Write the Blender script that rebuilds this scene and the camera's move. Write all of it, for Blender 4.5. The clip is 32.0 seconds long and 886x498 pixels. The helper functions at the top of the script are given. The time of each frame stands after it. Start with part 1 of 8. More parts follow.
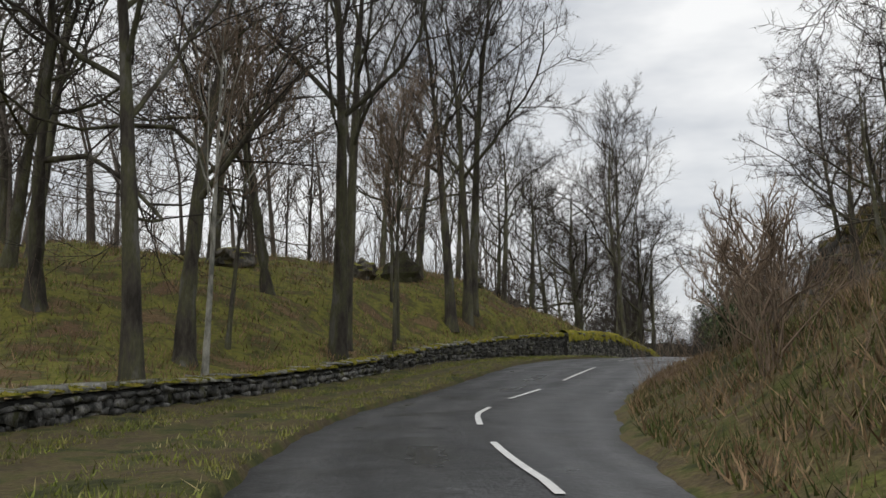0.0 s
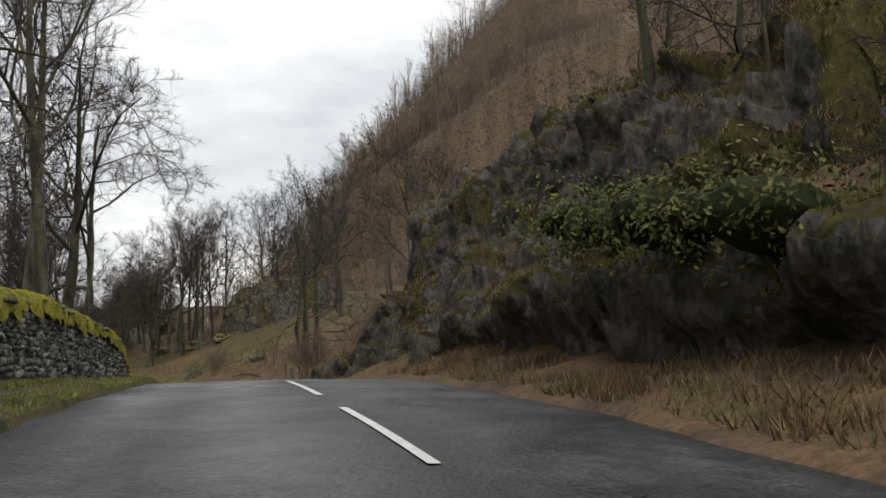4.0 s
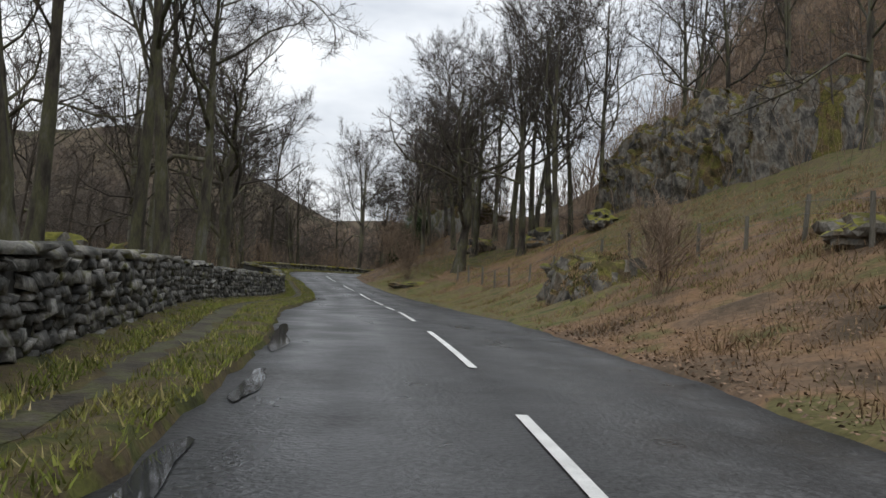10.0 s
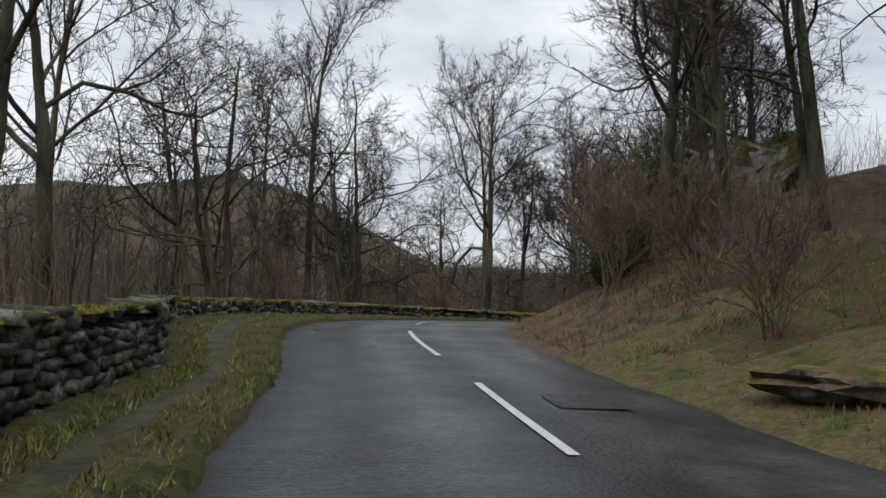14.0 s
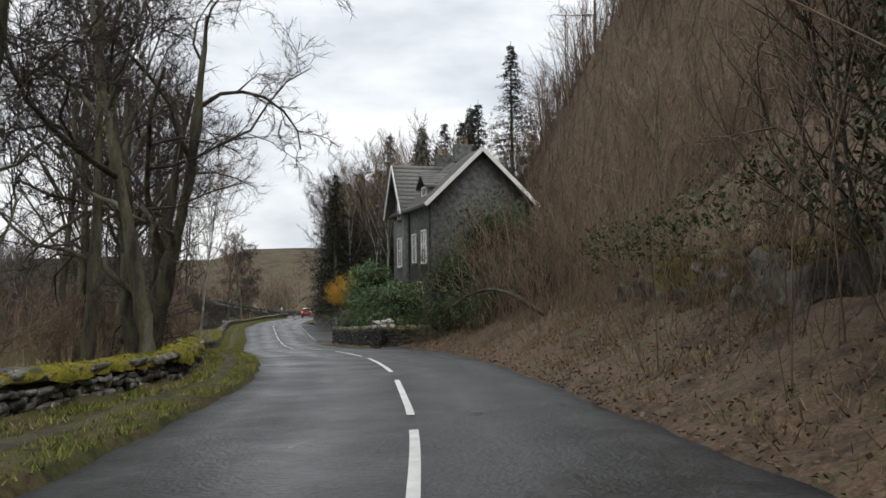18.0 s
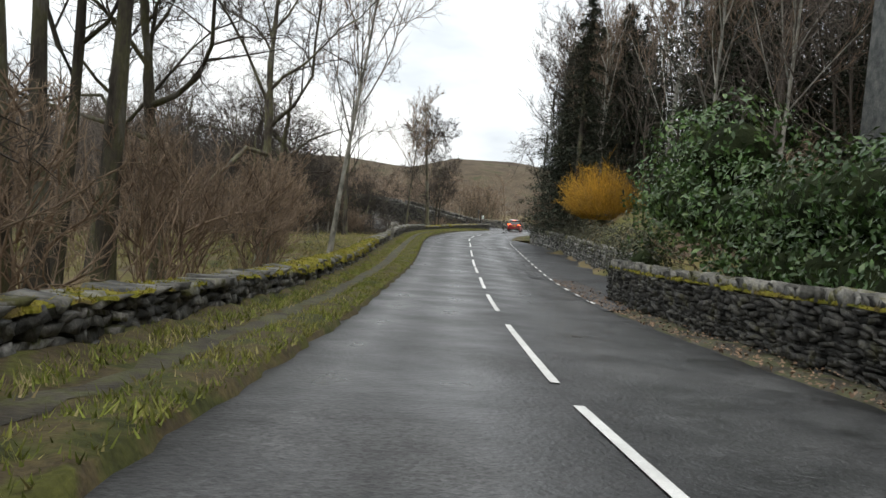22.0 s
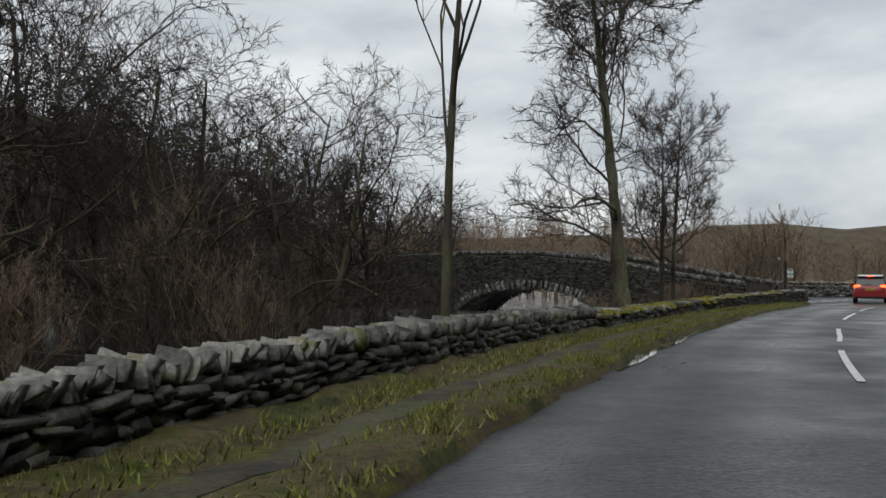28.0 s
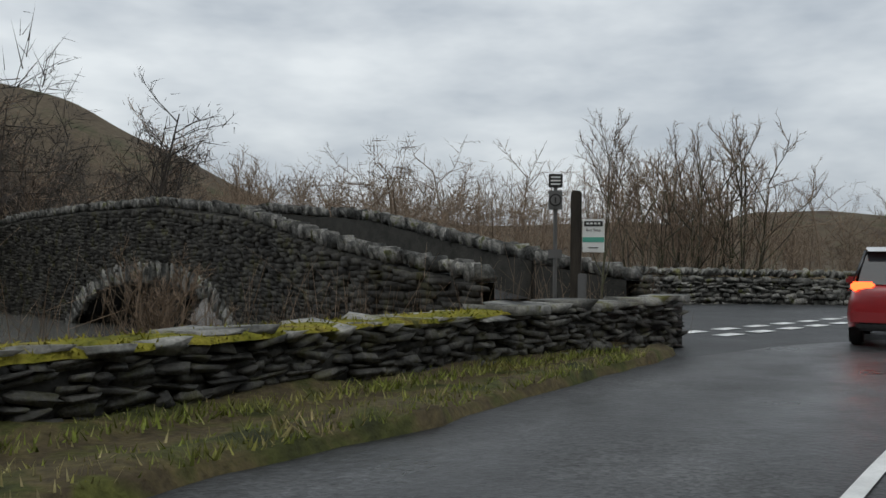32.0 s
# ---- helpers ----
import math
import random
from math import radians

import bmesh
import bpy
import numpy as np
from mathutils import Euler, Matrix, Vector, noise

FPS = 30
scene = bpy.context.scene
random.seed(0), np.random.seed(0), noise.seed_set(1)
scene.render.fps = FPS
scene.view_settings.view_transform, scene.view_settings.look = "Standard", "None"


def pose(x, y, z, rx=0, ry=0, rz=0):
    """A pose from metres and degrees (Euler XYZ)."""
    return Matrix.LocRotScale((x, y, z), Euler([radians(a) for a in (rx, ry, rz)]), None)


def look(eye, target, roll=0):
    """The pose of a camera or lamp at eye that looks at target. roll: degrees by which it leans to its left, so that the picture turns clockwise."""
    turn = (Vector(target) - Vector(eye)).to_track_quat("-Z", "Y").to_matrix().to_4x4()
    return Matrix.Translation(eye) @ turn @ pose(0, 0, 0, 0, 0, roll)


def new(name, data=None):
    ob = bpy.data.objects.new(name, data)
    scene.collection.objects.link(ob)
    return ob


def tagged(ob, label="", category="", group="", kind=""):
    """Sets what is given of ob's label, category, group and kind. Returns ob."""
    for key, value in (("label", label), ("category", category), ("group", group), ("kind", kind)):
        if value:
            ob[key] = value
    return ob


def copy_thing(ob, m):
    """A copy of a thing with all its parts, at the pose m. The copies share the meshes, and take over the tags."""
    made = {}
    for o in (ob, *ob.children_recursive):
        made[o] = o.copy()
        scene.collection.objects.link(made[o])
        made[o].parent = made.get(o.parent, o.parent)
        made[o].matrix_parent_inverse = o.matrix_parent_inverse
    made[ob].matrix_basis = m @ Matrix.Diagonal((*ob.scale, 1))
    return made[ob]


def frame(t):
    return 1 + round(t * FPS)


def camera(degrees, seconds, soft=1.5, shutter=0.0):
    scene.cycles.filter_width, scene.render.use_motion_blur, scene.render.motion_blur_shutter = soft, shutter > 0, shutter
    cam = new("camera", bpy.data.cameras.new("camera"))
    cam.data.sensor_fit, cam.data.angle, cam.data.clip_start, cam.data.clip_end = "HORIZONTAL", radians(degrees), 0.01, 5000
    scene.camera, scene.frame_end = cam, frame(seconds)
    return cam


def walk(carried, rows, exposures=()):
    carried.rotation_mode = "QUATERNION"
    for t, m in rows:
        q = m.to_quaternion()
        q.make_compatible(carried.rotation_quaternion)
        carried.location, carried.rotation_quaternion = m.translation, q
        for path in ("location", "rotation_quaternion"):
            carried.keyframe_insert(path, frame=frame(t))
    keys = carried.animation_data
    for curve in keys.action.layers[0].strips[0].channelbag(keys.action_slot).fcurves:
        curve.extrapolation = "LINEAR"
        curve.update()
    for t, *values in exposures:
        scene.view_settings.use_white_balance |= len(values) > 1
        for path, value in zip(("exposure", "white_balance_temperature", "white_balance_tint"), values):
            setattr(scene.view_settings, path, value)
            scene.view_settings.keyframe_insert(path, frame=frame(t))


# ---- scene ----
cam = camera(54.0, 32.0)
PATH = [
    (0.0, 0.00, 0.00, -0.62, 98.50, -0.00, 0.00),
    (0.5, -0.22, 4.30, -0.46, 99.90, 1.33, 1.83),
    (1.0, -0.45, 8.89, -0.32, 99.90, 2.60, -1.71),
    (1.5, -0.15, 13.90, -0.15, 94.20, 2.40, -12.08),
    (2.0, 0.70, 19.49, 0.06, 94.21, 1.73, -18.96),
    (2.5, 1.93, 24.74, 0.41, 94.94, 1.74, -26.64),
    (4.5, 8.36, 43.50, 1.71, 95.40, -0.00, -39.50),
    (5.0, 10.32, 47.60, 1.87, 92.94, -1.15, -36.20),
    (5.5, 12.35, 51.79, 1.84, 91.07, -2.34, -31.60),
    (6.0, 14.37, 56.12, 1.83, 90.79, -2.96, -28.45),
    (6.5, 16.25, 60.45, 1.70, 90.11, -2.83, -26.82),
    (7.0, 18.20, 65.01, 1.40, 88.93, -3.55, -25.69),
    (7.5, 20.06, 69.79, 1.00, 88.75, -3.99, -24.32),
    (8.0, 21.85, 74.63, 0.51, 88.35, -4.24, -22.84),
    (8.5, 23.63, 79.62, 0.03, 87.58, -3.57, -21.46),
    (9.0, 25.39, 84.90, -0.63, 87.72, -3.59, -20.26),
    (9.5, 27.23, 90.75, -1.14, 88.63, -3.39, -19.23),
    (10.0, 29.04, 96.72, -1.34, 90.73, -3.21, -18.01),
    (10.5, 30.61, 102.72, -1.35, 92.37, -2.74, -16.65),
    (11.0, 32.06, 108.56, -1.38, 92.71, -2.04, -15.58),
    (11.5, 33.29, 114.61, -1.52, 93.07, -1.40, -14.91),
    (12.0, 34.51, 120.65, -1.65, 92.86, -0.99, -14.98),
    (12.5, 35.60, 126.69, -1.89, 92.45, -1.20, -14.90),
    (13.0, 36.86, 132.61, -2.23, 93.13, -1.75, -14.35),
    (13.5, 37.67, 138.48, -2.40, 93.25, -1.81, -12.64),
    (15.5, 40.10, 160.41, -2.09, 94.70, -0.00, -9.00),
    (16.0, 40.50, 165.50, -1.77, 93.39, 0.15, -20.63),
    (16.5, 41.88, 169.76, -1.81, 93.14, 1.25, -33.48),
    (17.0, 43.60, 173.55, -1.78, 91.75, 1.36, -40.59),
    (17.5, 45.82, 177.37, -1.85, 92.27, 0.51, -44.16),
    (18.0, 48.43, 181.02, -1.92, 92.74, 0.65, -46.35),
    (18.5, 51.20, 184.46, -2.10, 92.30, 0.50, -47.16),
    (19.0, 54.08, 187.97, -2.18, 92.50, -0.47, -43.02),
    (19.5, 57.11, 191.77, -2.34, 92.17, -1.62, -36.70),
    (20.0, 60.31, 195.95, -2.46, 92.22, -3.21, -32.81),
    (20.5, 63.10, 200.19, -2.58, 92.39, -3.98, -30.67),
    (21.0, 65.79, 204.35, -2.71, 91.57, -3.64, -31.14),
    (21.5, 68.50, 208.71, -2.92, 90.45, -3.79, -31.86),
    (22.0, 71.19, 212.88, -3.25, 86.92, -4.89, -33.24),
    (22.5, 73.91, 217.25, -3.56, 87.42, -6.04, -32.53),
    (23.0, 76.82, 221.59, -3.88, 87.92, -6.18, -32.04),
    (23.5, 79.67, 226.13, -4.07, 88.08, -5.52, -31.49),
    (24.0, 82.69, 230.55, -4.28, 89.46, -4.02, -31.47),
    (24.5, 85.74, 235.07, -4.57, 89.50, -3.70, -30.35),
    (25.0, 88.91, 239.75, -4.65, 89.91, -2.90, -27.78),
    (25.5, 92.20, 244.52, -4.73, 90.50, -2.78, -24.17),
    (27.5, 104.35, 262.12, -4.83, 91.60, -0.00, -16.90),
    (28.0, 107.14, 266.15, -4.81, 91.60, -0.21, -16.61),
    (28.5, 109.94, 270.09, -4.84, 91.72, -0.27, -17.61),
    (29.0, 112.85, 273.90, -4.87, 91.85, -0.32, -18.82),
    (29.5, 115.87, 277.63, -4.90, 91.97, -0.40, -19.32),
    (30.0, 119.11, 281.20, -4.94, 91.70, -0.30, -19.21),
    (30.5, 122.47, 284.69, -4.93, 91.97, -0.14, -20.61),
    (31.0, 126.14, 288.28, -4.97, 91.55, -0.52, -18.72),
    (31.5, 129.85, 291.43, -5.01, 91.08, -0.31, -16.61),
    (32.0, 133.71, 294.59, -5.10, 90.70, -0.63, -13.82),
]
EXPOSURES = [(0, .05, 6700, 10), (1, -.3, 6700, 10), (2, .05, 6650, 10), (5, .35, 6850, 10), (6, .5, 6850, 10), (7, .5, 6850, 10), (9, .9, 6500, 10), (10, .3, 6500, 10), (11, -.02, 6300, 10), (12, .12, 6330, 10), (13, .12, 6350, 9), (16, 0, 6550, 9),
             (18, .42, 6650, 9), (20, .15, 6700, 8), (22, .72, 6700, 8), (24, .18, 6850, 8), (25, .34, 6800, 8), (28, -.1, 6500, 7), (30, -.07, 6430, 7), (32, -.2, 6350, 7)]
walk(cam, [(t, pose(x, y, z, rx, ry, rz)) for t, x, y, z, rx, ry, rz in PATH], EXPOSURES)
# ---- plan of the road: a lane line with offsets to its left (-) and right (+) ----
def xy(*v):
    return np.array(v, float).reshape(-1, 2)


LANE_A = xy(2.0, -37.4, 1.3, -25.0, 0.7, -12.5, 0.0, 0.0, -0.2, 12.5, 2.0, 24.8, 5.6, 36.7, 10.6, 48.2, 15.8, 59.5, 20.5, 71.1, 24.7, 82.9,
            28.5, 94.8, 31.6, 106.9, 34.2, 119.1, 36.6, 131.4, 38.3, 143.8, 39.7, 156.2, 41.5, 168.5)
LANE_B = xy(47.4, 179.5, 55.1, 189.3, 62.6, 199.4, 69.3, 209.9, 76.0, 220.4, 82.9, 230.9, 89.9, 241.2, 97.0, 251.5, 104.1, 261.8, 111.4, 272.0,
            119.4, 281.5, 128.4, 290.2, 138.2, 298.0, 149.1, 304.0, 160.9, 308.1, 172.6, 312.5, 184.0, 317.5, 195.1, 323.4, 205.8, 329.9)
LANE_Z = [-3.23, -2.8, -2.37, -1.94, -1.52, -0.96, 0.0, 0.51, 0.37, -0.46, -1.67, -2.5, -2.7, -2.95, -3.42, -3.73, -3.53, -3.12, -3.21, -3.55,
          -3.86, -4.34, -5.06, -5.61, -5.97, -6.09, -6.12, -6.15, -6.23, -6.31, -6.42, -6.46, -6.5, -6.53, -6.57, -6.61, -6.65]


def lane_line():
    k = np.column_stack([np.vstack([LANE_A, LANE_B]), LANE_Z])
    k = np.vstack([2 * k[0] - k[1], k, 2 * k[-1] - k[-2]])
    out = []
    for i in range(1, len(k) - 2):
        a = np.arange(0, 1, 0.02)[:, None]
        p0, p1, p2, p3 = k[i - 1], k[i], k[i + 1], k[i + 2]
        out.append(0.5 * (2 * p1 + (p2 - p0) * a + (2 * p0 - 5 * p1 + 4 * p2 - p3) * a ** 2 + (3 * p1 - p0 - 3 * p2 + p3) * a ** 3))
    p = np.vstack(out)
    s = np.concatenate([[0], np.cumsum(np.hypot(*np.diff(p[:, :2], axis=0).T))])
    s -= s[150]
    u = np.arange(-37, s[-1], 0.5)
    return u, np.column_stack([np.interp(u, s, p[:, i]) for i in range(3)])


LS, LP = lane_line()
LT = np.gradient(LP[:, :2], axis=0)
LT /= np.linalg.norm(LT, axis=1)[:, None]
LN = np.column_stack([LT[:, 1], -LT[:, 0]])


def tab(*v):
    """A function of the way along the road from pairs (way, value)."""
    a = np.array(v, float).reshape(-1, 2)
    return lambda s: np.interp(s, a[:, 0], a[:, 1])


edge_left = tab(-40, -1.7, 8, -1.7, 18, -2.3, 33, -2.3, 42, -2.5, 57, -1.8, 76, -1.6, 94, -1.25, 115, -1.65, 126, -2.25, 138, -2.05, 146, -1.3,
                154, -1.1, 163, -1.3, 173, -2.1, 183, -3.3, 192, -2.75, 200, -2.1, 207, -1.4, 217, -1.3, 226, -1.75, 244, -1.3, 266, -1.3, 289, -1.9,
                305, -2.1, 317, -2.75, 326, -3.24, 332, -3.9, 337, -4.4, 342, -5.6, 345, -6.6, 420, -6.6)
edge_right = tab(-40, 3.6, 8, 2.6, 19, 2.95, 26, 3.3, 32, 3.8, 40, 4.6, 57, 4.3, 68, 4.7, 88, 4.25, 97, 4.3, 105, 3.95, 120, 4.0, 135, 4.3, 148, 4.95,
                 157, 4.1, 166, 3.5, 184, 3.1, 192, 3.4, 200, 3.75, 207, 4.25, 218, 5.1, 228, 5.7, 236, 5.0, 250, 4.5, 262, 4.5, 285, 4.7, 305, 4.7, 318, 3.9,
                 338, 2.2, 360, 1.5, 420, 1.5)
mid_line = tab(-40, 1.5, 0, 1.6, 8.6, 1.34, 13.3, .78, 17, .3, 21, .35, 27, .95, 33, 1.3, 43, 1.7, 57, 1.4, 63, 1.3, 67, 1.5, 74, 1.75, 86, 1.5, 100, 1.2, 123, 1.15,
               137, 1.25, 147, 1.7, 155, 1.8, 162, 1.5, 175, .8, 180, .3, 184, 0, 189, .3, 195, .55, 201, 1.1, 208, 1.6, 215, 1.85, 222, 1.8, 237, 1.4, 260, 1.5, 270, 1.4,
               290, 1.4, 299, 1.25, 314, .8, 331, -.45, 340, -1.6, 360, -2.4, 420, -2.4)
wall_off = tab(-40, -6.2, 17, -6.3, 35, -5.8, 50, -5.0, 67, -4.4, 77, -3.5, 96, -3.0, 105, -3.1, 112, -3.8, 123, -4.7, 132, -5.1, 138, -4.6, 144, -3.7,
               150, -3.1, 163, -3.2, 177, -6.4, 186, -6.9, 193, -5.2, 201, -4.2, 207, -2.9, 220, -3.3, 228, -4.0, 236, -3.5, 247, -3.2, 260, -3.4, 272, -3.9,
               292, -4.1, 309, -4.5, 318, -4.7, 325, -5.3, 332, -5.9, 345, -6.8, 420, -8)
wall_high = tab(-40, .8, 20, .62, 30, .68, 38, .85, 47, 1.25, 55, 1.6, 64, 2.05, 75, 2.05, 83, 1.7, 90, 1.25, 97, 1.0, 110, 1.2, 140, 1.15, 163, .95, 175, .6, 245, .5, 265, .5, 290, .52, 308, .48, 313, .42, 319, .44, 323, .44, 330, .5, 345, .75, 420, .75)
U_R = (0, 1, 3, 6, 10, 16, 25, 40, 70, 120)
V_L = (0, 2, 5, 10, 18, 30, 50, 80, 130)
RIGHT = {
    -30: (0, .1, 1.2, 2.5, 3.5, 5, 7, 9, 14, 20), 10: (0, .3, 1.8, 3, 4, 5, 7, 9, 14, 20), 30: (0, .2, 1.0, 2.2, 3.2, 4.6, 6.5, 8, 10, 14),
    45: (0, .2, 1, 2.2, 4, 6, 8, 9, 10, 12), 52: (0, .15, .55, 3, 5.5, 7, 8, 9, 10, 12), 60: (0, .15, .7, 4.5, 8, 9.5, 10, 10, 11, 12),
    70: (0, .3, 1.4, 4.5, 7, 8.5, 10, 11, 12, 14), 78: (0, .2, .8, 2.2, 4.4, 7.5, 11, 14, 16, 17), 90: (0, .1, .5, 1.4, 3, 5.5, 9, 12.5, 15, 16),
    105: (0, .1, .4, 1.1, 2.3, 4.4, 7.5, 10.5, 13, 15), 120: (0, .2, .9, 2.3, 4.2, 6.4, 8.5, 10.5, 12.5, 15), 135: (0, .2, 1.1, 2.6, 4.6, 7.4, 10.6, 11.6, 13, 14),
    150: (0, .1, .7, 2.2, 4.7, 7.8, 11.2, 12.5, 13, 14), 160: (0, .2, .8, 1.8, 3.2, 5.2, 7, 8, 9, 12), 170: (0, .3, 1.3, 2.5, 3.1, 3.6, 4, 4.4, 5, 6),
    185: (0, .3, 1.4, 3.4, 5.4, 6.6, 7.6, 8.5, 10, 12), 200: (0, .3, 1.2, 2.8, 5, 9.5, 18, 33, 54, 68), 218: (0, .3, 1.4, 3.0, 4.8, 9.5, 20, 38, 64, 82), 226: (0, .3, 1.2, 2.8, 4.4, 8.5, 20, 39, 66, 86),
    231: (0, 0, .1, .4, 1, 4, 20, 42, 72, 92), 240: (0, .05, .5, 1.2, 1.6, 4.4, 23, 48, 84, 104), 262: (0, .02, .05, 1.5, 2.8, 6, 25, 52, 88, 108),
    275: (0, .02, .05, 2.8, 3.6, 5.4, 21, 46, 80, 98), 288: (0, .02, .05, 3.9, 5.0, 6.4, 16, 37, 66, 84), 300: (0, .02, .05, 1.8, 2.8, 4.4, 8, 17, 31, 42), 330: (0, 0, .1, .3, .6, 1, 2, 5, 12, 24), 420: (0, 0, .1, .3, .5, .7, 1, 2, 5, 12)}
LEFT = {
    -30: (.3, .3, .3, .6, 1.5, 3, 4, 3, 2), 15: (.3, .3, .6, 1.3, 3.2, 5, 5, 4, 3), 35: (.5, 1.3, 3.0, 4.6, 6.0, 6.4, 5, 4, 3), 50: (1, 2.5, 4.6, 5.7, 6.3, 6, 5, 3, 2),
    58: (1.6, 2.6, 3.4, 3.8, 3.8, 3.2, 2.5, 2, 2), 75: (1.9, 2.4, 2.5, 2.2, 1.8, 1.6, 1.5, 2, 3), 88: (1.3, 1.4, 1.6, 1.8, 2, 2.3, 2.5, 3, 4),
    100: (.6, .8, 1.2, 1.7, 2.2, 2.6, 3, 3, 4), 115: (.5, .7, 1.2, 1.8, 2, 2, 2, 2, 2), 135: (.7, .9, 1.2, 1.2, 1, .6, 0, -.5, -1),
    150: (.3, .2, .1, 0, -.5, -1, -1.5, -2, -2), 165: (0, -.2, -.5, -.9, -1.4, -2, -2.3, -2.5, -2.5), 185: (-.3, -.6, -1.1, -1.7, -2.2, -2.6, -2.8, -2.8, -2.8),
    240: (-.3, -.6, -1.1, -1.6, -2.0, -2.4, -2.6, -2.6, -2.6), 265: (-.3, -.4, -.5, -.6, -.8, -1.2, -1.8, -2, -2), 298: (-.2, -.3, -.5, -.8, -1.3, -1.8, -2, -2, -2),
    312: (-.3, -.8, -1.7, -2.7, -2.9, -2.7, -1.6, -1, -1), 325: (-.3, -.5, -1.3, -2.2, -2.9, -2.9, -2, -1, -1), 345: (-.1, -.3, -.8, -1.6, -2.4, -2.9, -2.6, -1.5, -1), 420: (-.1, -.2, -.5, -.9, -1.2, -1.5, -1.5, -1, -1)}


def profile(table, cuts, s, w):
    keys = sorted(table)
    grid = np.array([table[k] for k in keys], float)
    i = np.clip(np.searchsorted(keys, s) - 1, 0, len(keys) - 2)
    k = np.array(keys, float)
    a = np.clip((s - k[i]) / (k[i + 1] - k[i]), 0, 1)
    a = a * a * (3 - 2 * a)
    c = np.array(cuts, float)
    j = np.clip(np.searchsorted(c, w) - 1, 0, len(c) - 2)
    b = np.clip((w - c[j]) / (c[j + 1] - c[j]), 0, 1)
    low = grid[i, j] * (1 - b) + grid[i, j + 1] * b
    high = grid[i + 1, j] * (1 - b) + grid[i + 1, j + 1] * b
    return low * (1 - a) + high * a


def rough(x, y):
    """Lumps of the ground, a few decimetres high."""
    hump = .30 * np.sin(x * .47 + 1.7 * np.sin(y * .19)) * np.sin(y * .43 + x * .11) * (y < 75)
    return hump + 0.16 * np.sin(x * .83 + 1.3 * np.sin(y * .31)) * np.sin(y * .71 + 1.1 * np.sin(x * .37)) + 0.07 * np.sin(x * 2.1 + y * 1.3) * np.sin(y * 1.9 - x * .8)


def nearest(x, y):
    """Way along the lane line and offset from it, for arrays of places."""
    x, y = np.atleast_1d(np.asarray(x, float)), np.atleast_1d(np.asarray(y, float))
    s, d, z = np.empty(x.shape), np.empty(x.shape), np.empty(x.shape)
    for i in range(0, len(x), 4000):
        dx, dy = x[i:i + 4000, None] - LP[None, ::4, 0], y[i:i + 4000, None] - LP[None, ::4, 1]
        k = np.argmin(dx * dx + dy * dy, axis=1) * 4
        for _ in range(2):
            vx, vy = x[i:i + 4000] - LP[k, 0], y[i:i + 4000] - LP[k, 1]
            along = vx * LT[k, 0] + vy * LT[k, 1]
            k = np.clip(k + np.round(along / 0.5).astype(int), 0, len(LP) - 1)
        vx, vy = x[i:i + 4000] - LP[k, 0], y[i:i + 4000] - LP[k, 1]
        s[i:i + 4000] = LS[k] + vx * LT[k, 0] + vy * LT[k, 1]
        d[i:i + 4000] = vx * LN[k, 0] + vy * LN[k, 1]
        z[i:i + 4000] = LP[k, 2]
    return s, d, z


def rise(s, d, lumps=None):
    """Height of the ground over the road's level."""
    s, d = np.broadcast_arrays(np.asarray(s, float), np.asarray(d, float))
    u, v = d - edge_right(s), wall_off(s) - d
    right = profile(RIGHT, U_R, s, np.maximum(u, 0))
    left = profile(LEFT, V_L, s, np.maximum(v, 0))
    verge = np.clip((edge_left(s) - d) / np.maximum(edge_left(s) - wall_off(s), .3), 0, 1)
    low = profile(LEFT, V_L, s, np.zeros_like(s))
    left = np.where(v > 0, left, np.minimum(low, .12) * verge)
    out = np.where(u > 0, right, np.where(d < edge_left(s), left, 0))
    if lumps is not None:
        out = out + lumps * np.clip(np.where(u > 0, (u - .8) / 3, (v - .4) / 3), 0, 1)
    return out


def ground_at(x, y):
    s, d, z = nearest(x, y)
    return z + rise(s, d, rough(np.atleast_1d(x), np.atleast_1d(y)))


def place(s, d, h=0.0):
    """World place at a way along the road and an offset, h over the ground there."""
    i = int(np.clip(round((s - LS[0]) / 0.5), 0, len(LS) - 1))
    p = LP[i, :2] + LT[i] * (s - LS[i]) + LN[i] * d
    return Vector((p[0], p[1], float(ground_at(p[0], p[1])[0]) + h))


def turn_at(s):
    i = int(np.clip(round((s - LS[0]) / 0.5), 0, len(LS) - 1))
    return math.atan2(LT[i, 1], LT[i, 0])


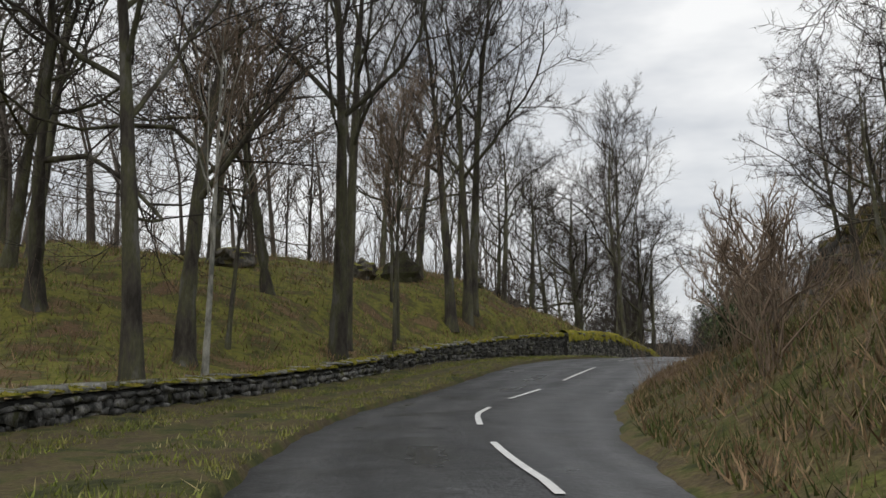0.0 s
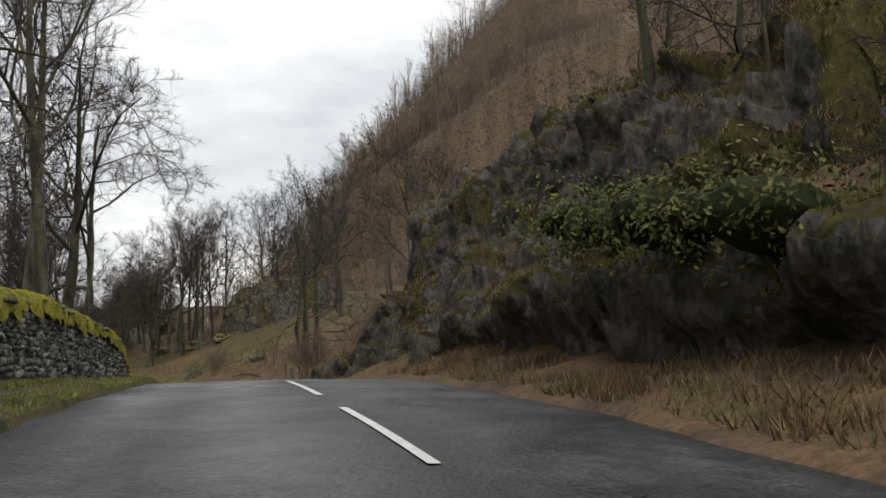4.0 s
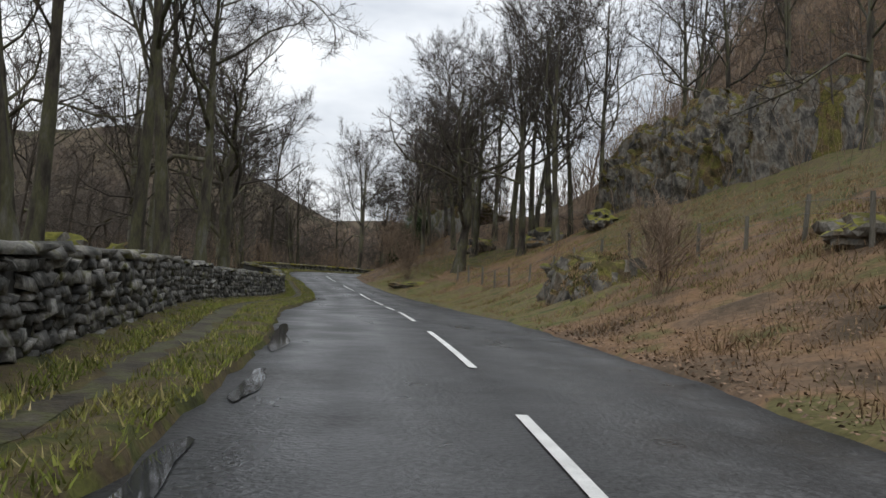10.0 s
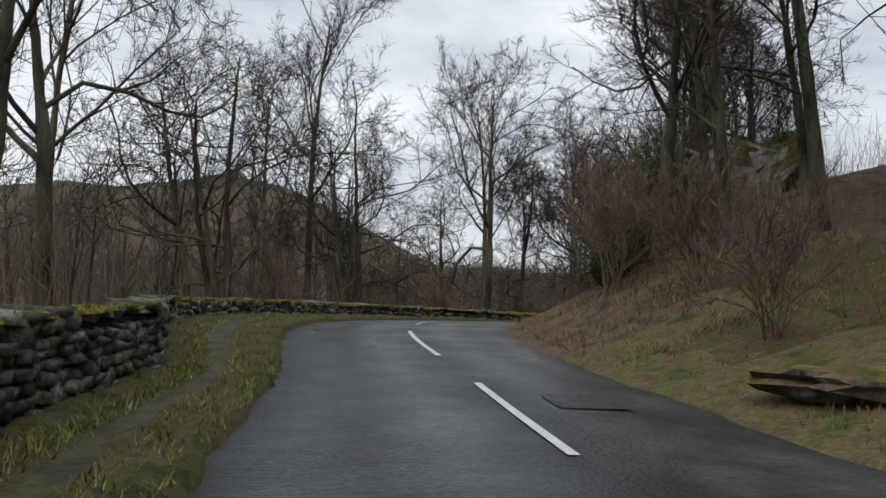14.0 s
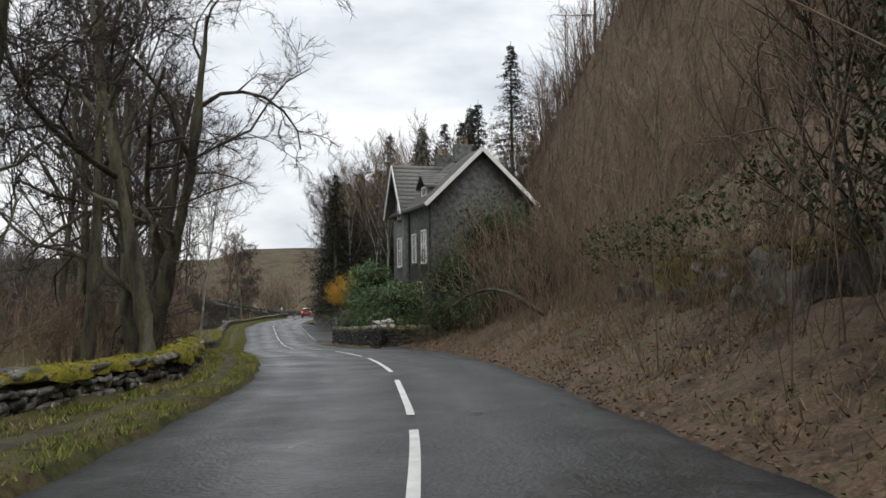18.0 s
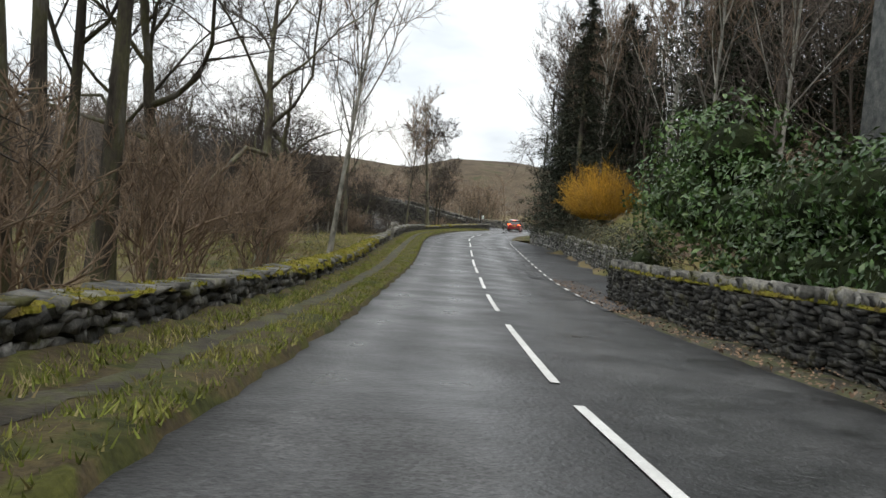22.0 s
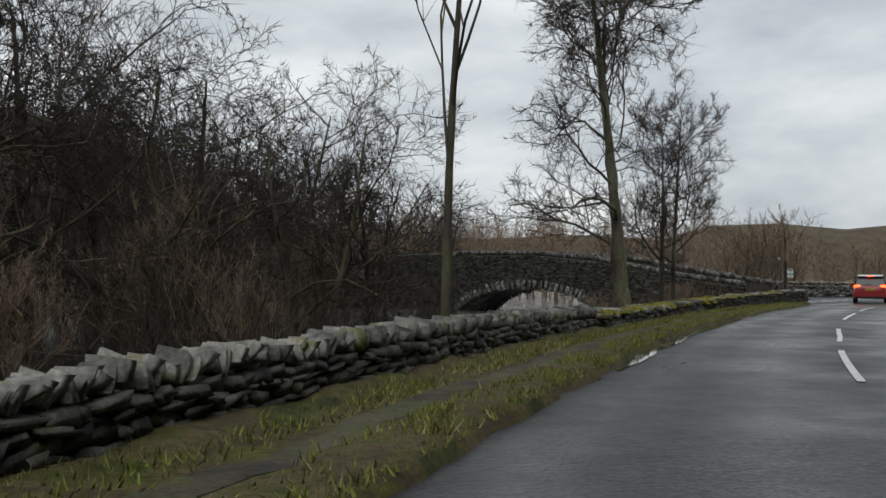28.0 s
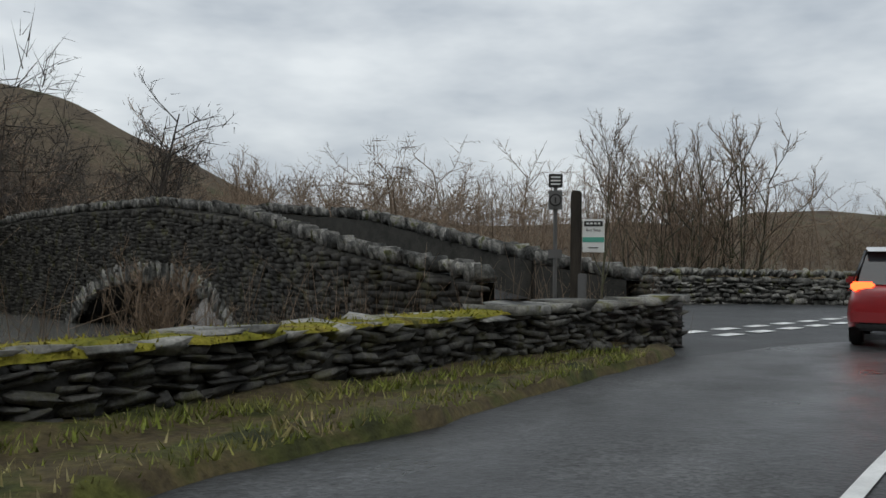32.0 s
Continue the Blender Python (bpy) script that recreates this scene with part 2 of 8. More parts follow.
# ---- sky and light: a bright, even overcast ----
def sky():
    w = bpy.data.worlds.new("sky")
    scene.world = w
    w.use_nodes = True
    n, l = w.node_tree.nodes, w.node_tree.links
    n.clear()
    out, bg = n.new("ShaderNodeOutputWorld"), n.new("ShaderNodeBackground")
    air = n.new("ShaderNodeTexSky")
    air.sky_type, air.sun_disc, air.sun_elevation, air.sun_rotation = "NISHITA", False, radians(58), radians(205)
    air.air_density, air.dust_density = 1.2, 4.0
    low = n.new("ShaderNodeVectorMath")
    low.operation = "SCALE"
    low.inputs["Scale"].default_value = 0.09
    l.new(air.outputs[0], low.inputs[0])
    co, mp = n.new("ShaderNodeTexCoord"), n.new("ShaderNodeMapping")
    mp.inputs["Scale"].default_value = (1.6, 1.6, 4.5)
    l.new(co.outputs["Generated"], mp.inputs[0])
    cl = n.new("ShaderNodeTexNoise")
    cl.inputs["Scale"].default_value, cl.inputs["Detail"].default_value, cl.inputs["Roughness"].default_value = 1.7, 5, 0.55
    l.new(mp.outputs[0], cl.inputs["Vector"])
    ramp = n.new("ShaderNodeValToRGB")
    e = ramp.color_ramp.elements
    e[0].position, e[0].color = 0.33, (0.50, 0.54, 0.60, 1)
    e[1].position, e[1].color = 0.62, (0.93, 0.95, 0.97, 1)
    l.new(cl.outputs[0], ramp.inputs[0])
    mix = n.new("ShaderNodeMix")
    mix.data_type = "RGBA"
    mix.inputs["Factor"].default_value = 0.88
    l.new(low.outputs[0], mix.inputs["A"])
    l.new(ramp.outputs[0], mix.inputs["B"])
    l.new(mix.outputs["Result"], bg.inputs[0])
    bg.inputs[1].default_value = 1.08
    l.new(bg.outputs[0], out.inputs[0])


sky()
sun = new("sun", bpy.data.lights.new("sun", "SUN"))
sun.data.energy, sun.data.angle, sun.data.color = 0.9, radians(60), (1, 0.96, 0.9)
sun.matrix_world = look((0, 0, 0), (0.2, 0.45, -0.87))


# ---- materials ----
def material(name, tones, scale=4.0, rough=0.85, bump=0.3, fine=30.0, spec=0.3, metal=0.0, spread=(0.35, 0.65), vary=0.25, coat=0.0, wet=None, stretch=None):
    """Broad patches of the tones, finer grain over them, relief, and a little difference from object to object."""
    m = bpy.data.materials.new(name)
    m.use_nodes = True
    n, l = m.node_tree.nodes, m.node_tree.links
    b = n["Principled BSDF"]
    geo = n.new("ShaderNodeNewGeometry")
    vec = geo.outputs["Position"]
    if stretch:
        mp = n.new("ShaderNodeMapping")
        mp.inputs["Scale"].default_value = stretch
        l.new(vec, mp.inputs[0])
        vec = mp.outputs[0]
    t1, t2 = n.new("ShaderNodeTexNoise"), n.new("ShaderNodeTexNoise")
    for t, sc, det in ((t1, scale, 4), (t2, fine, 3)):
        t.inputs["Scale"].default_value, t.inputs["Detail"].default_value, t.inputs["Roughness"].default_value = sc, det, 0.6
        l.new(vec, t.inputs["Vector"])
    r = n.new("ShaderNodeValToRGB")
    el = r.color_ramp.elements
    k = len(tones)
    for i, c in enumerate(tones):
        pos = spread[0] + (spread[1] - spread[0]) * i / max(k - 1, 1)
        x = el[i] if i < 2 else el.new(pos)
        x.position, x.color = pos, (*c, 1)
    l.new(t1.outputs[0], r.inputs[0])
    grain = n.new("ShaderNodeMapRange")
    grain.inputs["From Min"].default_value, grain.inputs["From Max"].default_value = 0.25, 0.75
    grain.inputs["To Min"].default_value, grain.inputs["To Max"].default_value = 1 - vary, 1 + vary
    l.new(t2.outputs[0], grain.inputs[0])
    info = n.new("ShaderNodeObjectInfo")
    own = n.new("ShaderNodeMapRange")
    own.inputs["To Min"].default_value, own.inputs["To Max"].default_value = 1 - vary * 0.8, 1 + vary * 0.8
    l.new(info.outputs["Random"], own.inputs[0])
    isl = n.new("ShaderNodeMapRange")
    isl.inputs["To Min"].default_value, isl.inputs["To Max"].default_value = 1 - vary, 1 + vary
    l.new(geo.outputs["Random Per Island"], isl.inputs[0])
    mul, mul2 = n.new("ShaderNodeMath"), n.new("ShaderNodeMath")
    mul.operation = mul2.operation = "MULTIPLY"
    l.new(grain.outputs[0], mul.inputs[0])
    l.new(own.outputs[0], mul.inputs[1])
    l.new(mul.outputs[0], mul2.inputs[0])
    l.new(isl.outputs[0], mul2.inputs[1])
    sc = n.new("ShaderNodeVectorMath")
    sc.operation = "SCALE"
    l.new(r.outputs[0], sc.inputs[0])
    l.new(mul2.outputs[0], sc.inputs["Scale"])
    l.new(sc.outputs[0], b.inputs["Base Color"])
    b.inputs["Roughness"].default_value, b.inputs["Metallic"].default_value = rough, metal
    b.inputs["Specular IOR Level"].default_value, b.inputs["Coat Weight"].default_value = spec, coat
    if wet:
        wr = n.new("ShaderNodeMapRange")
        wr.inputs["From Min"].default_value, wr.inputs["From Max"].default_value = 0.35, 0.65
        wr.inputs["To Min"].default_value, wr.inputs["To Max"].default_value = wet
        l.new(t1.outputs[0], wr.inputs[0])
        l.new(wr.outputs[0], b.inputs["Roughness"])
    if bump:
        bp = n.new("ShaderNodeBump")
        bp.inputs["Strength"].default_value, bp.inputs["Distance"].default_value = bump, 0.03
        l.new(t2.outputs[0], bp.inputs["Height"])
        l.new(bp.outputs[0], b.inputs["Normal"])
    return m


def cracked(m, scale=1.9, deep=.11, strength=.75):
    """Adds angular joints as relief to a rock material."""
    n, l = m.node_tree.nodes, m.node_tree.links
    b = n["Principled BSDF"]
    geo, mp = n.new("ShaderNodeNewGeometry"), n.new("ShaderNodeMapping")
    mp.inputs["Scale"].default_value = (1, 1, .55)
    mp.inputs["Rotation"].default_value = (.12, .2, .3)
    l.new(geo.outputs["Position"], mp.inputs[0])
    heights = []
    for k in (1.0, 3.1):
        v = n.new("ShaderNodeTexVoronoi")
        v.feature = "F1"
        v.distance = "CHEBYCHEV"
        v.inputs["Scale"].default_value = scale * k
        l.new(mp.outputs[0], v.inputs["Vector"])
        heights.append(v.outputs["Distance"])
    add = n.new("ShaderNodeMath")
    add.operation = "ADD"
    l.new(heights[0], add.inputs[0])
    l.new(heights[1], add.inputs[1])
    bp = n.new("ShaderNodeBump")
    bp.inputs["Strength"].default_value, bp.inputs["Distance"].default_value = strength, deep
    l.new(add.outputs[0], bp.inputs["Height"])
    old = b.inputs["Normal"].links
    if old:
        l.new(old[0].from_socket, bp.inputs["Normal"])
    l.new(bp.outputs[0], b.inputs["Normal"])
    return m


def worn(m):
    """Wheel-polished lines along a road, by the mesh's own attribute."""
    n, l = m.node_tree.nodes, m.node_tree.links
    b = n["Principled BSDF"]
    at = n.new("ShaderNodeAttribute")
    at.attribute_name = "polish"
    lift = n.new("ShaderNodeMapRange")
    lift.inputs["To Min"].default_value, lift.inputs["To Max"].default_value = .42, 1.32
    l.new(at.outputs["Fac"], lift.inputs[0])
    sc = n.new("ShaderNodeVectorMath")
    sc.operation = "SCALE"
    l.new(b.inputs["Base Color"].links[0].from_socket, sc.inputs[0])
    l.new(lift.outputs[0], sc.inputs["Scale"])
    l.new(sc.outputs[0], b.inputs["Base Color"])
    dull = n.new("ShaderNodeMapRange")
    dull.inputs["To Min"].default_value, dull.inputs["To Max"].default_value = .14, -.06
    l.new(at.outputs["Fac"], dull.inputs[0])
    add = n.new("ShaderNodeMath")
    l.new(b.inputs["Roughness"].links[0].from_socket, add.inputs[0])
    l.new(dull.outputs[0], add.inputs[1])
    l.new(add.outputs[0], b.inputs["Roughness"])
    return m


def speckled(m):
    """Stone chips in tarmac: small pale and dark grains, with fine cracks in patches."""
    n, l = m.node_tree.nodes, m.node_tree.links
    b = n["Principled BSDF"]
    geo = n.new("ShaderNodeNewGeometry")
    chips = n.new("ShaderNodeTexVoronoi")
    chips.inputs["Scale"].default_value = 34
    l.new(geo.outputs["Position"], chips.inputs["Vector"])
    sep = n.new("ShaderNodeSeparateColor")
    l.new(chips.outputs["Color"], sep.inputs[0])
    tone = n.new("ShaderNodeMapRange")
    tone.inputs["To Min"].default_value, tone.inputs["To Max"].default_value = .45, 1.6
    l.new(sep.outputs[0], tone.inputs[0])
    wide = n.new("ShaderNodeTexNoise")
    wide.inputs["Scale"].default_value, wide.inputs["Detail"].default_value = 2.6, 5
    l.new(geo.outputs["Position"], wide.inputs["Vector"])
    stain = n.new("ShaderNodeMapRange")
    stain.inputs["From Min"].default_value, stain.inputs["From Max"].default_value = .34, .66
    stain.inputs["To Min"].default_value, stain.inputs["To Max"].default_value = .72, 1.25
    l.new(wide.outputs[0], stain.inputs[0])
    crack = n.new("ShaderNodeTexVoronoi")
    crack.feature = "DISTANCE_TO_EDGE"
    crack.inputs["Scale"].default_value = .55
    warp = n.new("ShaderNodeVectorMath")
    warp.operation = "MULTIPLY_ADD"
    l.new(wide.outputs["Color"], warp.inputs[0])
    warp.inputs[1].default_value = (.8, .8, 0)
    l.new(geo.outputs["Position"], warp.inputs[2])
    l.new(warp.outputs[0], crack.inputs["Vector"])
    line = n.new("ShaderNodeMapRange")
    line.inputs["From Min"].default_value, line.inputs["From Max"].default_value = 0, .012
    line.inputs["To Min"].default_value, line.inputs["To Max"].default_value = .55, 1
    l.new(crack.outputs["Distance"], line.inputs[0])
    k1, k2 = n.new("ShaderNodeMath"), n.new("ShaderNodeMath")
    k1.operation = k2.operation = "MULTIPLY"
    l.new(tone.outputs[0], k1.inputs[0])
    l.new(stain.outputs[0], k1.inputs[1])
    l.new(k1.outputs[0], k2.inputs[0])
    l.new(line.outputs[0], k2.inputs[1])
    sc = n.new("ShaderNodeVectorMath")
    sc.operation = "SCALE"
    l.new(b.inputs["Base Color"].links[0].from_socket, sc.inputs[0])
    l.new(k2.outputs[0], sc.inputs["Scale"])
    l.new(sc.outputs[0], b.inputs["Base Color"])
    return m


def plain(name, color, rough=0.5, metal=0.0, emit=0.0, coat=0.0, glass=0.0):
    m = bpy.data.materials.new(name)
    m.use_nodes = True
    b = m.node_tree.nodes["Principled BSDF"]
    b.inputs["Base Color"].default_value = (*color, 1)
    b.inputs["Roughness"].default_value, b.inputs["Metallic"].default_value, b.inputs["Coat Weight"].default_value = rough, metal, coat
    b.inputs["Transmission Weight"].default_value = glass
    if emit:
        b.inputs["Emission Color"].default_value, b.inputs["Emission Strength"].default_value = (*color, 1), emit
    return m


M_ASPHALT = material("wet_asphalt", [(.026, .028, .030), (.042, .045, .047), (.058, .061, .063)], .35, .5, .3, 90, .35, vary=.2, wet=(.42, .7))
M_ROAD = speckled(worn(material("worn_asphalt", [(.030, .032, .034), (.050, .052, .054), (.076, .078, .079)], .5, .5, .5, 16, .4, vary=.34, wet=(.28, .56))))
M_PATCH = material("tar_patch", [(.014, .015, .016), (.026, .027, .028)], 2.5, .5, .5, 40, .4, vary=.3, wet=(.3, .6))
M_LITTERBED = material("leaf_bed", [(.055, .042, .032), (.10, .072, .050), (.145, .10, .068), (.075, .07, .035)], 1.6, .9, .9, 14, .2, vary=.45)
M_PALEROCK = material("pale_rock", [(.075, .075, .068), (.13, .128, .116), (.23, .226, .21), (.13, .125, .06), (.09, .085, .07)], 1.1, .75, .9, 9, .3, vary=.35, stretch=(1, 1, .3))
cracked(M_PALEROCK, 1.3, .12, .6)
M_LINE = material("road_paint", [(.62, .63, .62), (.78, .79, .78)], 3, .6, .15, 60, vary=.1)
M_TRACK = material("trodden_path", [(.022, .019, .013), (.042, .036, .025), (.055, .058, .022), (.065, .058, .043)], 1.5, .8, .9, 14, vary=.4)
M_TURF = material("winter_turf", [(.036, .040, .014), (.07, .076, .022), (.11, .09, .042), (.075, .058, .034), (.095, .10, .026)], 1.1, .9, .9, 15, .2, vary=.45)
M_MOSSY = material("mossy_ground", [(.11, .07, .038), (.06, .06, .02), (.115, .115, .026), (.15, .145, .03), (.07, .07, .022), (.14, .095, .05)], .42, .9, .9, 7, .2, vary=.35)
M_BRACKEN = material("dead_bracken", [(.075, .056, .038), (.13, .09, .06), (.175, .11, .065), (.10, .092, .04)], .55, .95, .8, 8, .15, vary=.4)
M_GROUND = material("woodland_floor", [(.11, .088, .056), (.145, .13, .05), (.18, .135, .08), (.14, .135, .05)], .11, .95, .8, 3.0, .15, vary=.35)
M_STONE = material("wall_slate", [(.03, .031, .028), (.07, .071, .065), (.135, .134, .124), (.235, .23, .215), (.085, .09, .035)], 2.6, .75, .7, 22, .35, vary=.5)
M_DARKSLATE = material("dark_slate", [(.018, .018, .016), (.042, .041, .037), (.085, .083, .075), (.06, .058, .032)], 3.0, .75, .6, 26, .35, vary=.35)
M_COPE = material("coping_stone", [(.06, .061, .055), (.14, .14, .128), (.25, .246, .225), (.12, .12, .045)], 2.2, .8, .5, 24, .3, vary=.3)
M_MOSS = material("bright_moss", [(.085, .09, .014), (.17, .165, .02), (.25, .22, .035), (.11, .085, .03)], 2.4, .95, 1.0, 20, .15, vary=.3)
M_ROCK = material("crag_rock", [(.022, .021, .019), (.055, .051, .045), (.125, .118, .102), (.075, .06, .042), (.04, .036, .028)], 1.3, .75, .9, 9, .35, vary=.35, stretch=(1, 1, .55))
cracked(M_ROCK)
M_LEDGE = material("ledge_turf", [(.05, .038, .022), (.06, .056, .02), (.095, .088, .026), (.085, .06, .033), (.045, .04, .02)], 1.1, .95, .9, 9, .15, vary=.45)
M_BARK = material("bark", [(.034, .030, .025), (.068, .061, .05), (.09, .09, .052), (.125, .12, .105)], 2.0, .9, .9, 20, .2, vary=.28, stretch=(1, 1, .3))
# paler copy of the twigs for the woods, distance haze put into its colour
M_HAZED_TWIG = material("hazed_twigs", [(.072, .062, .053), (.125, .108, .093)], .3, .9, 0, 10, .2, vary=.3)
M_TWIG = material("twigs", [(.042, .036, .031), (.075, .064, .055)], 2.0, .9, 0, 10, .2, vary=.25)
M_PALE = material("pale_bark", [(.12, .12, .105), (.26, .255, .225), (.36, .35, .31)], 3, .85, .6, 14, .2, vary=.22, stretch=(1, 1, .5))
M_BROWN_TWIG = material("brown_twigs", [(.145, .108, .078), (.225, .17, .125)], 1.3, .9, 0, 10, .2, vary=.3)
M_DRY = material("dry_grass", [(.22, .18, .09), (.15, .155, .05), (.30, .25, .14)], .8, .9, 0, 10, .2, vary=.4)
M_GREEN = material("grass_blades", [(.09, .11, .022), (.14, .165, .03), (.18, .17, .05)], .7, .8, 0, 10, .3, vary=.4)
M_FERN = material("bracken_fronds", [(.15, .105, .065), (.25, .17, .10), (.20, .17, .09)], .7, .9, 0, 10, .15, vary=.4)
M_HEATH = material("heath_leaves", [(.035, .05, .012), (.07, .085, .02), (.11, .105, .03)], 1.2, .7, 0, 10, .3, vary=.4)
M_LEAF = material("leaf_litter", [(.16, .10, .06), (.24, .16, .105), (.12, .085, .06)], 5, .75, 0, 20, .3, vary=.45)
M_LAUREL = material("evergreen_leaves", [(.03, .068, .017), (.055, .12, .028), (.11, .165, .045)], 1.6, .4, 0, 12, .5, vary=.4)
M_IVY = material("ivy_leaves", [(.02, .032, .012), (.04, .064, .02), (.075, .09, .03)], 1.6, .5, 0, 12, .4, vary=.4)
M_BRAMBLE = material("bramble_leaves", [(.04, .045, .026), (.075, .08, .05), (.11, .10, .07)], 1.4, .6, 0, 12, .35, vary=.45)
M_NEEDLE = material("spruce_needles", [(.018, .025, .016), (.032, .043, .027), (.06, .058, .041)], 1.2, .8, 0, 12, .3, vary=.35)
M_GOLD = material("golden_twigs", [(.46, .25, .03), (.60, .36, .05), (.38, .24, .07)], 1.2, .8, 0, 10, .3, vary=.35)
M_FAR = material("far_slopes", [(.055, .042, .032), (.08, .064, .045), (.10, .08, .055), (.06, .06, .034)], .02, .95, .6, .35, .1, vary=.3)
M_POST = material("weathered_wood", [(.09, .085, .07), (.18, .17, .145)], 4, .85, .6, 30, .2, vary=.25, stretch=(1, 1, .15))
M_WATER = material("river_water", [(.11, .112, .104), (.15, .15, .138)], .5, .2, 1.0, 2.2, .5, vary=.05, stretch=(1, .45, 1))
M_PUDDLE = material("puddle_water", [(.035, .038, .04), (.045, .048, .05)], .5, .03, .02, 4, .5, vary=.03)
M_SLATE = material("roof_slate", [(.10, .10, .10), (.17, .17, .165), (.14, .15, .12)], 2.5, .6, .4, 25, .4, vary=.22)
M_HOUSE = material("slate_masonry", [(.055, .06, .06), (.10, .105, .10), (.15, .15, .14)], 4, .8, .5, 26, .3, vary=.35)
M_WHITE = material("white_paint", [(.70, .70, .68), (.80, .80, .78)], 2, .5, .1, 30, vary=.05)
M_GLASS = plain("window_glass", (.03, .035, .04), .05, coat=.3)
M_RED = plain("red_car_paint", (.28, .014, .018), .3, coat=.8)
M_BLACK = plain("black_plastic", (.012, .012, .013), .5)
M_TYRE = plain("tyre_rubber", (.014, .014, .014), .8)
M_ALLOY = plain("alloy_metal", (.45, .46, .47), .3, 1.0)
# car roof: a whitish reflection put into the base colour
M_ROOF = plain("roof_reflection", (.55, .56, .57), .3, .3, coat=.5)
M_LAMP = plain("brake_lamp", (1.0, .09, .02), .3, emit=5)
M_YELLOW = plain("yellow_plate", (.75, .50, .03), .4)
M_DARK = plain("dark_print", (.02, .02, .02), .6)
M_SIGNW = plain("sign_white", (.75, .77, .76), .4)
M_SIGNG = plain("sign_green", (.10, .38, .30), .4)


# ---- mesh helpers ----
def mesh(name, verts, faces, smooth=False):
    """A mesh from arrays: verts (n, 3); faces: one array (m, 3 or 4), or a list of such arrays."""
    me = bpy.data.meshes.new(name)
    verts = np.asarray(verts, np.float32)
    groups = [np.asarray(f, np.int32) for f in (faces if isinstance(faces, list) else [faces]) if len(f)]
    loops = np.concatenate([g.ravel() for g in groups])
    sizes = np.concatenate([np.full(len(g), g.shape[1], np.int32) for g in groups])
    me.vertices.add(len(verts))
    me.vertices.foreach_set("co", verts.ravel())
    me.loops.add(len(loops))
    me.loops.foreach_set("vertex_index", loops)
    me.polygons.add(len(sizes))
    me.polygons.foreach_set("loop_start", np.concatenate([[0], np.cumsum(sizes)[:-1]]).astype(np.int32))
    if smooth:
        me.polygons.foreach_set("use_smooth", np.ones(len(sizes), bool))
    me.update(calc_edges=True)
    me.validate()
    return me


def solid(name, me, mat, parent=None, label=""):
    """Links a mesh as one object, under a parent if one is given."""
    if not me.materials:
        me.materials.append(mat)
    ob = new(name, me)
    if parent is not None:
        ob.parent = parent
    return tagged(ob, label)


def part(name, bm, mat, parent, label=""):
    me = bpy.data.meshes.new(name)
    bm.to_mesh(me)
    bm.free()
    return solid(name, me, mat, parent, label)


def thing(name, at, turn=0.0, label="", category="", group="", kind=""):
    ob = new(name)
    ob.empty_display_size = 0.2
    ob.matrix_basis = Matrix.Translation(at) @ Matrix.Rotation(turn, 4, "Z")
    return tagged(ob, label, category, group, kind)


def box(bm, size, at=(0, 0, 0), bevel=0.0, turn=None):
    m = Matrix.Translation(at) @ (turn.to_4x4() if turn else Matrix()) @ Matrix.Diagonal((*size, 1))
    r = bmesh.ops.create_cube(bm, size=1, matrix=m)
    if bevel:
        bmesh.ops.bevel(bm, geom=list({e for v in r["verts"] for e in v.link_edges}), offset=bevel, segments=2, affect="EDGES")
    return bm


def boxed(size, at=(0, 0, 0), bevel=0.0, turn=None):
    return box(bmesh.new(), size, at, bevel, turn)


def rod(bm, a, b, r0, r1, n=8):
    a, b = Vector(a), Vector(b)
    q = (b - a).to_track_quat("Z", "Y").to_matrix().to_4x4()
    bmesh.ops.create_cone(bm, cap_ends=True, segments=n, radius1=r0, radius2=r1, depth=(b - a).length, matrix=Matrix.Translation((a + b) / 2) @ q)
    return bm


def tubes(points, radii, sides):
    """Tapered tubes: points (B, n, 3), radii (B, n). Returns verts and quads."""
    B, n, _ = points.shape
    d = np.gradient(points, axis=1)
    d /= np.linalg.norm(d, axis=2)[..., None] + 1e-9
    ref = np.where(np.abs(d[..., 2:3]) < .9, np.array([0, 0, 1.0]), np.array([1.0, 0, 0]))
    a = np.cross(d, ref)
    a /= np.linalg.norm(a, axis=2)[..., None] + 1e-9
    b = np.cross(d, a)
    th = np.arange(sides) * 2 * np.pi / sides
    v = points[:, :, None] + radii[:, :, None, None] * (a[:, :, None] * np.cos(th)[None, None, :, None] + b[:, :, None] * np.sin(th)[None, None, :, None])
    i = np.arange(B * n * sides).reshape(B, n, sides)
    j = np.roll(i, -1, axis=2)
    q = np.stack([i[:, :-1], j[:, :-1], j[:, 1:], i[:, 1:]], -1).reshape(-1, 4)
    return v.reshape(-1, 3), q


def ribbon(name, s0, s1, step, across, mat, parent=None, label=""):
    """A strip along the road. across(s array) gives rows of (offset, height over the lane line) arrays."""
    s = np.arange(s0, s1 + step / 2, step)
    i = np.clip(np.round((s - LS[0]) / 0.5).astype(int), 0, len(LS) - 1)
    rows = across(s)
    v = np.stack([np.column_stack([LP[i, :2] + LT[i] * (s - LS[i])[:, None] + LN[i] * d[:, None], LP[i, 2] + h]) for d, h in rows], 1)
    n, m = v.shape[:2]
    k = np.arange(n * m).reshape(n, m)
    f = np.stack([k[:-1, :-1], k[:-1, 1:], k[1:, 1:], k[1:, :-1]], -1).reshape(-1, 4)
    return solid(name, mesh(name, v.reshape(-1, 3), f, True), mat, parent, label)


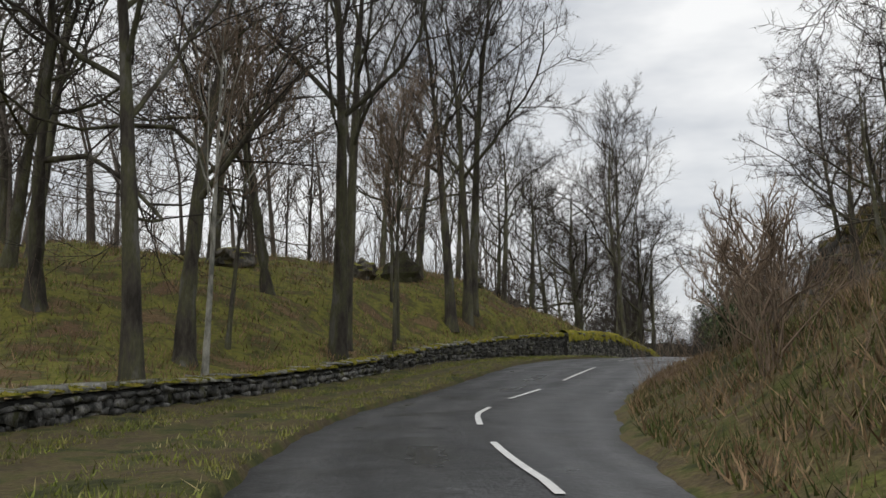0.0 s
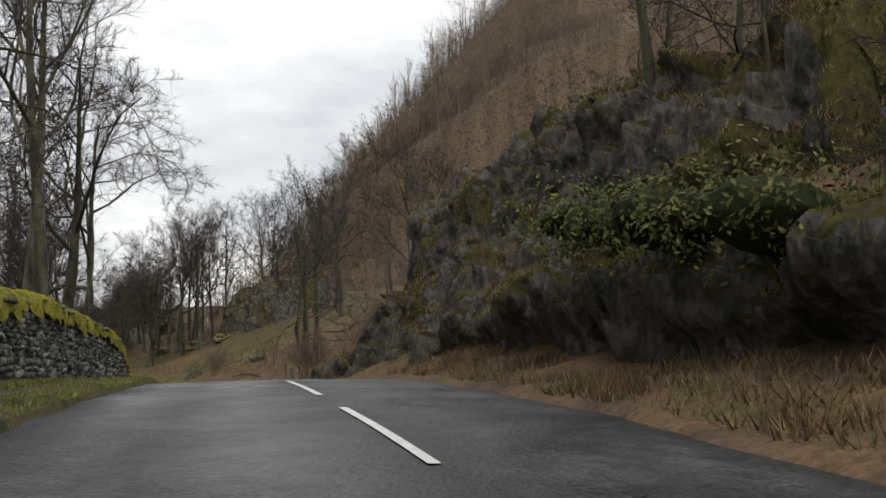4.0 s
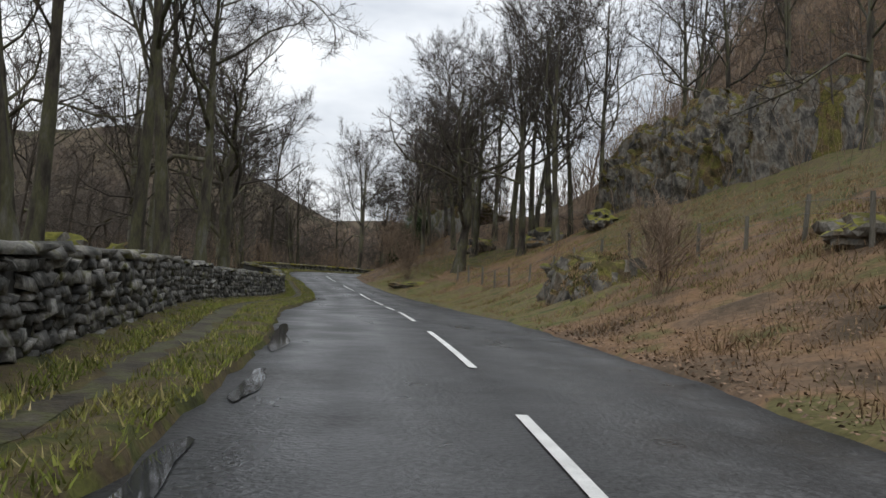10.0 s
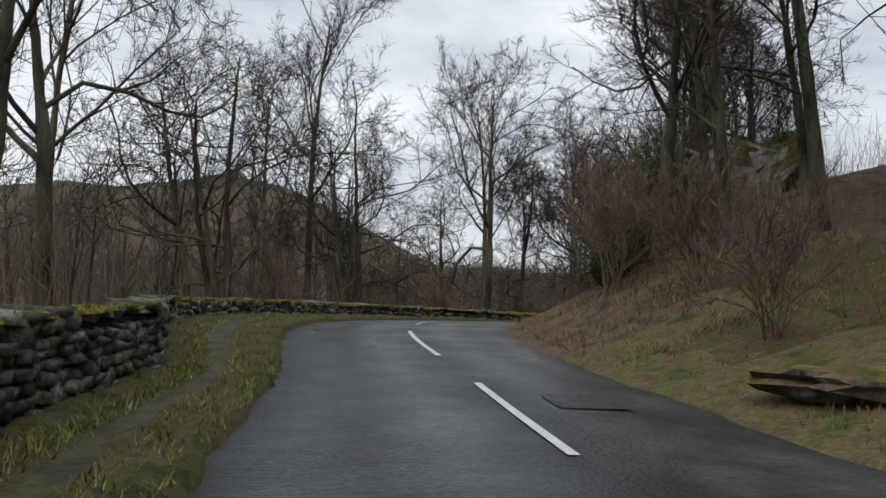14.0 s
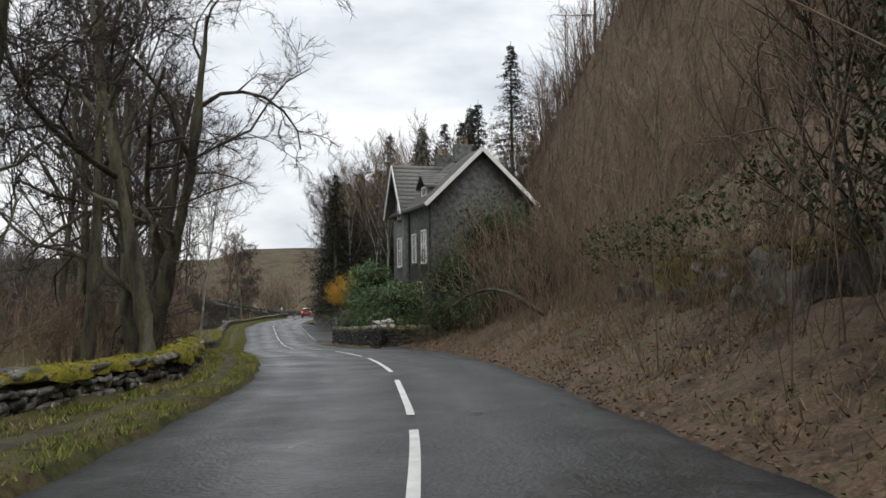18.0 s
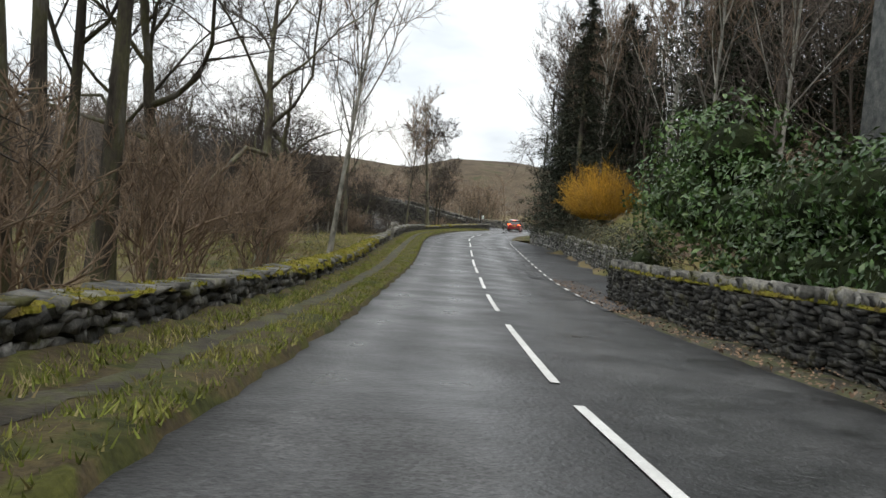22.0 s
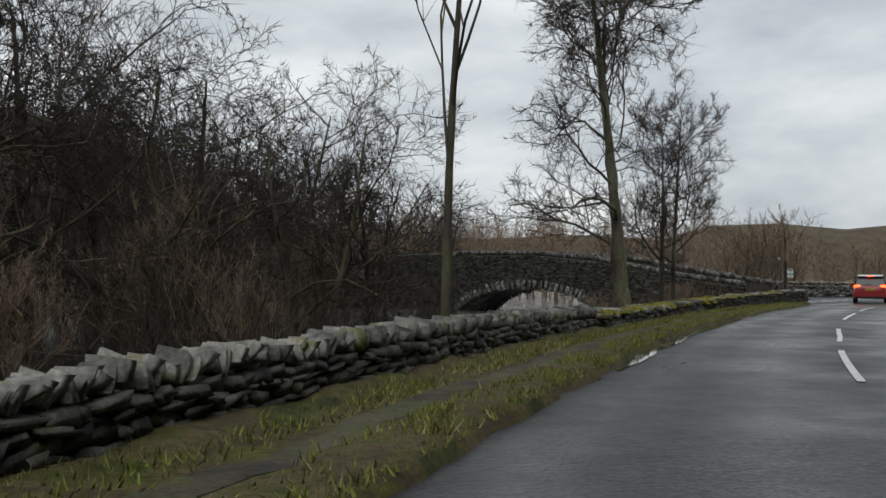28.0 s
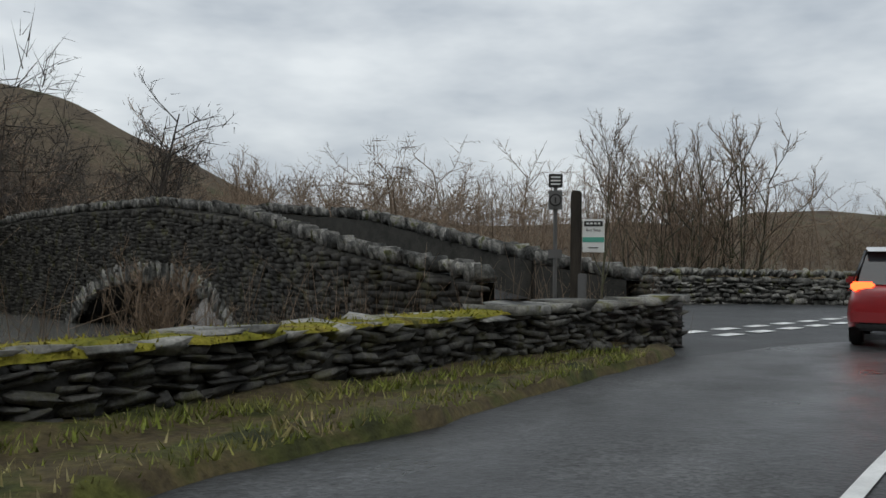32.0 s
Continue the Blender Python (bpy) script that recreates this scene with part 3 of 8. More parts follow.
# ---- the ground: one sheet, finer near the road, with the fells round it ----
def fell(x, y):
    """The hills round the valley, metres above the valley floor."""
    def ridge(ax, ay, bx, by, high, wide, power=2.0):
        t = np.clip(((x - ax) * (bx - ax) + (y - ay) * (by - ay)) / ((bx - ax) ** 2 + (by - ay) ** 2), 0, 1)
        r = np.hypot(x - ax - t * (bx - ax), y - ay - t * (by - ay))
        return high * np.exp(-(r / wide) ** power)
    knob = 1 + 0.05 * np.sin(x / 67 + y / 91) + 0.03 * np.sin(x / 27 - y / 33) + .012 * np.sin(x / 9 + y / 11)
    h = ridge(-260, 900, 20, 800, 88, 140) + ridge(-420, -100, -390, 470, 15, 130)
    h = h + ridge(1150, 1750, 2200, 1300, 105, 260) + ridge(600, 2700, 1500, 2500, 110, 260)
    return h * knob


def build_ground():
    def axis(lo, hi, step, far):
        inner = np.arange(lo, hi + step / 2, step)
        out, w, p = [], step * 1.6, hi
        while p < far:
            p += w
            w = min(w * 1.22, 160)
            out.append(p)
        left, w, p = [], step * 1.6, lo
        while p > -far:
            p -= w
            w = min(w * 1.22, 160)
            left.append(p)
        return np.concatenate([left[::-1], inner, out])
    xs, ys = axis(-60, 230, 1.5, 3200), axis(-50, 400, 1.5, 3200)
    gx, gy = np.meshgrid(xs, ys)
    x, y = gx.ravel(), gy.ravel()
    s, d, z = nearest(x, y)
    h = rise(s, d, rough(x, y))
    inside = (d > wall_off(s) - .9) & (d < edge_right(s) + 1.0)
    h = np.where(inside, -.35, h)
    mouth = ((x - 147) ** 2 + (y - 316) ** 2 < 14 ** 2)
    h = np.where(mouth, np.minimum(h, -.3), h)
    off = np.hypot(np.maximum(np.abs(x - 85) - 200, 0), np.maximum(np.abs(y - 170) - 260, 0))
    blend = np.clip(off / 200, 0, 1)
    top = z * (1 - blend) - 7 * blend + h * (1 - .8 * blend)
    top = top + fell(x, y) * np.clip((np.abs(d) - 60) / 120, 0, 1)
    k = np.arange(len(x)).reshape(gx.shape)
    f = np.stack([k[:-1, :-1], k[:-1, 1:], k[1:, 1:], k[1:, :-1]], -1).reshape(-1, 4)
    me = mesh("ground", np.column_stack([x, y, top]), f, True)
    for m in (M_GROUND, M_MOSSY, M_BRACKEN, M_FAR, M_TURF, M_LITTERBED):
        me.materials.append(m)
    c = f[:, 0]
    cs, cd = s[c], d[c]
    wob = 3 * np.sin(x[c] * .21 + y[c] * .13) + 2 * np.sin(x[c] * .5 - y[c] * .37)
    idx = np.zeros(len(f), np.int32)
    left, right = cd < -2, cd > 2
    idx[left & (cs + wob > 18) & (cs + wob < 60) & (cd > -45)] = 1
    idx[left & (cs + wob > 60) & (cs + wob < 145) & (cd + wob > -26)] = 1
    idx[right & (cs + wob > 22) & (cs + wob < 80) & (cd + wob < 26)] = 1
    idx[right & (cs + wob > 22) & (cs + wob < 64) & (cd + wob * .5 < 10)] = 2
    idx[right & (cs + wob < 22)] = 4
    idx[right & (cs + wob > 80) & (cs + wob < 122) & (cd + wob < 22)] = 2
    idx[right & (cs + wob >= 122) & (cs + wob < 166) & (cd + wob < 26)] = 4
    idx[right & (cs + wob >= 122) & (cs + wob < 156) & (cd + wob * .6 < 11)] = 2
    idx[right & (cs + wob >= 166) & (cs + wob < 228) & (cd + wob < 30)] = 5
    idx[right & (cs + wob >= 178) & (cs + wob < 320) & (cd + wob > 12)] = 5
    idx[right & (cs + wob > 62) & (cs + wob < 180) & (cd + wob > 24)] = 5
    idx[left & (cs + wob > 258) & (cs + wob < 325) & (cd + wob > -30)] = 4
    idx[(fell(x, y)[c] > 12) | (np.abs(cd) > 130)] = 3
    me.polygons.foreach_set("material_index", idx)
    ob = new("ground", me)
    return tagged(ob, "rough winter ground of moss, bracken and leaf litter with bare fells", "ground", kind="structure")


build_ground()


# ---- road ----
def road_across(s):
    l, r = edge_left(s) - .25 + .08 * np.sin(s * 1.7), edge_right(s) + .35 + .12 * np.sin(s * .9)
    c, z = mid_line(s), np.zeros(s.shape)
    return [(l, z - .03), (l * .9 + c * .1, z), (l * .72 + c * .28, z + .01), (l * .52 + c * .48, z + .022), (l * .3 + c * .7, z + .034), (l * .12 + c * .88, z + .044), (c, z + .05),
            (r * .12 + c * .88, z + .044), (r * .3 + c * .7, z + .036), (r * .52 + c * .48, z + .024), (r * .72 + c * .28, z + .012), (r * .9 + c * .1, z), (r, z - .03)]


road = tagged(ribbon("road", -37, 410, 1.0, road_across, M_ROAD), "damp grey tarmac of a narrow valley road", "road", kind="structure")
# how much each line along the road is polished by wheels, or dirty at the edges
polish = road.data.attributes.new("polish", "FLOAT", "POINT")
polish.data.foreach_set("value", np.tile(np.array([0, .15, .85, .45, .9, .5, .25, .5, .9, .45, .85, .15, 0], np.float32), len(road.data.vertices) // 13))


def flat_patch(name, corners, z, mat, label, category, kind="structure"):
    v = [(x, y, z) for x, y in corners]
    ob = solid(name, mesh(name, v, [np.array([list(range(len(v)))])]), mat)
    return tagged(ob, label, category, kind=kind)


# mouth of the side road to the bridge, with its give-way marks
flat_patch("side_road", [(140.8, 302.6), (139.4, 308.0), (138.6, 311.5), (142.0, 315.0), (144.5, 319.0), (150.0, 320.0), (157.0, 317.5), (161.0, 308.5)], -6.44, M_ASPHALT,
           "damp tarmac mouth of a side road", "road")


def strip_quad(v, f, s0, s1, off, wide, lift):
    """One painted mark along the road, in short pieces."""
    n = max(2, int((s1 - s0) / .75) + 1)
    base = len(v)
    for k in range(n):
        s = s0 + (s1 - s0) * k / (n - 1)
        i = int(np.clip(round((s - LS[0]) / .5), 0, len(LS) - 1))
        p, o = LP[i, :2] + LT[i] * (s - LS[i]), float(off(s))
        for w in (-wide / 2, wide / 2):
            q = p + LN[i] * (o + w)
            v.append((q[0], q[1], float(np.interp(s, LS, LP[:, 2])) + lift))
    for k in range(n - 1):
        a = base + 2 * k
        f.append((a, a + 1, a + 3, a + 2))


def road_marks():
    holder = thing("centre_line", (0, 0, 0), 0, "broken white centre line painted on the tarmac", "road marking", kind="structure")
    starts = [-30 + 9.2 * k for k in range(4)] + [7.9, 14.8, 21.5, 28.2, 38.8, 46.6, 53.3, 62.0, 71.6, 79.5, 87.4, 94.4, 103.5, 112.6, 122.5, 132.0, 139.5, 148.2,
                                                   157.3, 166, 175.8, 185.2, 193.6, 200.4, 208.3, 216.2, 225.3, 231.8, 237.3, 246.6, 254.2, 262.8, 267.2, 275.4, 286.2, 295.8, 304.6, 312.3, 323.4, 333, 342, 351, 360, 370, 380]
    ends = [s + 6.0 for s in starts[:4]] + [12.2, 18.8, 25.0, 34.0, 43.5, 51.0, 59.2, 68.2, 77.5, 85.4, 91.6, 100.5, 109.2, 119.0, 129.7, 136.6, 145.6, 154.2,
                                             162.2, 172, 182.0, 191.2, 199.0, 206.1, 214.8, 222.0, 230.3, 236.0, 243.7, 251.8, 260.0, 266.4, 272.4, 282.2, 292.6, 301.5, 309.8, 317.5, 330.7, 339, 348, 357, 366, 376, 386]
    for a, b in zip(starts, ends):
        v, f = [], []
        strip_quad(v, f, a, min(b, a + 6.4), mid_line, .105, .064)
        solid("line_dash", mesh("line_dash", v, np.array(f)), M_LINE, holder)
    lay = thing("lay_by_line", (0, 0, 0), 0, "worn broken white line along the lay-by", "road marking", kind="structure")
    for k in range(20):
        a = 252 + 2.6 * k
        v, f = [], []
        strip_quad(v, f, a, a + 1.1, lambda s: edge_right(s) - .12, .1, .045)
        solid("line_dash", mesh("line_dash", v, np.array(f)), M_LINE, lay)
    give = thing("give_way_line", (0, 0, 0), 0, "double row of white give-way dashes at the junction", "road marking", kind="structure")
    p, q = Vector((142.4, 308.6, 0)), Vector((154.5, 315.5, 0))
    side = Vector((-(q - p).y, (q - p).x, 0)).normalized()
    for row in (0, .75):
        for k in range(11):
            a, b = p.lerp(q, k / 11 + .005), p.lerp(q, (k + .62) / 11)
            v = [a + side * row, b + side * row, b + side * (row + .3), a + side * (row + .3)]
            solid("give_way_dash", mesh("give_way_dash", [(c.x, c.y, -6.425) for c in v], np.array([[0, 1, 2, 3]])), M_LINE, give)


road_marks()


# ---- verges ----
def verge_left(s):
    l, w = edge_left(s), wall_off(s)
    k = .03 * np.sin(s * 2.3) + .03 * np.sin(s * 5.9 + 2 * np.sin(s * .7))
    lump = .04 * np.sin(s * 3.1 + 1)
    return [(l + .06 + k, s * 0 - .06), (l - .03 + k, .09 + k), (l - .25 + k, .13 + lump), (l * .75 + w * .25, .12 + k), (l * .62 + w * .38, .06 + s * 0), (l * .4 + w * .6, .06 + s * 0),
            (l * .25 + w * .75, .13 + lump), (w + .3, .17 + k), (w - .3, .15 + k)]


def path_left(s):
    l, w = edge_left(s), wall_off(s)
    k = .10 * np.sin(s * 1.1) + .07 * np.sin(s * 2.7) + .06 * np.sin(s * 6.1 + np.sin(s))
    return [(l * .62 + w * .38 + k, .066 + s * 0), (l * .52 + w * .48 + k * .6, .07 + s * 0), (l * .44 + w * .56 + k, .066 + s * 0)]


tagged(ribbon("verge", -37, 343, .5, verge_left, M_TURF), "grass verge between tarmac and stone wall", "verge", kind="structure")
tagged(ribbon("footpath", 44, 327, .5, path_left, M_TRACK), "muddy trodden footpath in the grass verge", "path", kind="structure")


def verge_right(s):
    r = edge_right(s)
    k = .10 * np.sin(s * 1.3) + .06 * np.sin(s * 3.7)
    out = [(r - .05 + k, s * 0 - .05), (r + .15 + k, .07 + .4 * k)]
    for u in (.6, 1.2, 2.2, 3.4):
        out.append((r + u, rise(s, r + u) + .05 + .5 * k * min(u, 1.5)))
    return out


def right_strip(name, s0, s1, mat, label):
    tagged(ribbon(name, s0, s1, .5, verge_right, mat), label, "verge", kind="structure")


right_strip("bank_foot", -37, 24, M_TURF, "rough grass and bracken bank at the road's edge")
right_strip("bank_foot", 24, 80, M_BRACKEN, "dead bracken and grass strip below the crag")
right_strip("bank_foot", 80, 122, M_BRACKEN, "leaf-strewn bracken strip beside the road")
right_strip("bank_foot", 122, 166, M_TURF, "rough grass bank beside the road")
right_strip("bank_foot", 166, 227, M_LITTERBED, "leaf-strewn bank beside the road")
right_strip("bank_foot", 235, 251, M_TRACK, "muddy strip below the garden wall")


def lay_by(s):
    r = edge_right(s)
    w = np.interp(s, [250, 256, 268, 275, 286, 296, 306], [.3, 2.2, 3.1, 3.0, 3.0, 2.4, .3])
    return [(r - .2, s * 0 + .01), (r + w * .5, s * 0 + .075), (r + w, s * 0 + .09)]


tagged(ribbon("lay_by", 250, 306, 1.0, lay_by, M_ASPHALT), "wet tarmac lay-by strewn with grit", "lay-by", kind="structure")
right_strip("bank_foot", 306, 410, M_TURF, "grass verge beside the road")


def drive(s):
    r = edge_right(s)
    return [(r - .2, s * 0 + .02), (r + 3, s * 0 + .12), (r + 7, s * 0 + .55), (r + 12, s * 0 + 1.3)]


tagged(ribbon("driveway", 228.5, 234.5, .75, drive, M_ASPHALT), "tarmac drive rising beside the house", "driveway", kind="structure")


# ---- water ----
def water(name, corners, z, mat, label, category, kind):
    return flat_patch(name, corners, z, mat, label, category, kind)


water("river", [(40, 262), (75, 262), (96, 272), (112, 284), (124, 297), (134, 309), (150, 322), (190, 350), (260, 390), (230, 420), (150, 390), (118, 362), (80, 340), (40, 320)], -7.75, M_WATER,
      "broad grey river with a smooth rippled surface", "river", "structure")


def puddle(name, s0, s1, off, wide):
    n = 14
    a = np.linspace(0, 2 * np.pi, 26)[:-1]
    v = []
    for k, t in enumerate(a):
        s = (s0 + s1) / 2 + (s1 - s0) / 2 * math.cos(t)
        i = int(np.clip(round((s - LS[0]) / .5), 0, len(LS) - 1))
        w = wide / 2 * math.sin(t) * (1 + .35 * math.sin(3 * t + s0) + .2 * math.sin(7 * t))
        q = LP[i, :2] + LT[i] * (s - LS[i]) + LN[i] * (float(edge_left(s)) + off + w)
        v.append((q[0], q[1], float(np.interp(s, LS, LP[:, 2])) + .02))
    tagged(solid(name, mesh(name, v, [np.array([list(range(len(v)))])]), M_PUDDLE), "shallow rain puddle at the road's edge", "puddle", "roadside puddles")


for s0, s1, off, wide in ((102.5, 108, .22, .34), (109.5, 112, .3, .2), (114, 120, .2, .3), (305, 309.5, .12, .26), (309, 316, .18, .32), (315, 322.5, .2, .3)):
    puddle("puddle", s0, s1, off, wide)


# ---- tar patches ----
def patch(s0, s1, o0, o1, seed):
    g = np.random.RandomState(seed)
    v, top, low = [], [], []
    for s in np.arange(s0, s1 + .01, .4):
        i = int(np.clip(round((s - LS[0]) / .5), 0, len(LS) - 1))
        p = LP[i, :2] + LT[i] * (s - LS[i])
        for o in (o0, o1):
            q = p + LN[i] * (o + g.uniform(-.05, .05))
            e = abs(float(mid_line(s)) - o)
            v.append((q[0], q[1], float(np.interp(s, LS, LP[:, 2])) + .06 - .012 * e))
    k = np.arange(len(v)).reshape(-1, 2)
    f = np.stack([k[:-1, 0], k[1:, 0], k[1:, 1], k[:-1, 1]], -1)
    tagged(solid("tar_patch", mesh("tar_patch", v, f), M_PATCH), "dark ragged tar repair in the road surface", "road patch", "tar repairs")


for n_, (s0, s1, o0, o1) in enumerate(((103, 105.4, 1.5, 2.0), (160, 161.5, 2.2, 3.0), (231.5, 233, 1.7, 2.1), (263, 267.5, 3.6, 4.1), (268.5, 273, 3.4, 4.0), (266, 269, 2.9, 3.3),)):
    patch(s0, s1, o0, o1, n_)


# ---- bare trees ----
class Rng:
    def __init__(self, seed):
        self.r = np.random.RandomState(seed)

    def u(self, a, b):
        return self.r.uniform(a, b)


def grow(seed, high, girth, kind):
    """Branches of one tree as a list of (level, points (7, 3), radii (7), limb, bough)."""
    g = Rng(seed)
    spread = {"oak": 1.05, "field_oak": 1.2, "great": 1.05, "alder": 1.15, "ash": .72, "birch": .5, "bush": .75, "twisted": 1.15}[kind]
    crook = {"oak": .30, "field_oak": .34, "great": .28, "alder": .22, "ash": .2, "birch": .09, "bush": .14, "twisted": .36}[kind]
    first = {"oak": .36, "field_oak": .22, "great": .25, "alder": .24, "ash": .36, "birch": .34, "bush": .12, "twisted": .2}[kind]
    counts = {"oak": (10, 8, 6), "field_oak": (11, 8, 6), "great": (13, 8, 6), "alder": (16, 8, 6), "ash": (11, 8, 6), "birch": (11, 5, 4), "bush": (5, 4, 4), "twisted": (7, 7, 6)}[kind]
    reach = {"great": .34, "alder": .34, "ash": .46}.get(kind, .52)
    out = []
    ids = [-1, -1]

    def branch(start, way, length, r0, r1, level):
        n = 7
        pts = [np.array(start)]
        way = np.array(way) / np.linalg.norm(way)
        bend = g.r.normal(0, crook * (.8 if level else .18), 3)
        for k in range(1, n):
            bend = bend * .45 + g.r.normal(0, crook * (.9 if level else .2), 3)
            lift = .3 if level == 0 else .10 if level == 1 else .12
            if kind in ("oak", "field_oak", "great", "twisted") and level > 1:
                lift *= .45
            way = way + bend + np.array([0, 0, lift])
            way /= np.linalg.norm(way)
            pts.append(pts[-1] + way * length / (n - 1))
        rad = r0 + (r1 - r0) * np.linspace(0, 1, n) ** (.75 if level else .85)
        if level == 0:
            ids[:] = [-1, -1]
        elif level < 3:
            ids[level - 1] = len(out)
        if level == 1:
            ids[1] = -1
        out.append((level, np.array(pts), rad, ids[0], ids[1]))
        return out[-1][1], rad

    def along(pts, rad, t):
        f = t * 6
        i = min(int(f), 5)
        a = f - i
        w = pts[i + 1] - pts[i]
        return pts[i] * (1 - a) + pts[i + 1] * a, rad[i] * (1 - a) + rad[i + 1] * a, w / np.linalg.norm(w)

    def side(way, angle, turn):
        ref = np.array([0, 0, 1.0]) if abs(way[2]) < .95 else np.array([1.0, 0, 0])
        a = np.cross(way, ref)
        a /= np.linalg.norm(a)
        b = np.cross(way, a)
        return way * math.cos(angle) + (a * math.cos(turn) + b * math.sin(turn)) * math.sin(angle)

    def children(pts, rad, length, level, deep):
        if level > deep:
            return
        turn = g.u(0, 6.28)
        c = counts[level - 1]
        for k in range(c):
            low = first if level == 1 else .22
            t = low + (1 - low) * (k + g.u(.1, .9)) / c
            p, r, w = along(pts, rad, min(t, .99))
            turn += 2.4 + g.u(-.5, .5)
            ang = (g.u(.6, 1.15) if level == 1 else g.u(.4, .95)) * (spread if level == 1 else .6 + .4 * spread)
            if level == 1:
                ln = high * reach * g.u(.8, 1.15) * (1.2 - .65 * t) * (.75 + .35 * spread)
            else:
                ln = length * g.u(.36, .62) * (1.1 - .5 * t)
            stout = (.22, .42) if kind == "great" and level == 1 and t < .75 else (.42, .68)
            r0 = max(r * g.u(*stout), (.03, .02, .013)[level - 1])
            q, qr = branch(p, side(w, ang, turn), ln, r0, r0 * .3, level)
            children(q, qr, ln, level + 1, deep)

    stems = 3 if kind == "twisted" else 7 if kind == "bush" else 1
    for k in range(stems):
        if stems == 1:
            way, r0, h = (g.u(-.07, .07), g.u(-.07, .07), 1), girth, high * .88
        else:
            t = 6.28 * k / stems + g.u(-.4, .4)
            lean = .3 if kind == "twisted" else .36
            way, r0, h = (lean * math.cos(t), lean * math.sin(t), 1), girth * g.u(.7, 1), high * g.u(.72, .95)
        at = 0 if stems == 1 else .2
        p, r = branch((at * way[0], at * way[1], -.35), way, h, r0, r0 * .16, 0)
        children(p, r, h, 1, 3)
        if kind == "great":
            q, rq, w = along(p, r, .46)
            p, r = branch(q, (w[0] + .16, w[1] + .1, 1), h * .56, rq * .8, rq * .14, 0)
            children(p, r, h, 1, 3)
    return out


def spikes(a, b, r):
    """Thin three-sided twigs running out to a point."""
    n = len(a)
    d = b - a
    d = d / (np.linalg.norm(d, axis=1)[:, None] + 1e-9)
    ref = np.where(np.abs(d[:, 2:3]) < .9, np.array([0, 0, 1.0]), np.array([1.0, 0, 0]))
    u = np.cross(d, ref)
    u /= np.linalg.norm(u, axis=1)[:, None] + 1e-9
    w = np.cross(d, u)
    ring = [a + (u * math.cos(k * 2.0944) + w * math.sin(k * 2.0944)) * r[:, None] for k in range(3)]
    v = np.stack(ring + [b], 1).reshape(-1, 3)
    i = np.arange(n)[:, None] * 4
    return v, np.vstack([i + np.array([[k, (k + 1) % 3, 3]]) for k in range(3)])


BRANCH_OF = {}  # for each tree mesh the limb and the bough of every vertex


def crown_mesh(levels, per, thick, seed):
    """Boughs and branchlets as tubes, clothed with fine twigs, per of them on each branchlet."""
    g = np.random.RandomState(seed)
    vs, quads, base, limbs, boughs = [], [], 0, [], []
    for lv, sel in levels.items():
        k = [0, 2, 4, 6] if lv == 2 else [0, 3, 6]
        v, f = tubes(np.array([b[1][k] for b in sel]), np.array([b[2][k] for b in sel]), 4 if lv == 2 else 3)
        quads.append(f + base)
        vs.append(v)
        base += len(v)
        for lst, k in ((limbs, 3), (boughs, 4)):
            lst.append(np.repeat([b[k] for b in sel], len(v) // len(sel)))
    tris = []
    if per:
        pts = np.array([b[1] for lv in levels for b in levels[lv] if lv == 3] + [b[1] for b in levels[2]])
        i = np.repeat(np.arange(len(pts)), per)
        at = g.uniform(.15, .98, len(i)) * 6
        k = np.minimum(at.astype(int), 5)
        a = (at - k)[:, None]
        q = pts[i, k] * (1 - a) + pts[i, k + 1] * a
        way = pts[i, k + 1] - pts[i, k]
        way /= np.linalg.norm(way, axis=1)[:, None] + 1e-9
        long = np.linalg.norm(pts[i, 6] - pts[i, 0], axis=1)
        way = way * .75 + g.normal(0, .55, way.shape) + np.array([0, 0, .14])
        way /= np.linalg.norm(way, axis=1)[:, None]
        reach = np.minimum(long * g.uniform(.25, .6, len(i)), 1.1) + .12
        v, f = spikes(q, q + way * reach[:, None], np.full(len(i), .0085 * thick))
        vs.append(v)
        tris.append(f + base)
        for lst, k in ((limbs, 3), (boughs, 4)):
            of = np.array([b[k] for lv in levels for b in levels[lv] if lv == 3] + [b[k] for b in levels[2]])
            lst.append(np.repeat(of[i], 4))
    out = mesh("crown", np.vstack(vs), [np.vstack(quads)] + tris)
    BRANCH_OF[out.name] = (np.concatenate(limbs), np.concatenate(boughs))
    return out


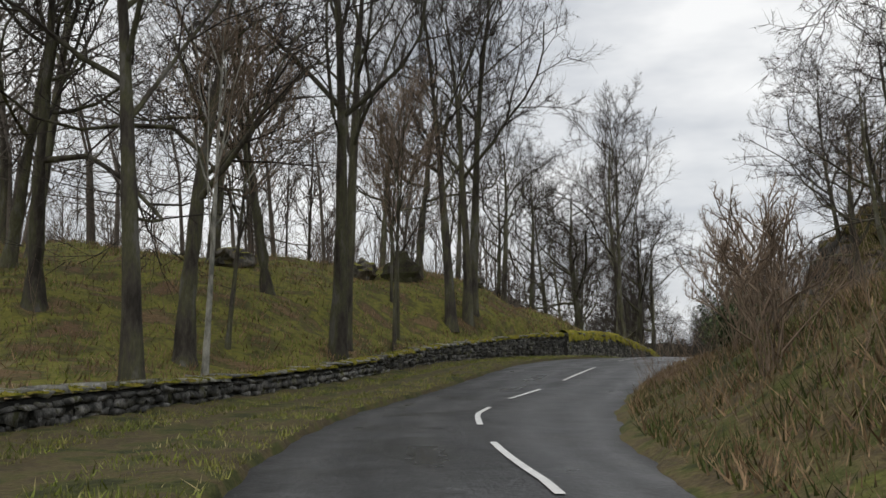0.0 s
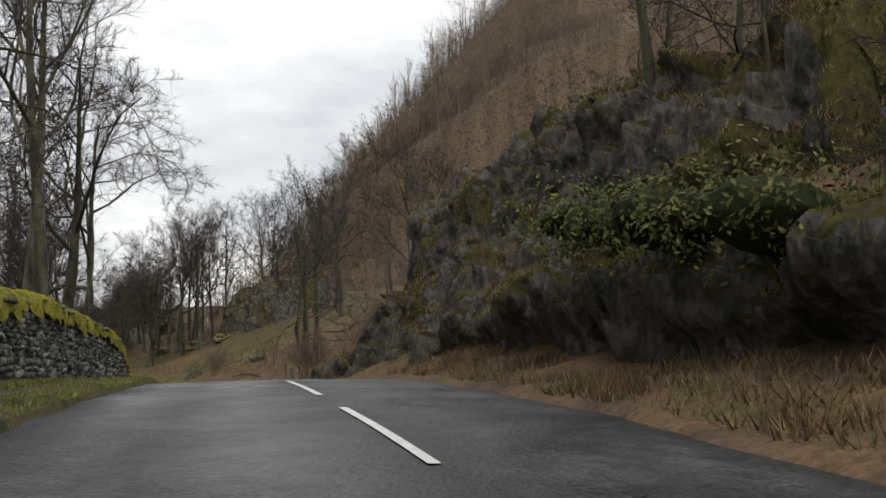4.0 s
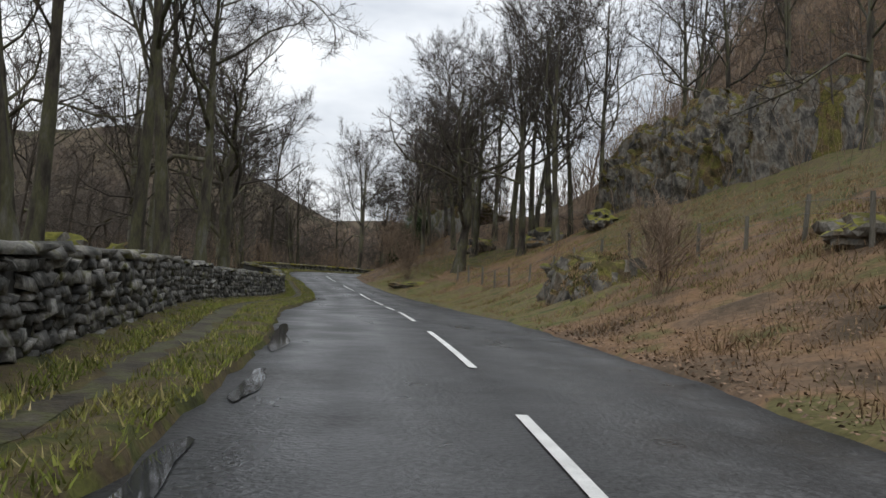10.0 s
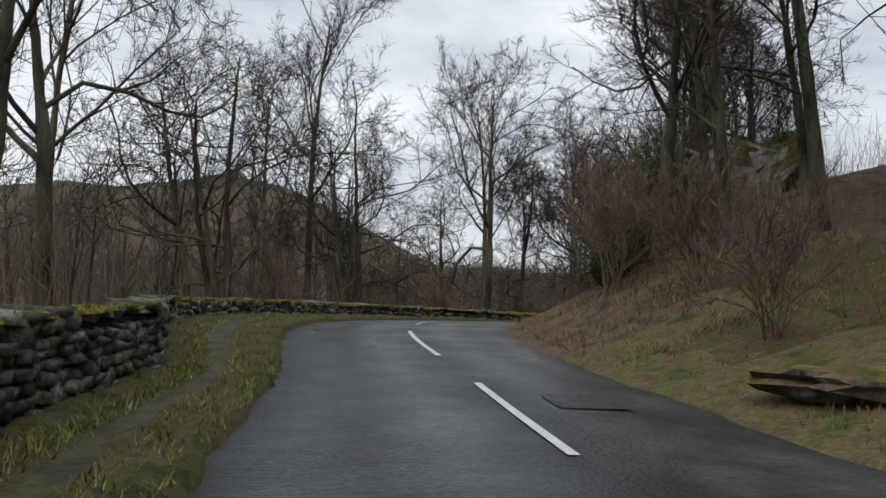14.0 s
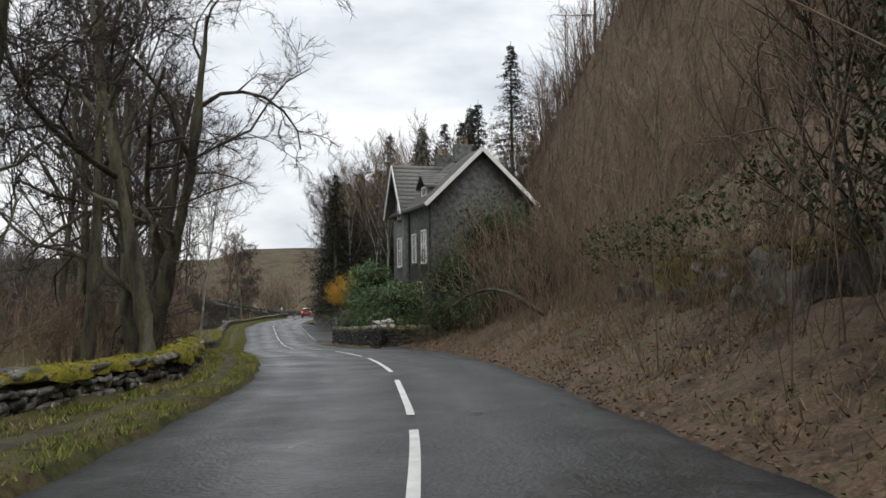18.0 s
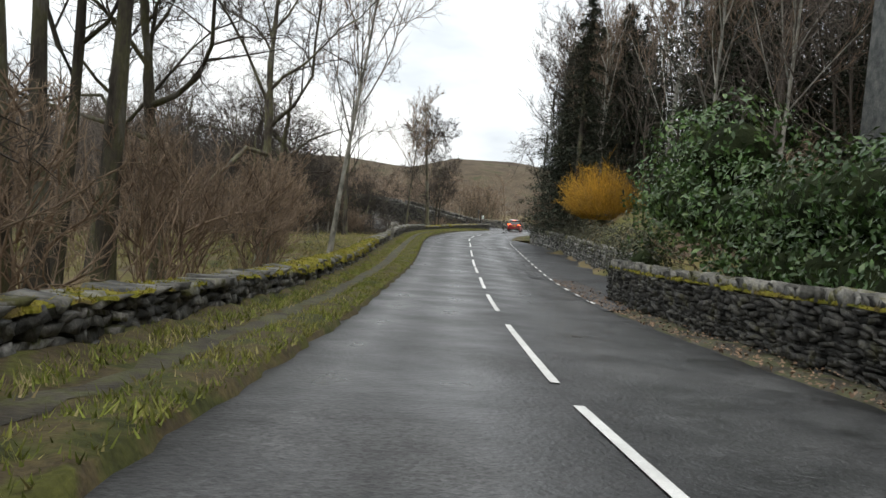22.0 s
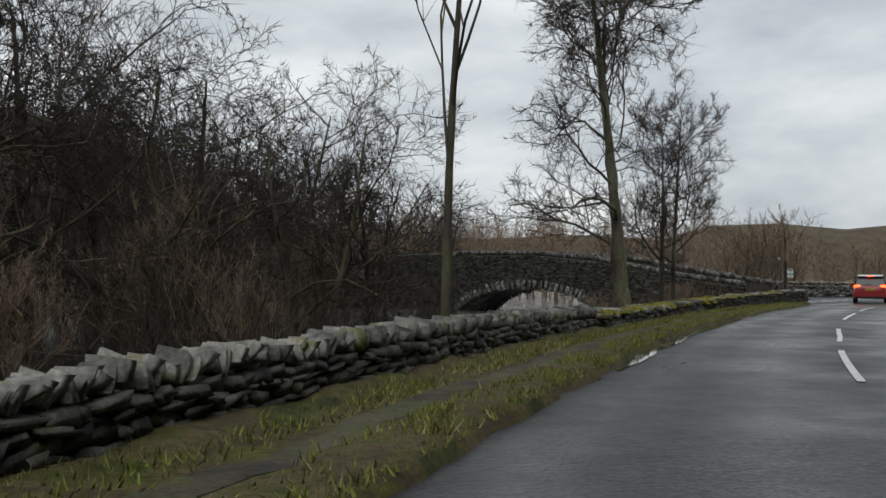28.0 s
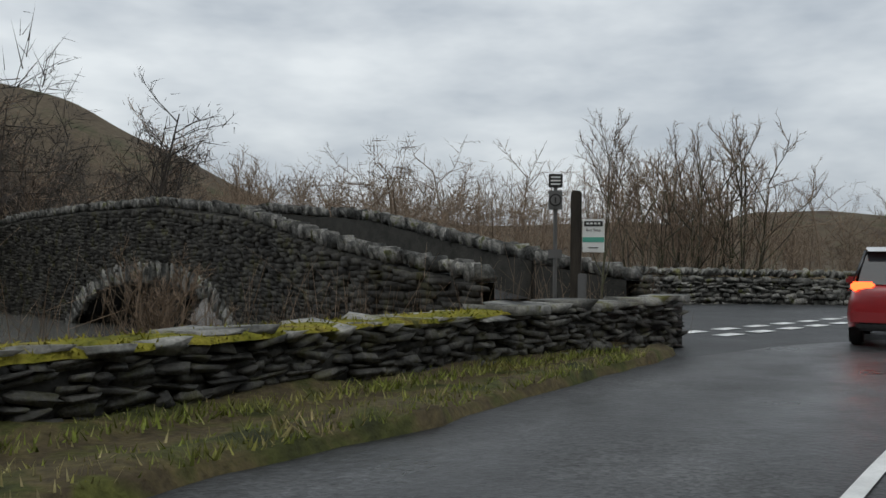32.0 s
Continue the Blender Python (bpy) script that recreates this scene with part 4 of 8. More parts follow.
def tree_meshes(seed, high, girth, kind):
    br = grow(seed, high, girth, kind)
    # stems are knobbly and flare at the root; limbs follow their own bends
    r = np.random.RandomState(seed)
    fine = np.linspace(0, 6, 25)
    knob = .12 if kind in ("great", "twisted", "field_oak", "oak") else .05
    pts, rad = [], []
    for _, p, q, _, _ in [b for b in br if b[0] == 0]:
        m = np.array([np.interp(fine, np.arange(7), p[:, k]) for k in range(3)])
        m[:, 1:-1] = (m[:, :-2] + 2 * m[:, 1:-1] + m[:, 2:]) / 4
        pts.append(m.T)
        rad.append(np.interp(fine, np.arange(7), q) * (1 + knob * r.normal(0, 1, 25)) * (1 + (.45 if p[0, 2] < 0 else 0) * np.exp(-fine * 4)))
    v, f = tubes(np.array(pts), np.array(rad), 4 if kind == "bush" else 10)
    limb = [b for b in br if b[0] == 1]
    v1, f1 = tubes(np.array([b[1] for b in limb]), np.array([b[2] for b in limb]), 4 if kind == "bush" else 6)
    if knob > .1:
        v = v + np.array([noise.noise_vector(Vector(q) * 2.3) for q in v]) * girth * .22
    wood = mesh("trunk", np.vstack([v, v1]), np.vstack([f, f1 + len(v)]), True)
    of = np.concatenate([np.full(len(v), -1), np.repeat([b[3] for b in limb], len(v1) // len(limb))])
    BRANCH_OF[wood.name] = (of, np.full(len(of), -1))
    levels = {lv: [b for b in br if b[0] == lv] for lv in (2, 3)}
    return (wood,) + tuple(crown_mesh(levels, k, w, seed) for k, w in (((8, 1), (5, 1.35), (3, 1.9)) if kind != "bush" else ((3, .7), (3, .7), (2, .9))))


TREES = {}


def tree_kind(key, seeds, high, girth, kind, bark, twig):
    TREES[key] = []
    for sd in seeds:
        w, c, c2, c3 = tree_meshes(sd, high, girth, kind)
        w.materials.append(bark)
        c.materials.append(twig)
        c2.materials.append(twig)
        c3.materials.append(twig)
        TREES[key].append((w, c, c2, c3))


tree_kind("oak", (3, 11, 27), 15, .30, "oak", M_BARK, M_TWIG)
tree_kind("field_oak", (21, 61), 13, .36, "field_oak", M_BARK, M_TWIG)
tree_kind("great", (67, 83), 13, .29, "great", M_BARK, M_TWIG)
tree_kind("alder", (71, 73), 13, .17, "alder", M_BARK, M_TWIG)
tree_kind("ash", (5, 19, 31), 19, .27, "ash", M_BARK, M_TWIG)
tree_kind("birch", (7, 23), 13, .11, "birch", M_PALE, M_BROWN_TWIG)
tree_kind("twisted", (13, 41), 13, .27, "twisted", M_BARK, M_TWIG)
tree_kind("bole", (13,), 13, .46, "twisted", M_BARK, M_TWIG)
tree_kind("pole", (17, 37), 12, .10, "birch", M_BARK, M_BROWN_TWIG)
tree_kind("bush", (29, 43, 47), 4.2, .03, "bush", M_BROWN_TWIG, M_BROWN_TWIG)
tree_kind("sallow", (53, 59), 7.5, .08, "bush", M_BARK, M_BROWN_TWIG)

TREE_LABEL = {
    "oak": "bare winter oak with a spreading dark crown", "field_oak": "broad bare oak with low crooked limbs", "ash": "tall bare tree with a straight dark trunk", "birch": "slender bare birch with pale bark",
    "alder": "slim bare waterside tree with a dark trunk", "great": "great bare old tree with a thick burred trunk", "twisted": "bare old tree with several crooked mossy stems", "bole": "massive bare old tree parting into several mossy stems", "pole": "thin bare young tree", "bush": "leafless brown bush of thin stems", "sallow": "leafless multi-stemmed willow scrub"}


def over_road(me, m, s, step):
    """For every vertex of a mesh set at m: whether it hangs low over the tarmac."""
    co = np.empty(len(me.vertices) * 3, np.float32)
    me.vertices.foreach_get("co", co)
    a = np.array(m)
    p = co.reshape(-1, 3)[::step] @ a[:3, :3].T + a[:3, 3]
    i = int(np.clip(round((s - LS[0]) / .5), 0, len(LS) - 1))
    j = np.clip(i + np.round(2 * ((p[:, :2] - LP[i, :2]) @ LT[i])).astype(int), 0, len(LS) - 1)
    for _ in range(2):
        j = np.clip(j + np.round(2 * ((p[:, :2] - LP[j, :2]) * LT[j]).sum(1)).astype(int), 0, len(LS) - 1)
    off = ((p[:, :2] - LP[j, :2]) * LN[j]).sum(1)
    return (off > edge_left(LS[j]) - 1.3) & (off < edge_right(LS[j]) + 1.0) & (p[:, 2] < LP[j, 2] + 5.6)


def pruned(me, low, limbs, boughs):
    """A copy of a mesh without the marked vertices, limbs and boughs."""
    of = BRANCH_OF[me.name]
    low = low | np.isin(of[0], limbs) | np.isin(of[1], boughs)
    if not low.any():
        return me
    loops = np.empty(len(me.loops), np.int32)
    me.loops.foreach_get("vertex_index", loops)
    size = np.empty(len(me.polygons), np.int32)
    me.polygons.foreach_get("loop_total", size)
    start = np.concatenate([[0], np.cumsum(size)[:-1]])
    co = np.empty(len(me.vertices) * 3, np.float32)
    me.vertices.foreach_get("co", co)
    keep = ~np.add.reduceat(low[loops], start).astype(bool)
    faces = [np.stack([loops[start[keep & (size == k)] + q] for q in range(k)], -1) for k in (3, 4) if (keep & (size == k)).any()]
    out = mesh(me.name, co.reshape(-1, 3), faces, me.name.startswith("trunk"))
    out.materials.append(me.materials[0])
    return out


def tree(key, s, d, size=1.0, turn=None, lean=0.0, which=None, label=""):
    g = Rng(int(abs(s * 131 + d * 977)) % 100000)
    w, c, c2, c3 = TREES[key][(which if which is not None else g.r.randint(0, 99)) % len(TREES[key])]
    c = c3 if abs(d) > 13 else c2 if abs(d) > 8.5 or size < .7 else c
    p = place(s, d)
    ob = new({"bush": "bush", "sallow": "willow_bush", "birch": "birch_tree", "oak": "oak_tree", "field_oak": "oak_tree"}.get(key, "tree"))
    first = turn if turn is not None else g.u(0, 6.28)

    def stand(a):
        return Matrix.Translation(p) @ Matrix.Rotation(a, 4, "Z") @ Matrix.Rotation(lean, 4, "Y") @ Matrix.Scale(size, 4)
    best = first
    if abs(d) < 15:
        # the road is kept clear: the turn with the fewest low branches over it, and those cut back
        if turn is None:
            best = min((first + k * .7 for k in range(9)), key=lambda a: int(over_road(w, stand(a), s, 3).sum()) * 4 + int(over_road(c, stand(a), s, 9).sum()))
        low_w, low_c = over_road(w, stand(best), s, 1), over_road(c, stand(best), s, 1)
        if low_w.any() or low_c.any():
            limbs = np.unique(BRANCH_OF[w.name][0][low_w])
            of = BRANCH_OF[c.name][1]
            inside, whole = np.unique(of[low_c], return_counts=True)
            boughs = np.array([k for k, n in zip(inside, whole) if k >= 0 and n > .12 * (of == k).sum()], int)
            limbs = limbs[limbs >= 0]
            w, c = pruned(w, low_w, limbs, []), pruned(c, low_c, limbs, boughs)
    ob.matrix_basis = stand(best)
    tagged(ob, label or TREE_LABEL[key], "bush" if key in ("bush", "sallow") else "tree", "roadside bushes" if key in ("bush", "sallow") else "roadside trees")
    for name, me in (("stem" if key in ("bush", "sallow") else "trunk", w), ("crown", c)):
        new(name, me).parent = ob
    return ob


# the wood on the mossy hill and the bank of the first bend
for s, d, size, key in ((14, -9, 1.05, "oak"), (18.6, -7.8, 1.0, "ash"), (21.8, -7.8, .9, "birch"), (23.8, -9.6, 1.0, "oak"), (26.1, -9.5, .95, "pole"), (29.8, -7.3, 1.15, "ash"), (31.0, -7.6, 1.05, "ash"), (34.5, -7.0, .9, "pole"),
                        (35.8, -7.4, .85, "pole"), (41.8, -7.4, 1.1, "ash"), (43.4, -7.2, 1.0, "ash"), (44.9, -7.6, 1.1, "ash"), (40, -9.8, .9, "pole"), (47.2, -12, .95, "oak"), (56, -10, .85, "oak"), (69.6, -8.2, 1.0, "field_oak"),
                        (62, -10, .8, "oak"), (30, -21, 1.1, "ash"), (45, -25, 1.0, "oak"), (10, -15, 1.0, "ash"), (17, -24, 1.1, "oak"), (6, -18, .95, "ash"), (60, -20, .85, "ash"), (24, -15, 1.0, "oak"), (27, -19, .95, "oak"),
                        (36, -17, 1.0, "oak"), (22, -30, 1.1, "oak"), (36, -30, 1.1, "oak"), (52, -17, .9, "oak"), (66, -14, .9, "oak"), (74, -12, .9, "oak"), (4, -11, 1.0, "oak"), (33, -12, .9, "oak"), (57, -14, .9, "ash")):
    tree(key, s, d, size)
for s, d, size, key in ((49.5, 11.4, .75, "field_oak"), (19, 12, .8, "oak"), (60, 10.8, .75, "ash"), (56, 11.4, .7, "pole"), (60, 13.4, .6, "twisted"),
                        (14, 13.5, .95, "oak"), (84, 20, .75, "oak"), (46, 12.5, .6, "pole"), (70, 17, .6, "oak"), (26, 16, .8, "oak"), (22, 10.5, .8, "oak"), (25.5, 11.2, .75, "oak"), (31, 11.5, .7, "twisted"), (17, 16, .9, "oak"), (21, 19, .9, "oak")):
    tree(key, s, d, size)
# behind the mossy wall, then the field and the crooked oaks
for s, d, size, key in ((78.7, -6.2, 1.15, "ash"), (80.6, -7.2, 1.2, "ash"), (85.5, -5.9, 1.15, "oak"), (93.2, -5.2, 1.15, "oak"), (90, -12, 1.0, "oak"), (104, -7.5, .95, "twisted"), (98, -15, 1.0, "ash"), (108, -14, 1.05, "ash"),
                        (117, -11, 1.05, "ash"), (113, -20, 1.0, "oak"), (125, -15, 1.1, "ash"), (131.9, -6.6, 1.0, "ash"), (135, -8.2, 1.05, "ash"), (138.6, -6.3, 1.05, "oak"), (148, -5.9, 1.05, "field_oak"), (128, -9.5, 1.0, "ash"), (143, -9, 1.0, "ash"),
                        (156.6, -6.3, 1.0, "oak"), (140, -14, .95, "oak"), (152, -11, .95, "oak"), (158, -12, .9, "oak"), (166.9, -7.2, .95, "oak"), (174, -9.5, 1.0, "oak"), (178, -13.5, .9, "ash"), (160, -18, 1.0, "oak"), (121, -7.5, .9, "oak")):
    tree(key, s, d, size)
for s, d, size, key in ((96, 16, .9, "oak"), (110.5, 11.6, .95, "twisted"), (116.5, 14.8, .8, "ash"), (104, 19, .8, "ash"), (124, 20, .85, "oak"), (131, 22, .9, "ash"), (137, 22, .85, "oak"), 
                        (159.9, 9.0, 1.15, "field_oak"), (163.5, 13.6, 1.05, "ash"), (166, 16.2, 1.0, "ash"), (162, 20, 1.0, "ash"), (158, 25, 1.0, "ash"), (174.8, 14.5, .9, "ash"), (174.9, 17.8, .95, "ash"), (146, 24, .9, "ash"), (150, 23, .85, "oak"), (154, 22, .9, "ash"),
                        (118, 28, .9, "oak"), (101, 27, .85, "oak"), (171, 8.4, .6, "oak"), (154.5, 14, .9, "ash"), (164.5, 11.2, .95, "oak"), (168.5, 12.2, .95, "oak"), (171.5, 11, .85, "ash"), (167.5, 18.5, 1.0, "oak"), (170, 20.5, 1.0, "ash"), (160.5, 15.5, 1.0, "oak"), (156.5, 12.4, .95, "oak")):
    tree(key, s, d, size)
# the river wood on the bend and below the wall
for s, d, size, key in ((183.5, -10.5, 1.0, "twisted"), (189, -7.6, .85, "twisted"), (193.6, -11.5, .8, "field_oak"), (186, -14, .95, "oak"), (191, -12, 1.0, "ash"), (200.5, -6.2, 1.05, "oak"), (205.5, -8.4, .95, "ash"), (210.5, -7.4, 1.0, "great"),
                        (215.6, -4.2, 1.0, "oak"), (219.5, -6.6, .95, "ash"), (228.2, -5.6, 1.3, "bole"), (233, -9, 1.0, "ash"), (236, -10.5, .95, "ash"), (196, -20, .95, "ash"), (212, -14, .85, "oak"),
                        (239.5, -9, .95, "ash"), (243.4, -7.4, 1.0, "ash"), (246, -7.9, .95, "ash"), (247, -7.0, 1.0, "ash"), (250, -9.5, .85, "ash"), (253.5, -8, .9, "oak"), (256, -11, .8, "oak"),
                        (264.2, -7.4, 1.0, "oak"), (272.2, -8.6, .75, "field_oak"), (276, -10.4, .7, "twisted"), (279, -12.5, .45, "field_oak"), (286, -18, .5, "oak")):
    tree(key, s, d, size)
tree("birch", 268.4, -5.3, 1.3, -.6, .12, 0, "leaning pale dead tree with woodpecker holes behind the wall")
# above the bank, by the house and in the plantation
for s, d, size, key in ((176, 7.6, .8, "oak"), (180, 8.2, .9, "pole"), (186, 7.4, .8, "sallow"), (188.5, 6.8, .85, "sallow"), (190.5, 6.2, .9, "sallow"), (192.5, 6.6, .95, "sallow"), (194.5, 6.4, 1.0, "sallow"), (196.5, 7.0, 1.0, "sallow"), (198.5, 7.2, .9, "sallow"), (200.5, 7.8, .8, "sallow"), (184, 9.5, .8, "oak"), (188.5, 9.0, .75, "pole"), (191, 10, .75, "oak"), (196, 9.4, .7, "oak"), (199.5, 8.6, .7, "pole"), (204, 9.0, .55, "pole"), (211.5, 9.6, .5, "pole"), (178, 9.0, .65, "ash"), (182, 12, .7, "oak"), (187.5, 7.8, .75, "ash"), (190.2, 8.0, .8, "oak"), (193, 7.9, .7, "ash"), (195.6, 8.2, .8, "oak"), (198, 8.6, .7, "ash"), (201.5, 9.4, .6, "ash"),
                        (262, 12.5, 1.1, "birch"), (267, 11.2, 1.1, "birch"), (274.4, 10.8, 1.15, "birch"), (279, 12.2, 1.15, "birch"), (291, 10.2, 1.15, "birch"), (294.5, 10.4, 1.05, "birch"), (297, 11, 1.1, "pole"), (303, 9.6, .95, "ash"), (297.5, 9.4, .9, "ash"), (300, 10.6, 1.0, "ash"), (306, 9.2, .95, "ash"), (310, 9, .95, "ash"), (314, 9.4, .85, "ash"), (308, 12, 1.0, "ash"), (312, 12.5, .95, "ash"),
                        (318.5, 6.6, .85, "oak"), (326, 11, .8, "oak")):
    tree(key, s, d, size)
# the river meadow and the junction
for s, d, size, key, which in ((318.7, -5.45, 1.0, "great", 1), (326.7, -6.9, .7, "alder", 0), (329.1, -7.2, .76, "alder", 1), (305.6, -4.85, 1.0, "pole", 0), (311, -11, .55, "sallow", 0), (313, -13, .6, "sallow", 1), (309, -14, .7, "sallow", 0), (307, -11.5, .6, "sallow", 1), (315, -17, .6, "sallow", 1), (299.5, -9, .75, "ash", 1), (309, -19, .85, "oak", 0),
                               (315, -24, .85, "oak", 2), (322, -40, 1.0, "ash", 2), (327, -44, .9, "oak", 1), (359.5, -20, 1.0, "sallow", 0), (361.5, -19, 1.1, "sallow", 1), (361, -22, 1.05, "sallow", 0), (357.5, -21, .95, "sallow", 1),
                               (319, -27, .8, "oak", 2), (312.5, -20, .85, "oak", 1), (306, -18, .8, "field_oak", 0), (303, -20, .85, "oak", 0), (300, -24, .9, "oak", 1), (290, -22, .8, "sallow", 1), (283, -20, .9, "sallow", 0), (303, -15, .8, "sallow", 1), (345, -9.0, .35, "pole", 1), (309.3, -10.4, .6, "twisted", 0), (310.8, -9.4, .5, "twisted", 1), (308.3, -12.2, .66, "twisted", 1), (312.2, -11.2, .5, "oak", 1), (305, -16, .72, "twisted", 0), (308.5, -15.5, .68, "twisted", 1), (311.5, -16, .66, "twisted", 0), (303, -13, .6, "oak", 1), (307, -22, .9, "twisted", 1), (313.5, -18.5, .7, "oak", 2)):
    tree(key, s, d, size, which=which)
# brown brush
for s, d, size in ((12, 4.6, .6), (17, 5.2, .6), (6, 5.5, .7), (79, 8.2, .7), (84, 9.5, .8), (90, 10, .9), (93.5, 7.6, .9), (81, 12, 1.0), (86, 13, 1.0), (99, 9.5, .7),
                   (97, 8.4, .8), (122, 6.9, .6), (127, 8.6, .5), (163, 6.0, .6), (167, 6.6, .7), (171, 5.8, .8), (175, 6.4, .9), (179, 6.0, .9), (183, 6.6, .8), (200, 8.4, .5), (205, 9, .5), (211, 9.6, .5),
                   (217, 9.6, .6), (222, 9.8, .7), (187, -10, .9), (198, -8.5, .9), (211, -8, .9), (223, -8, .9), (234, -8, 1.0), (238, -6.5, 1.0), (243, -7, 1.1), (247, -6, 1.0), (251, -6.5, 1.0), (258, -6.4, 1.0),
                   (262, -6.8, 1.1), (266, -7.6, 1.1), (273, -8.5, .9), (253, 8.5, .8), (259, 12, .9), (301, -8.8, .5), (306, -9, .6), (324, -8.6, .4), (335, -9.6, .4), (338, -10.6, .5), (299, 8, .9), (307, 7.6, 1.0)):
    tree("bush", s, d, size)


def wood_shape(seed, kind):
    """One bare tree of unit height for the far woods, as (verts, quads, tris)."""
    br = grow(seed, 10, .13, kind)
    trunk = [b for b in br if b[0] == 0]
    limb = [b for b in br if b[0] == 1]
    twig = [b for b in br if b[0] == 2]
    fine = [b for b in br if b[0] == 3][::3]
    twig = twig[::1 if kind != "alder" else 2]
    v0, f0 = tubes(np.array([b[1][[0, 3, 6]] for b in trunk]), np.array([b[2][[0, 3, 6]] for b in trunk]), 4)
    v1, f1 = tubes(np.array([b[1][[0, 3, 6]] for b in limb]), np.array([b[2][[0, 3, 6]] for b in limb]), 3)
    both = twig + fine
    v2, f2 = spikes(np.array([b[1][0] for b in both]), np.array([b[1][-1] for b in both]), np.array([max(b[2][0] * 1.1, .015) for b in both]))
    return np.vstack([v0, v1, v2]) / 10, np.vstack([f0, f1 + len(v0)]), f2 + len(v0) + len(v1)


WOOD = [wood_shape(sd, kind) for sd, kind in ((301, "ash"), (302, "oak"), (303, "ash"), (304, "birch"), (305, "oak"), (306, "alder"))]


def far_wood(name, rows, label, mat, seed=5):
    """Many bare trees too far off to be told apart, one mesh."""
    g = Rng(seed)
    vs, quads, tris, base = [], [], [], 0
    for x, y, h in rows:
        far = min(max((abs(float(nearest(x, y)[1][0])) - 60) / 120, 0), 1)
        z = float(ground_at(x, y)[0]) + float(fell(np.array([x]), np.array([y]))[0]) * far - .2
        v, q, t = WOOD[int(g.u(0, len(WOOD) - .01))]
        a, wide = g.u(0, 6.28), h * g.u(.85, 1.2)
        c, s = math.cos(a) * wide, math.sin(a) * wide
        vs.append(v @ np.array([[c, s, 0], [-s, c, 0], [0, 0, h]]) + np.array([x, y, z]))
        quads.append(q + base)
        tris.append(t + base)
        base += len(v)
    ob = solid(name, mesh(name, np.vstack(vs), [np.vstack(quads), np.vstack(tris)]), mat)
    return tagged(ob, label, "woodland", kind="stuff")


def scatter(n, seed, s0, s1, d0, d1, h0, h1):
    g = Rng(seed)
    out = []
    for _ in range(n):
        s, d = g.u(s0, s1), g.u(d0, d1)
        i = int(np.clip(round((s - LS[0]) / .5), 0, len(LS) - 1))
        q = LP[i, :2] + LT[i] * (s - LS[i]) + LN[i] * d
        out.append((q[0], q[1], g.u(h0, h1)))
    return out


far_wood("woodland", scatter(250, 1, 0, 150, -75, -17, 10, 16), "bare winter wood behind the mossy hill and field", M_HAZED_TWIG, 1)
far_wood("woodland", scatter(230, 2, 140, 258, -80, -17, 8, 13), "bare winter wood along the river", M_HAZED_TWIG, 2)
far_wood("woodland", scatter(110, 3, 66, 172, 20, 75, 7, 11), "bare winter wood above the bracken slope", M_HAZED_TWIG, 3)
far_wood("woodland", scatter(520, 4, 172, 320, 22, 90, 6, 10), "bare brown wood climbing the steep hillside", M_BROWN_TWIG, 4)
far_wood("woodland", scatter(60, 13, 225, 270, 30, 70, 10, 14), "tall bare trees on the hillside above the house", M_BROWN_TWIG, 13)
far_wood("woodland", scatter(200, 6, 285, 350, -110, -44, 9, 15), "bare winter wood beyond the river", M_BROWN_TWIG, 6)
far_wood("woodland", scatter(220, 9, 345, 425, -120, -40, 8, 13), "bare winter wood beyond the bridge", M_BROWN_TWIG, 9)
far_wood("woodland", scatter(150, 15, 158, 226, -58, -13, 7, 11), "bare winter wood below the bend", M_HAZED_TWIG, 15)
far_wood("woodland", scatter(150, 14, 322, 350, -74, -41, 10, 16), "dark bare trees on the far river bank", M_TWIG, 14)
far_wood("woodland", scatter(70, 7, 345, 420, 8, 60, 7, 11), "bare winter wood beside the road beyond the junction", M_HAZED_TWIG, 7)
far_wood("woodland", scatter(60, 12, 290, 318, -42, -16, 8, 13), "dark bare wood beside the river meadow", M_HAZED_TWIG, 12)
far_wood("woodland", scatter(60, 8, 372, 425, -42, -14, 4, 7), "bare brown scrub beyond the junction", M_BROWN_TWIG, 8)
far_wood("woodland", [(Rng(k).u(60, 420), Rng(k + 900).u(395, 560), Rng(k + 1800).u(9, 15)) for k in range(170)], "far bare wood across the valley", M_BROWN_TWIG, 10)
far_wood("woodland", scatter(50, 11, 258, 306, 12, 22, 9, 14), "tall bare trees of the dark plantation", M_HAZED_TWIG, 11)


# ---- dry-stone walls ----
def stone_shape(g, l, h, w):
    """Eight jittered corners of a rough stone, length along x."""
    c = np.array([[x, y, z] for x in (-.5, .5) for y in (-.5, .5) for z in (-.5, .5)], float)
    c += g.r.uniform(-.2, .2, (8, 3))
    return c * np.array([l, w, h])


STONE_FACES = np.array([[0, 1, 3, 2], [4, 6, 7, 5], [0, 4, 5, 1], [2, 3, 7, 6], [0, 2, 6, 4], [1, 5, 7, 3]])
STONES = []
for k in range(14):
    STONES.append(stone_shape(Rng(200 + k), 1, 1, 1))
STONE_MESH = []
for k in range(14):
    me = mesh("stone", STONES[k], STONE_FACES)
    me.materials.append(M_STONE)
    STONE_MESH.append(me)
STONE_MESH_DARK = []
for k in range(14):
    me = mesh("stone", STONES[k], STONE_FACES)
    me.materials.append(M_DARKSLATE)
    STONE_MESH_DARK.append(me)
COPE_MESH = []
for k in range(14):
    me = mesh("coping_stone", STONES[k], STONE_FACES)
    me.materials.append(M_COPE)
    COPE_MESH.append(me)


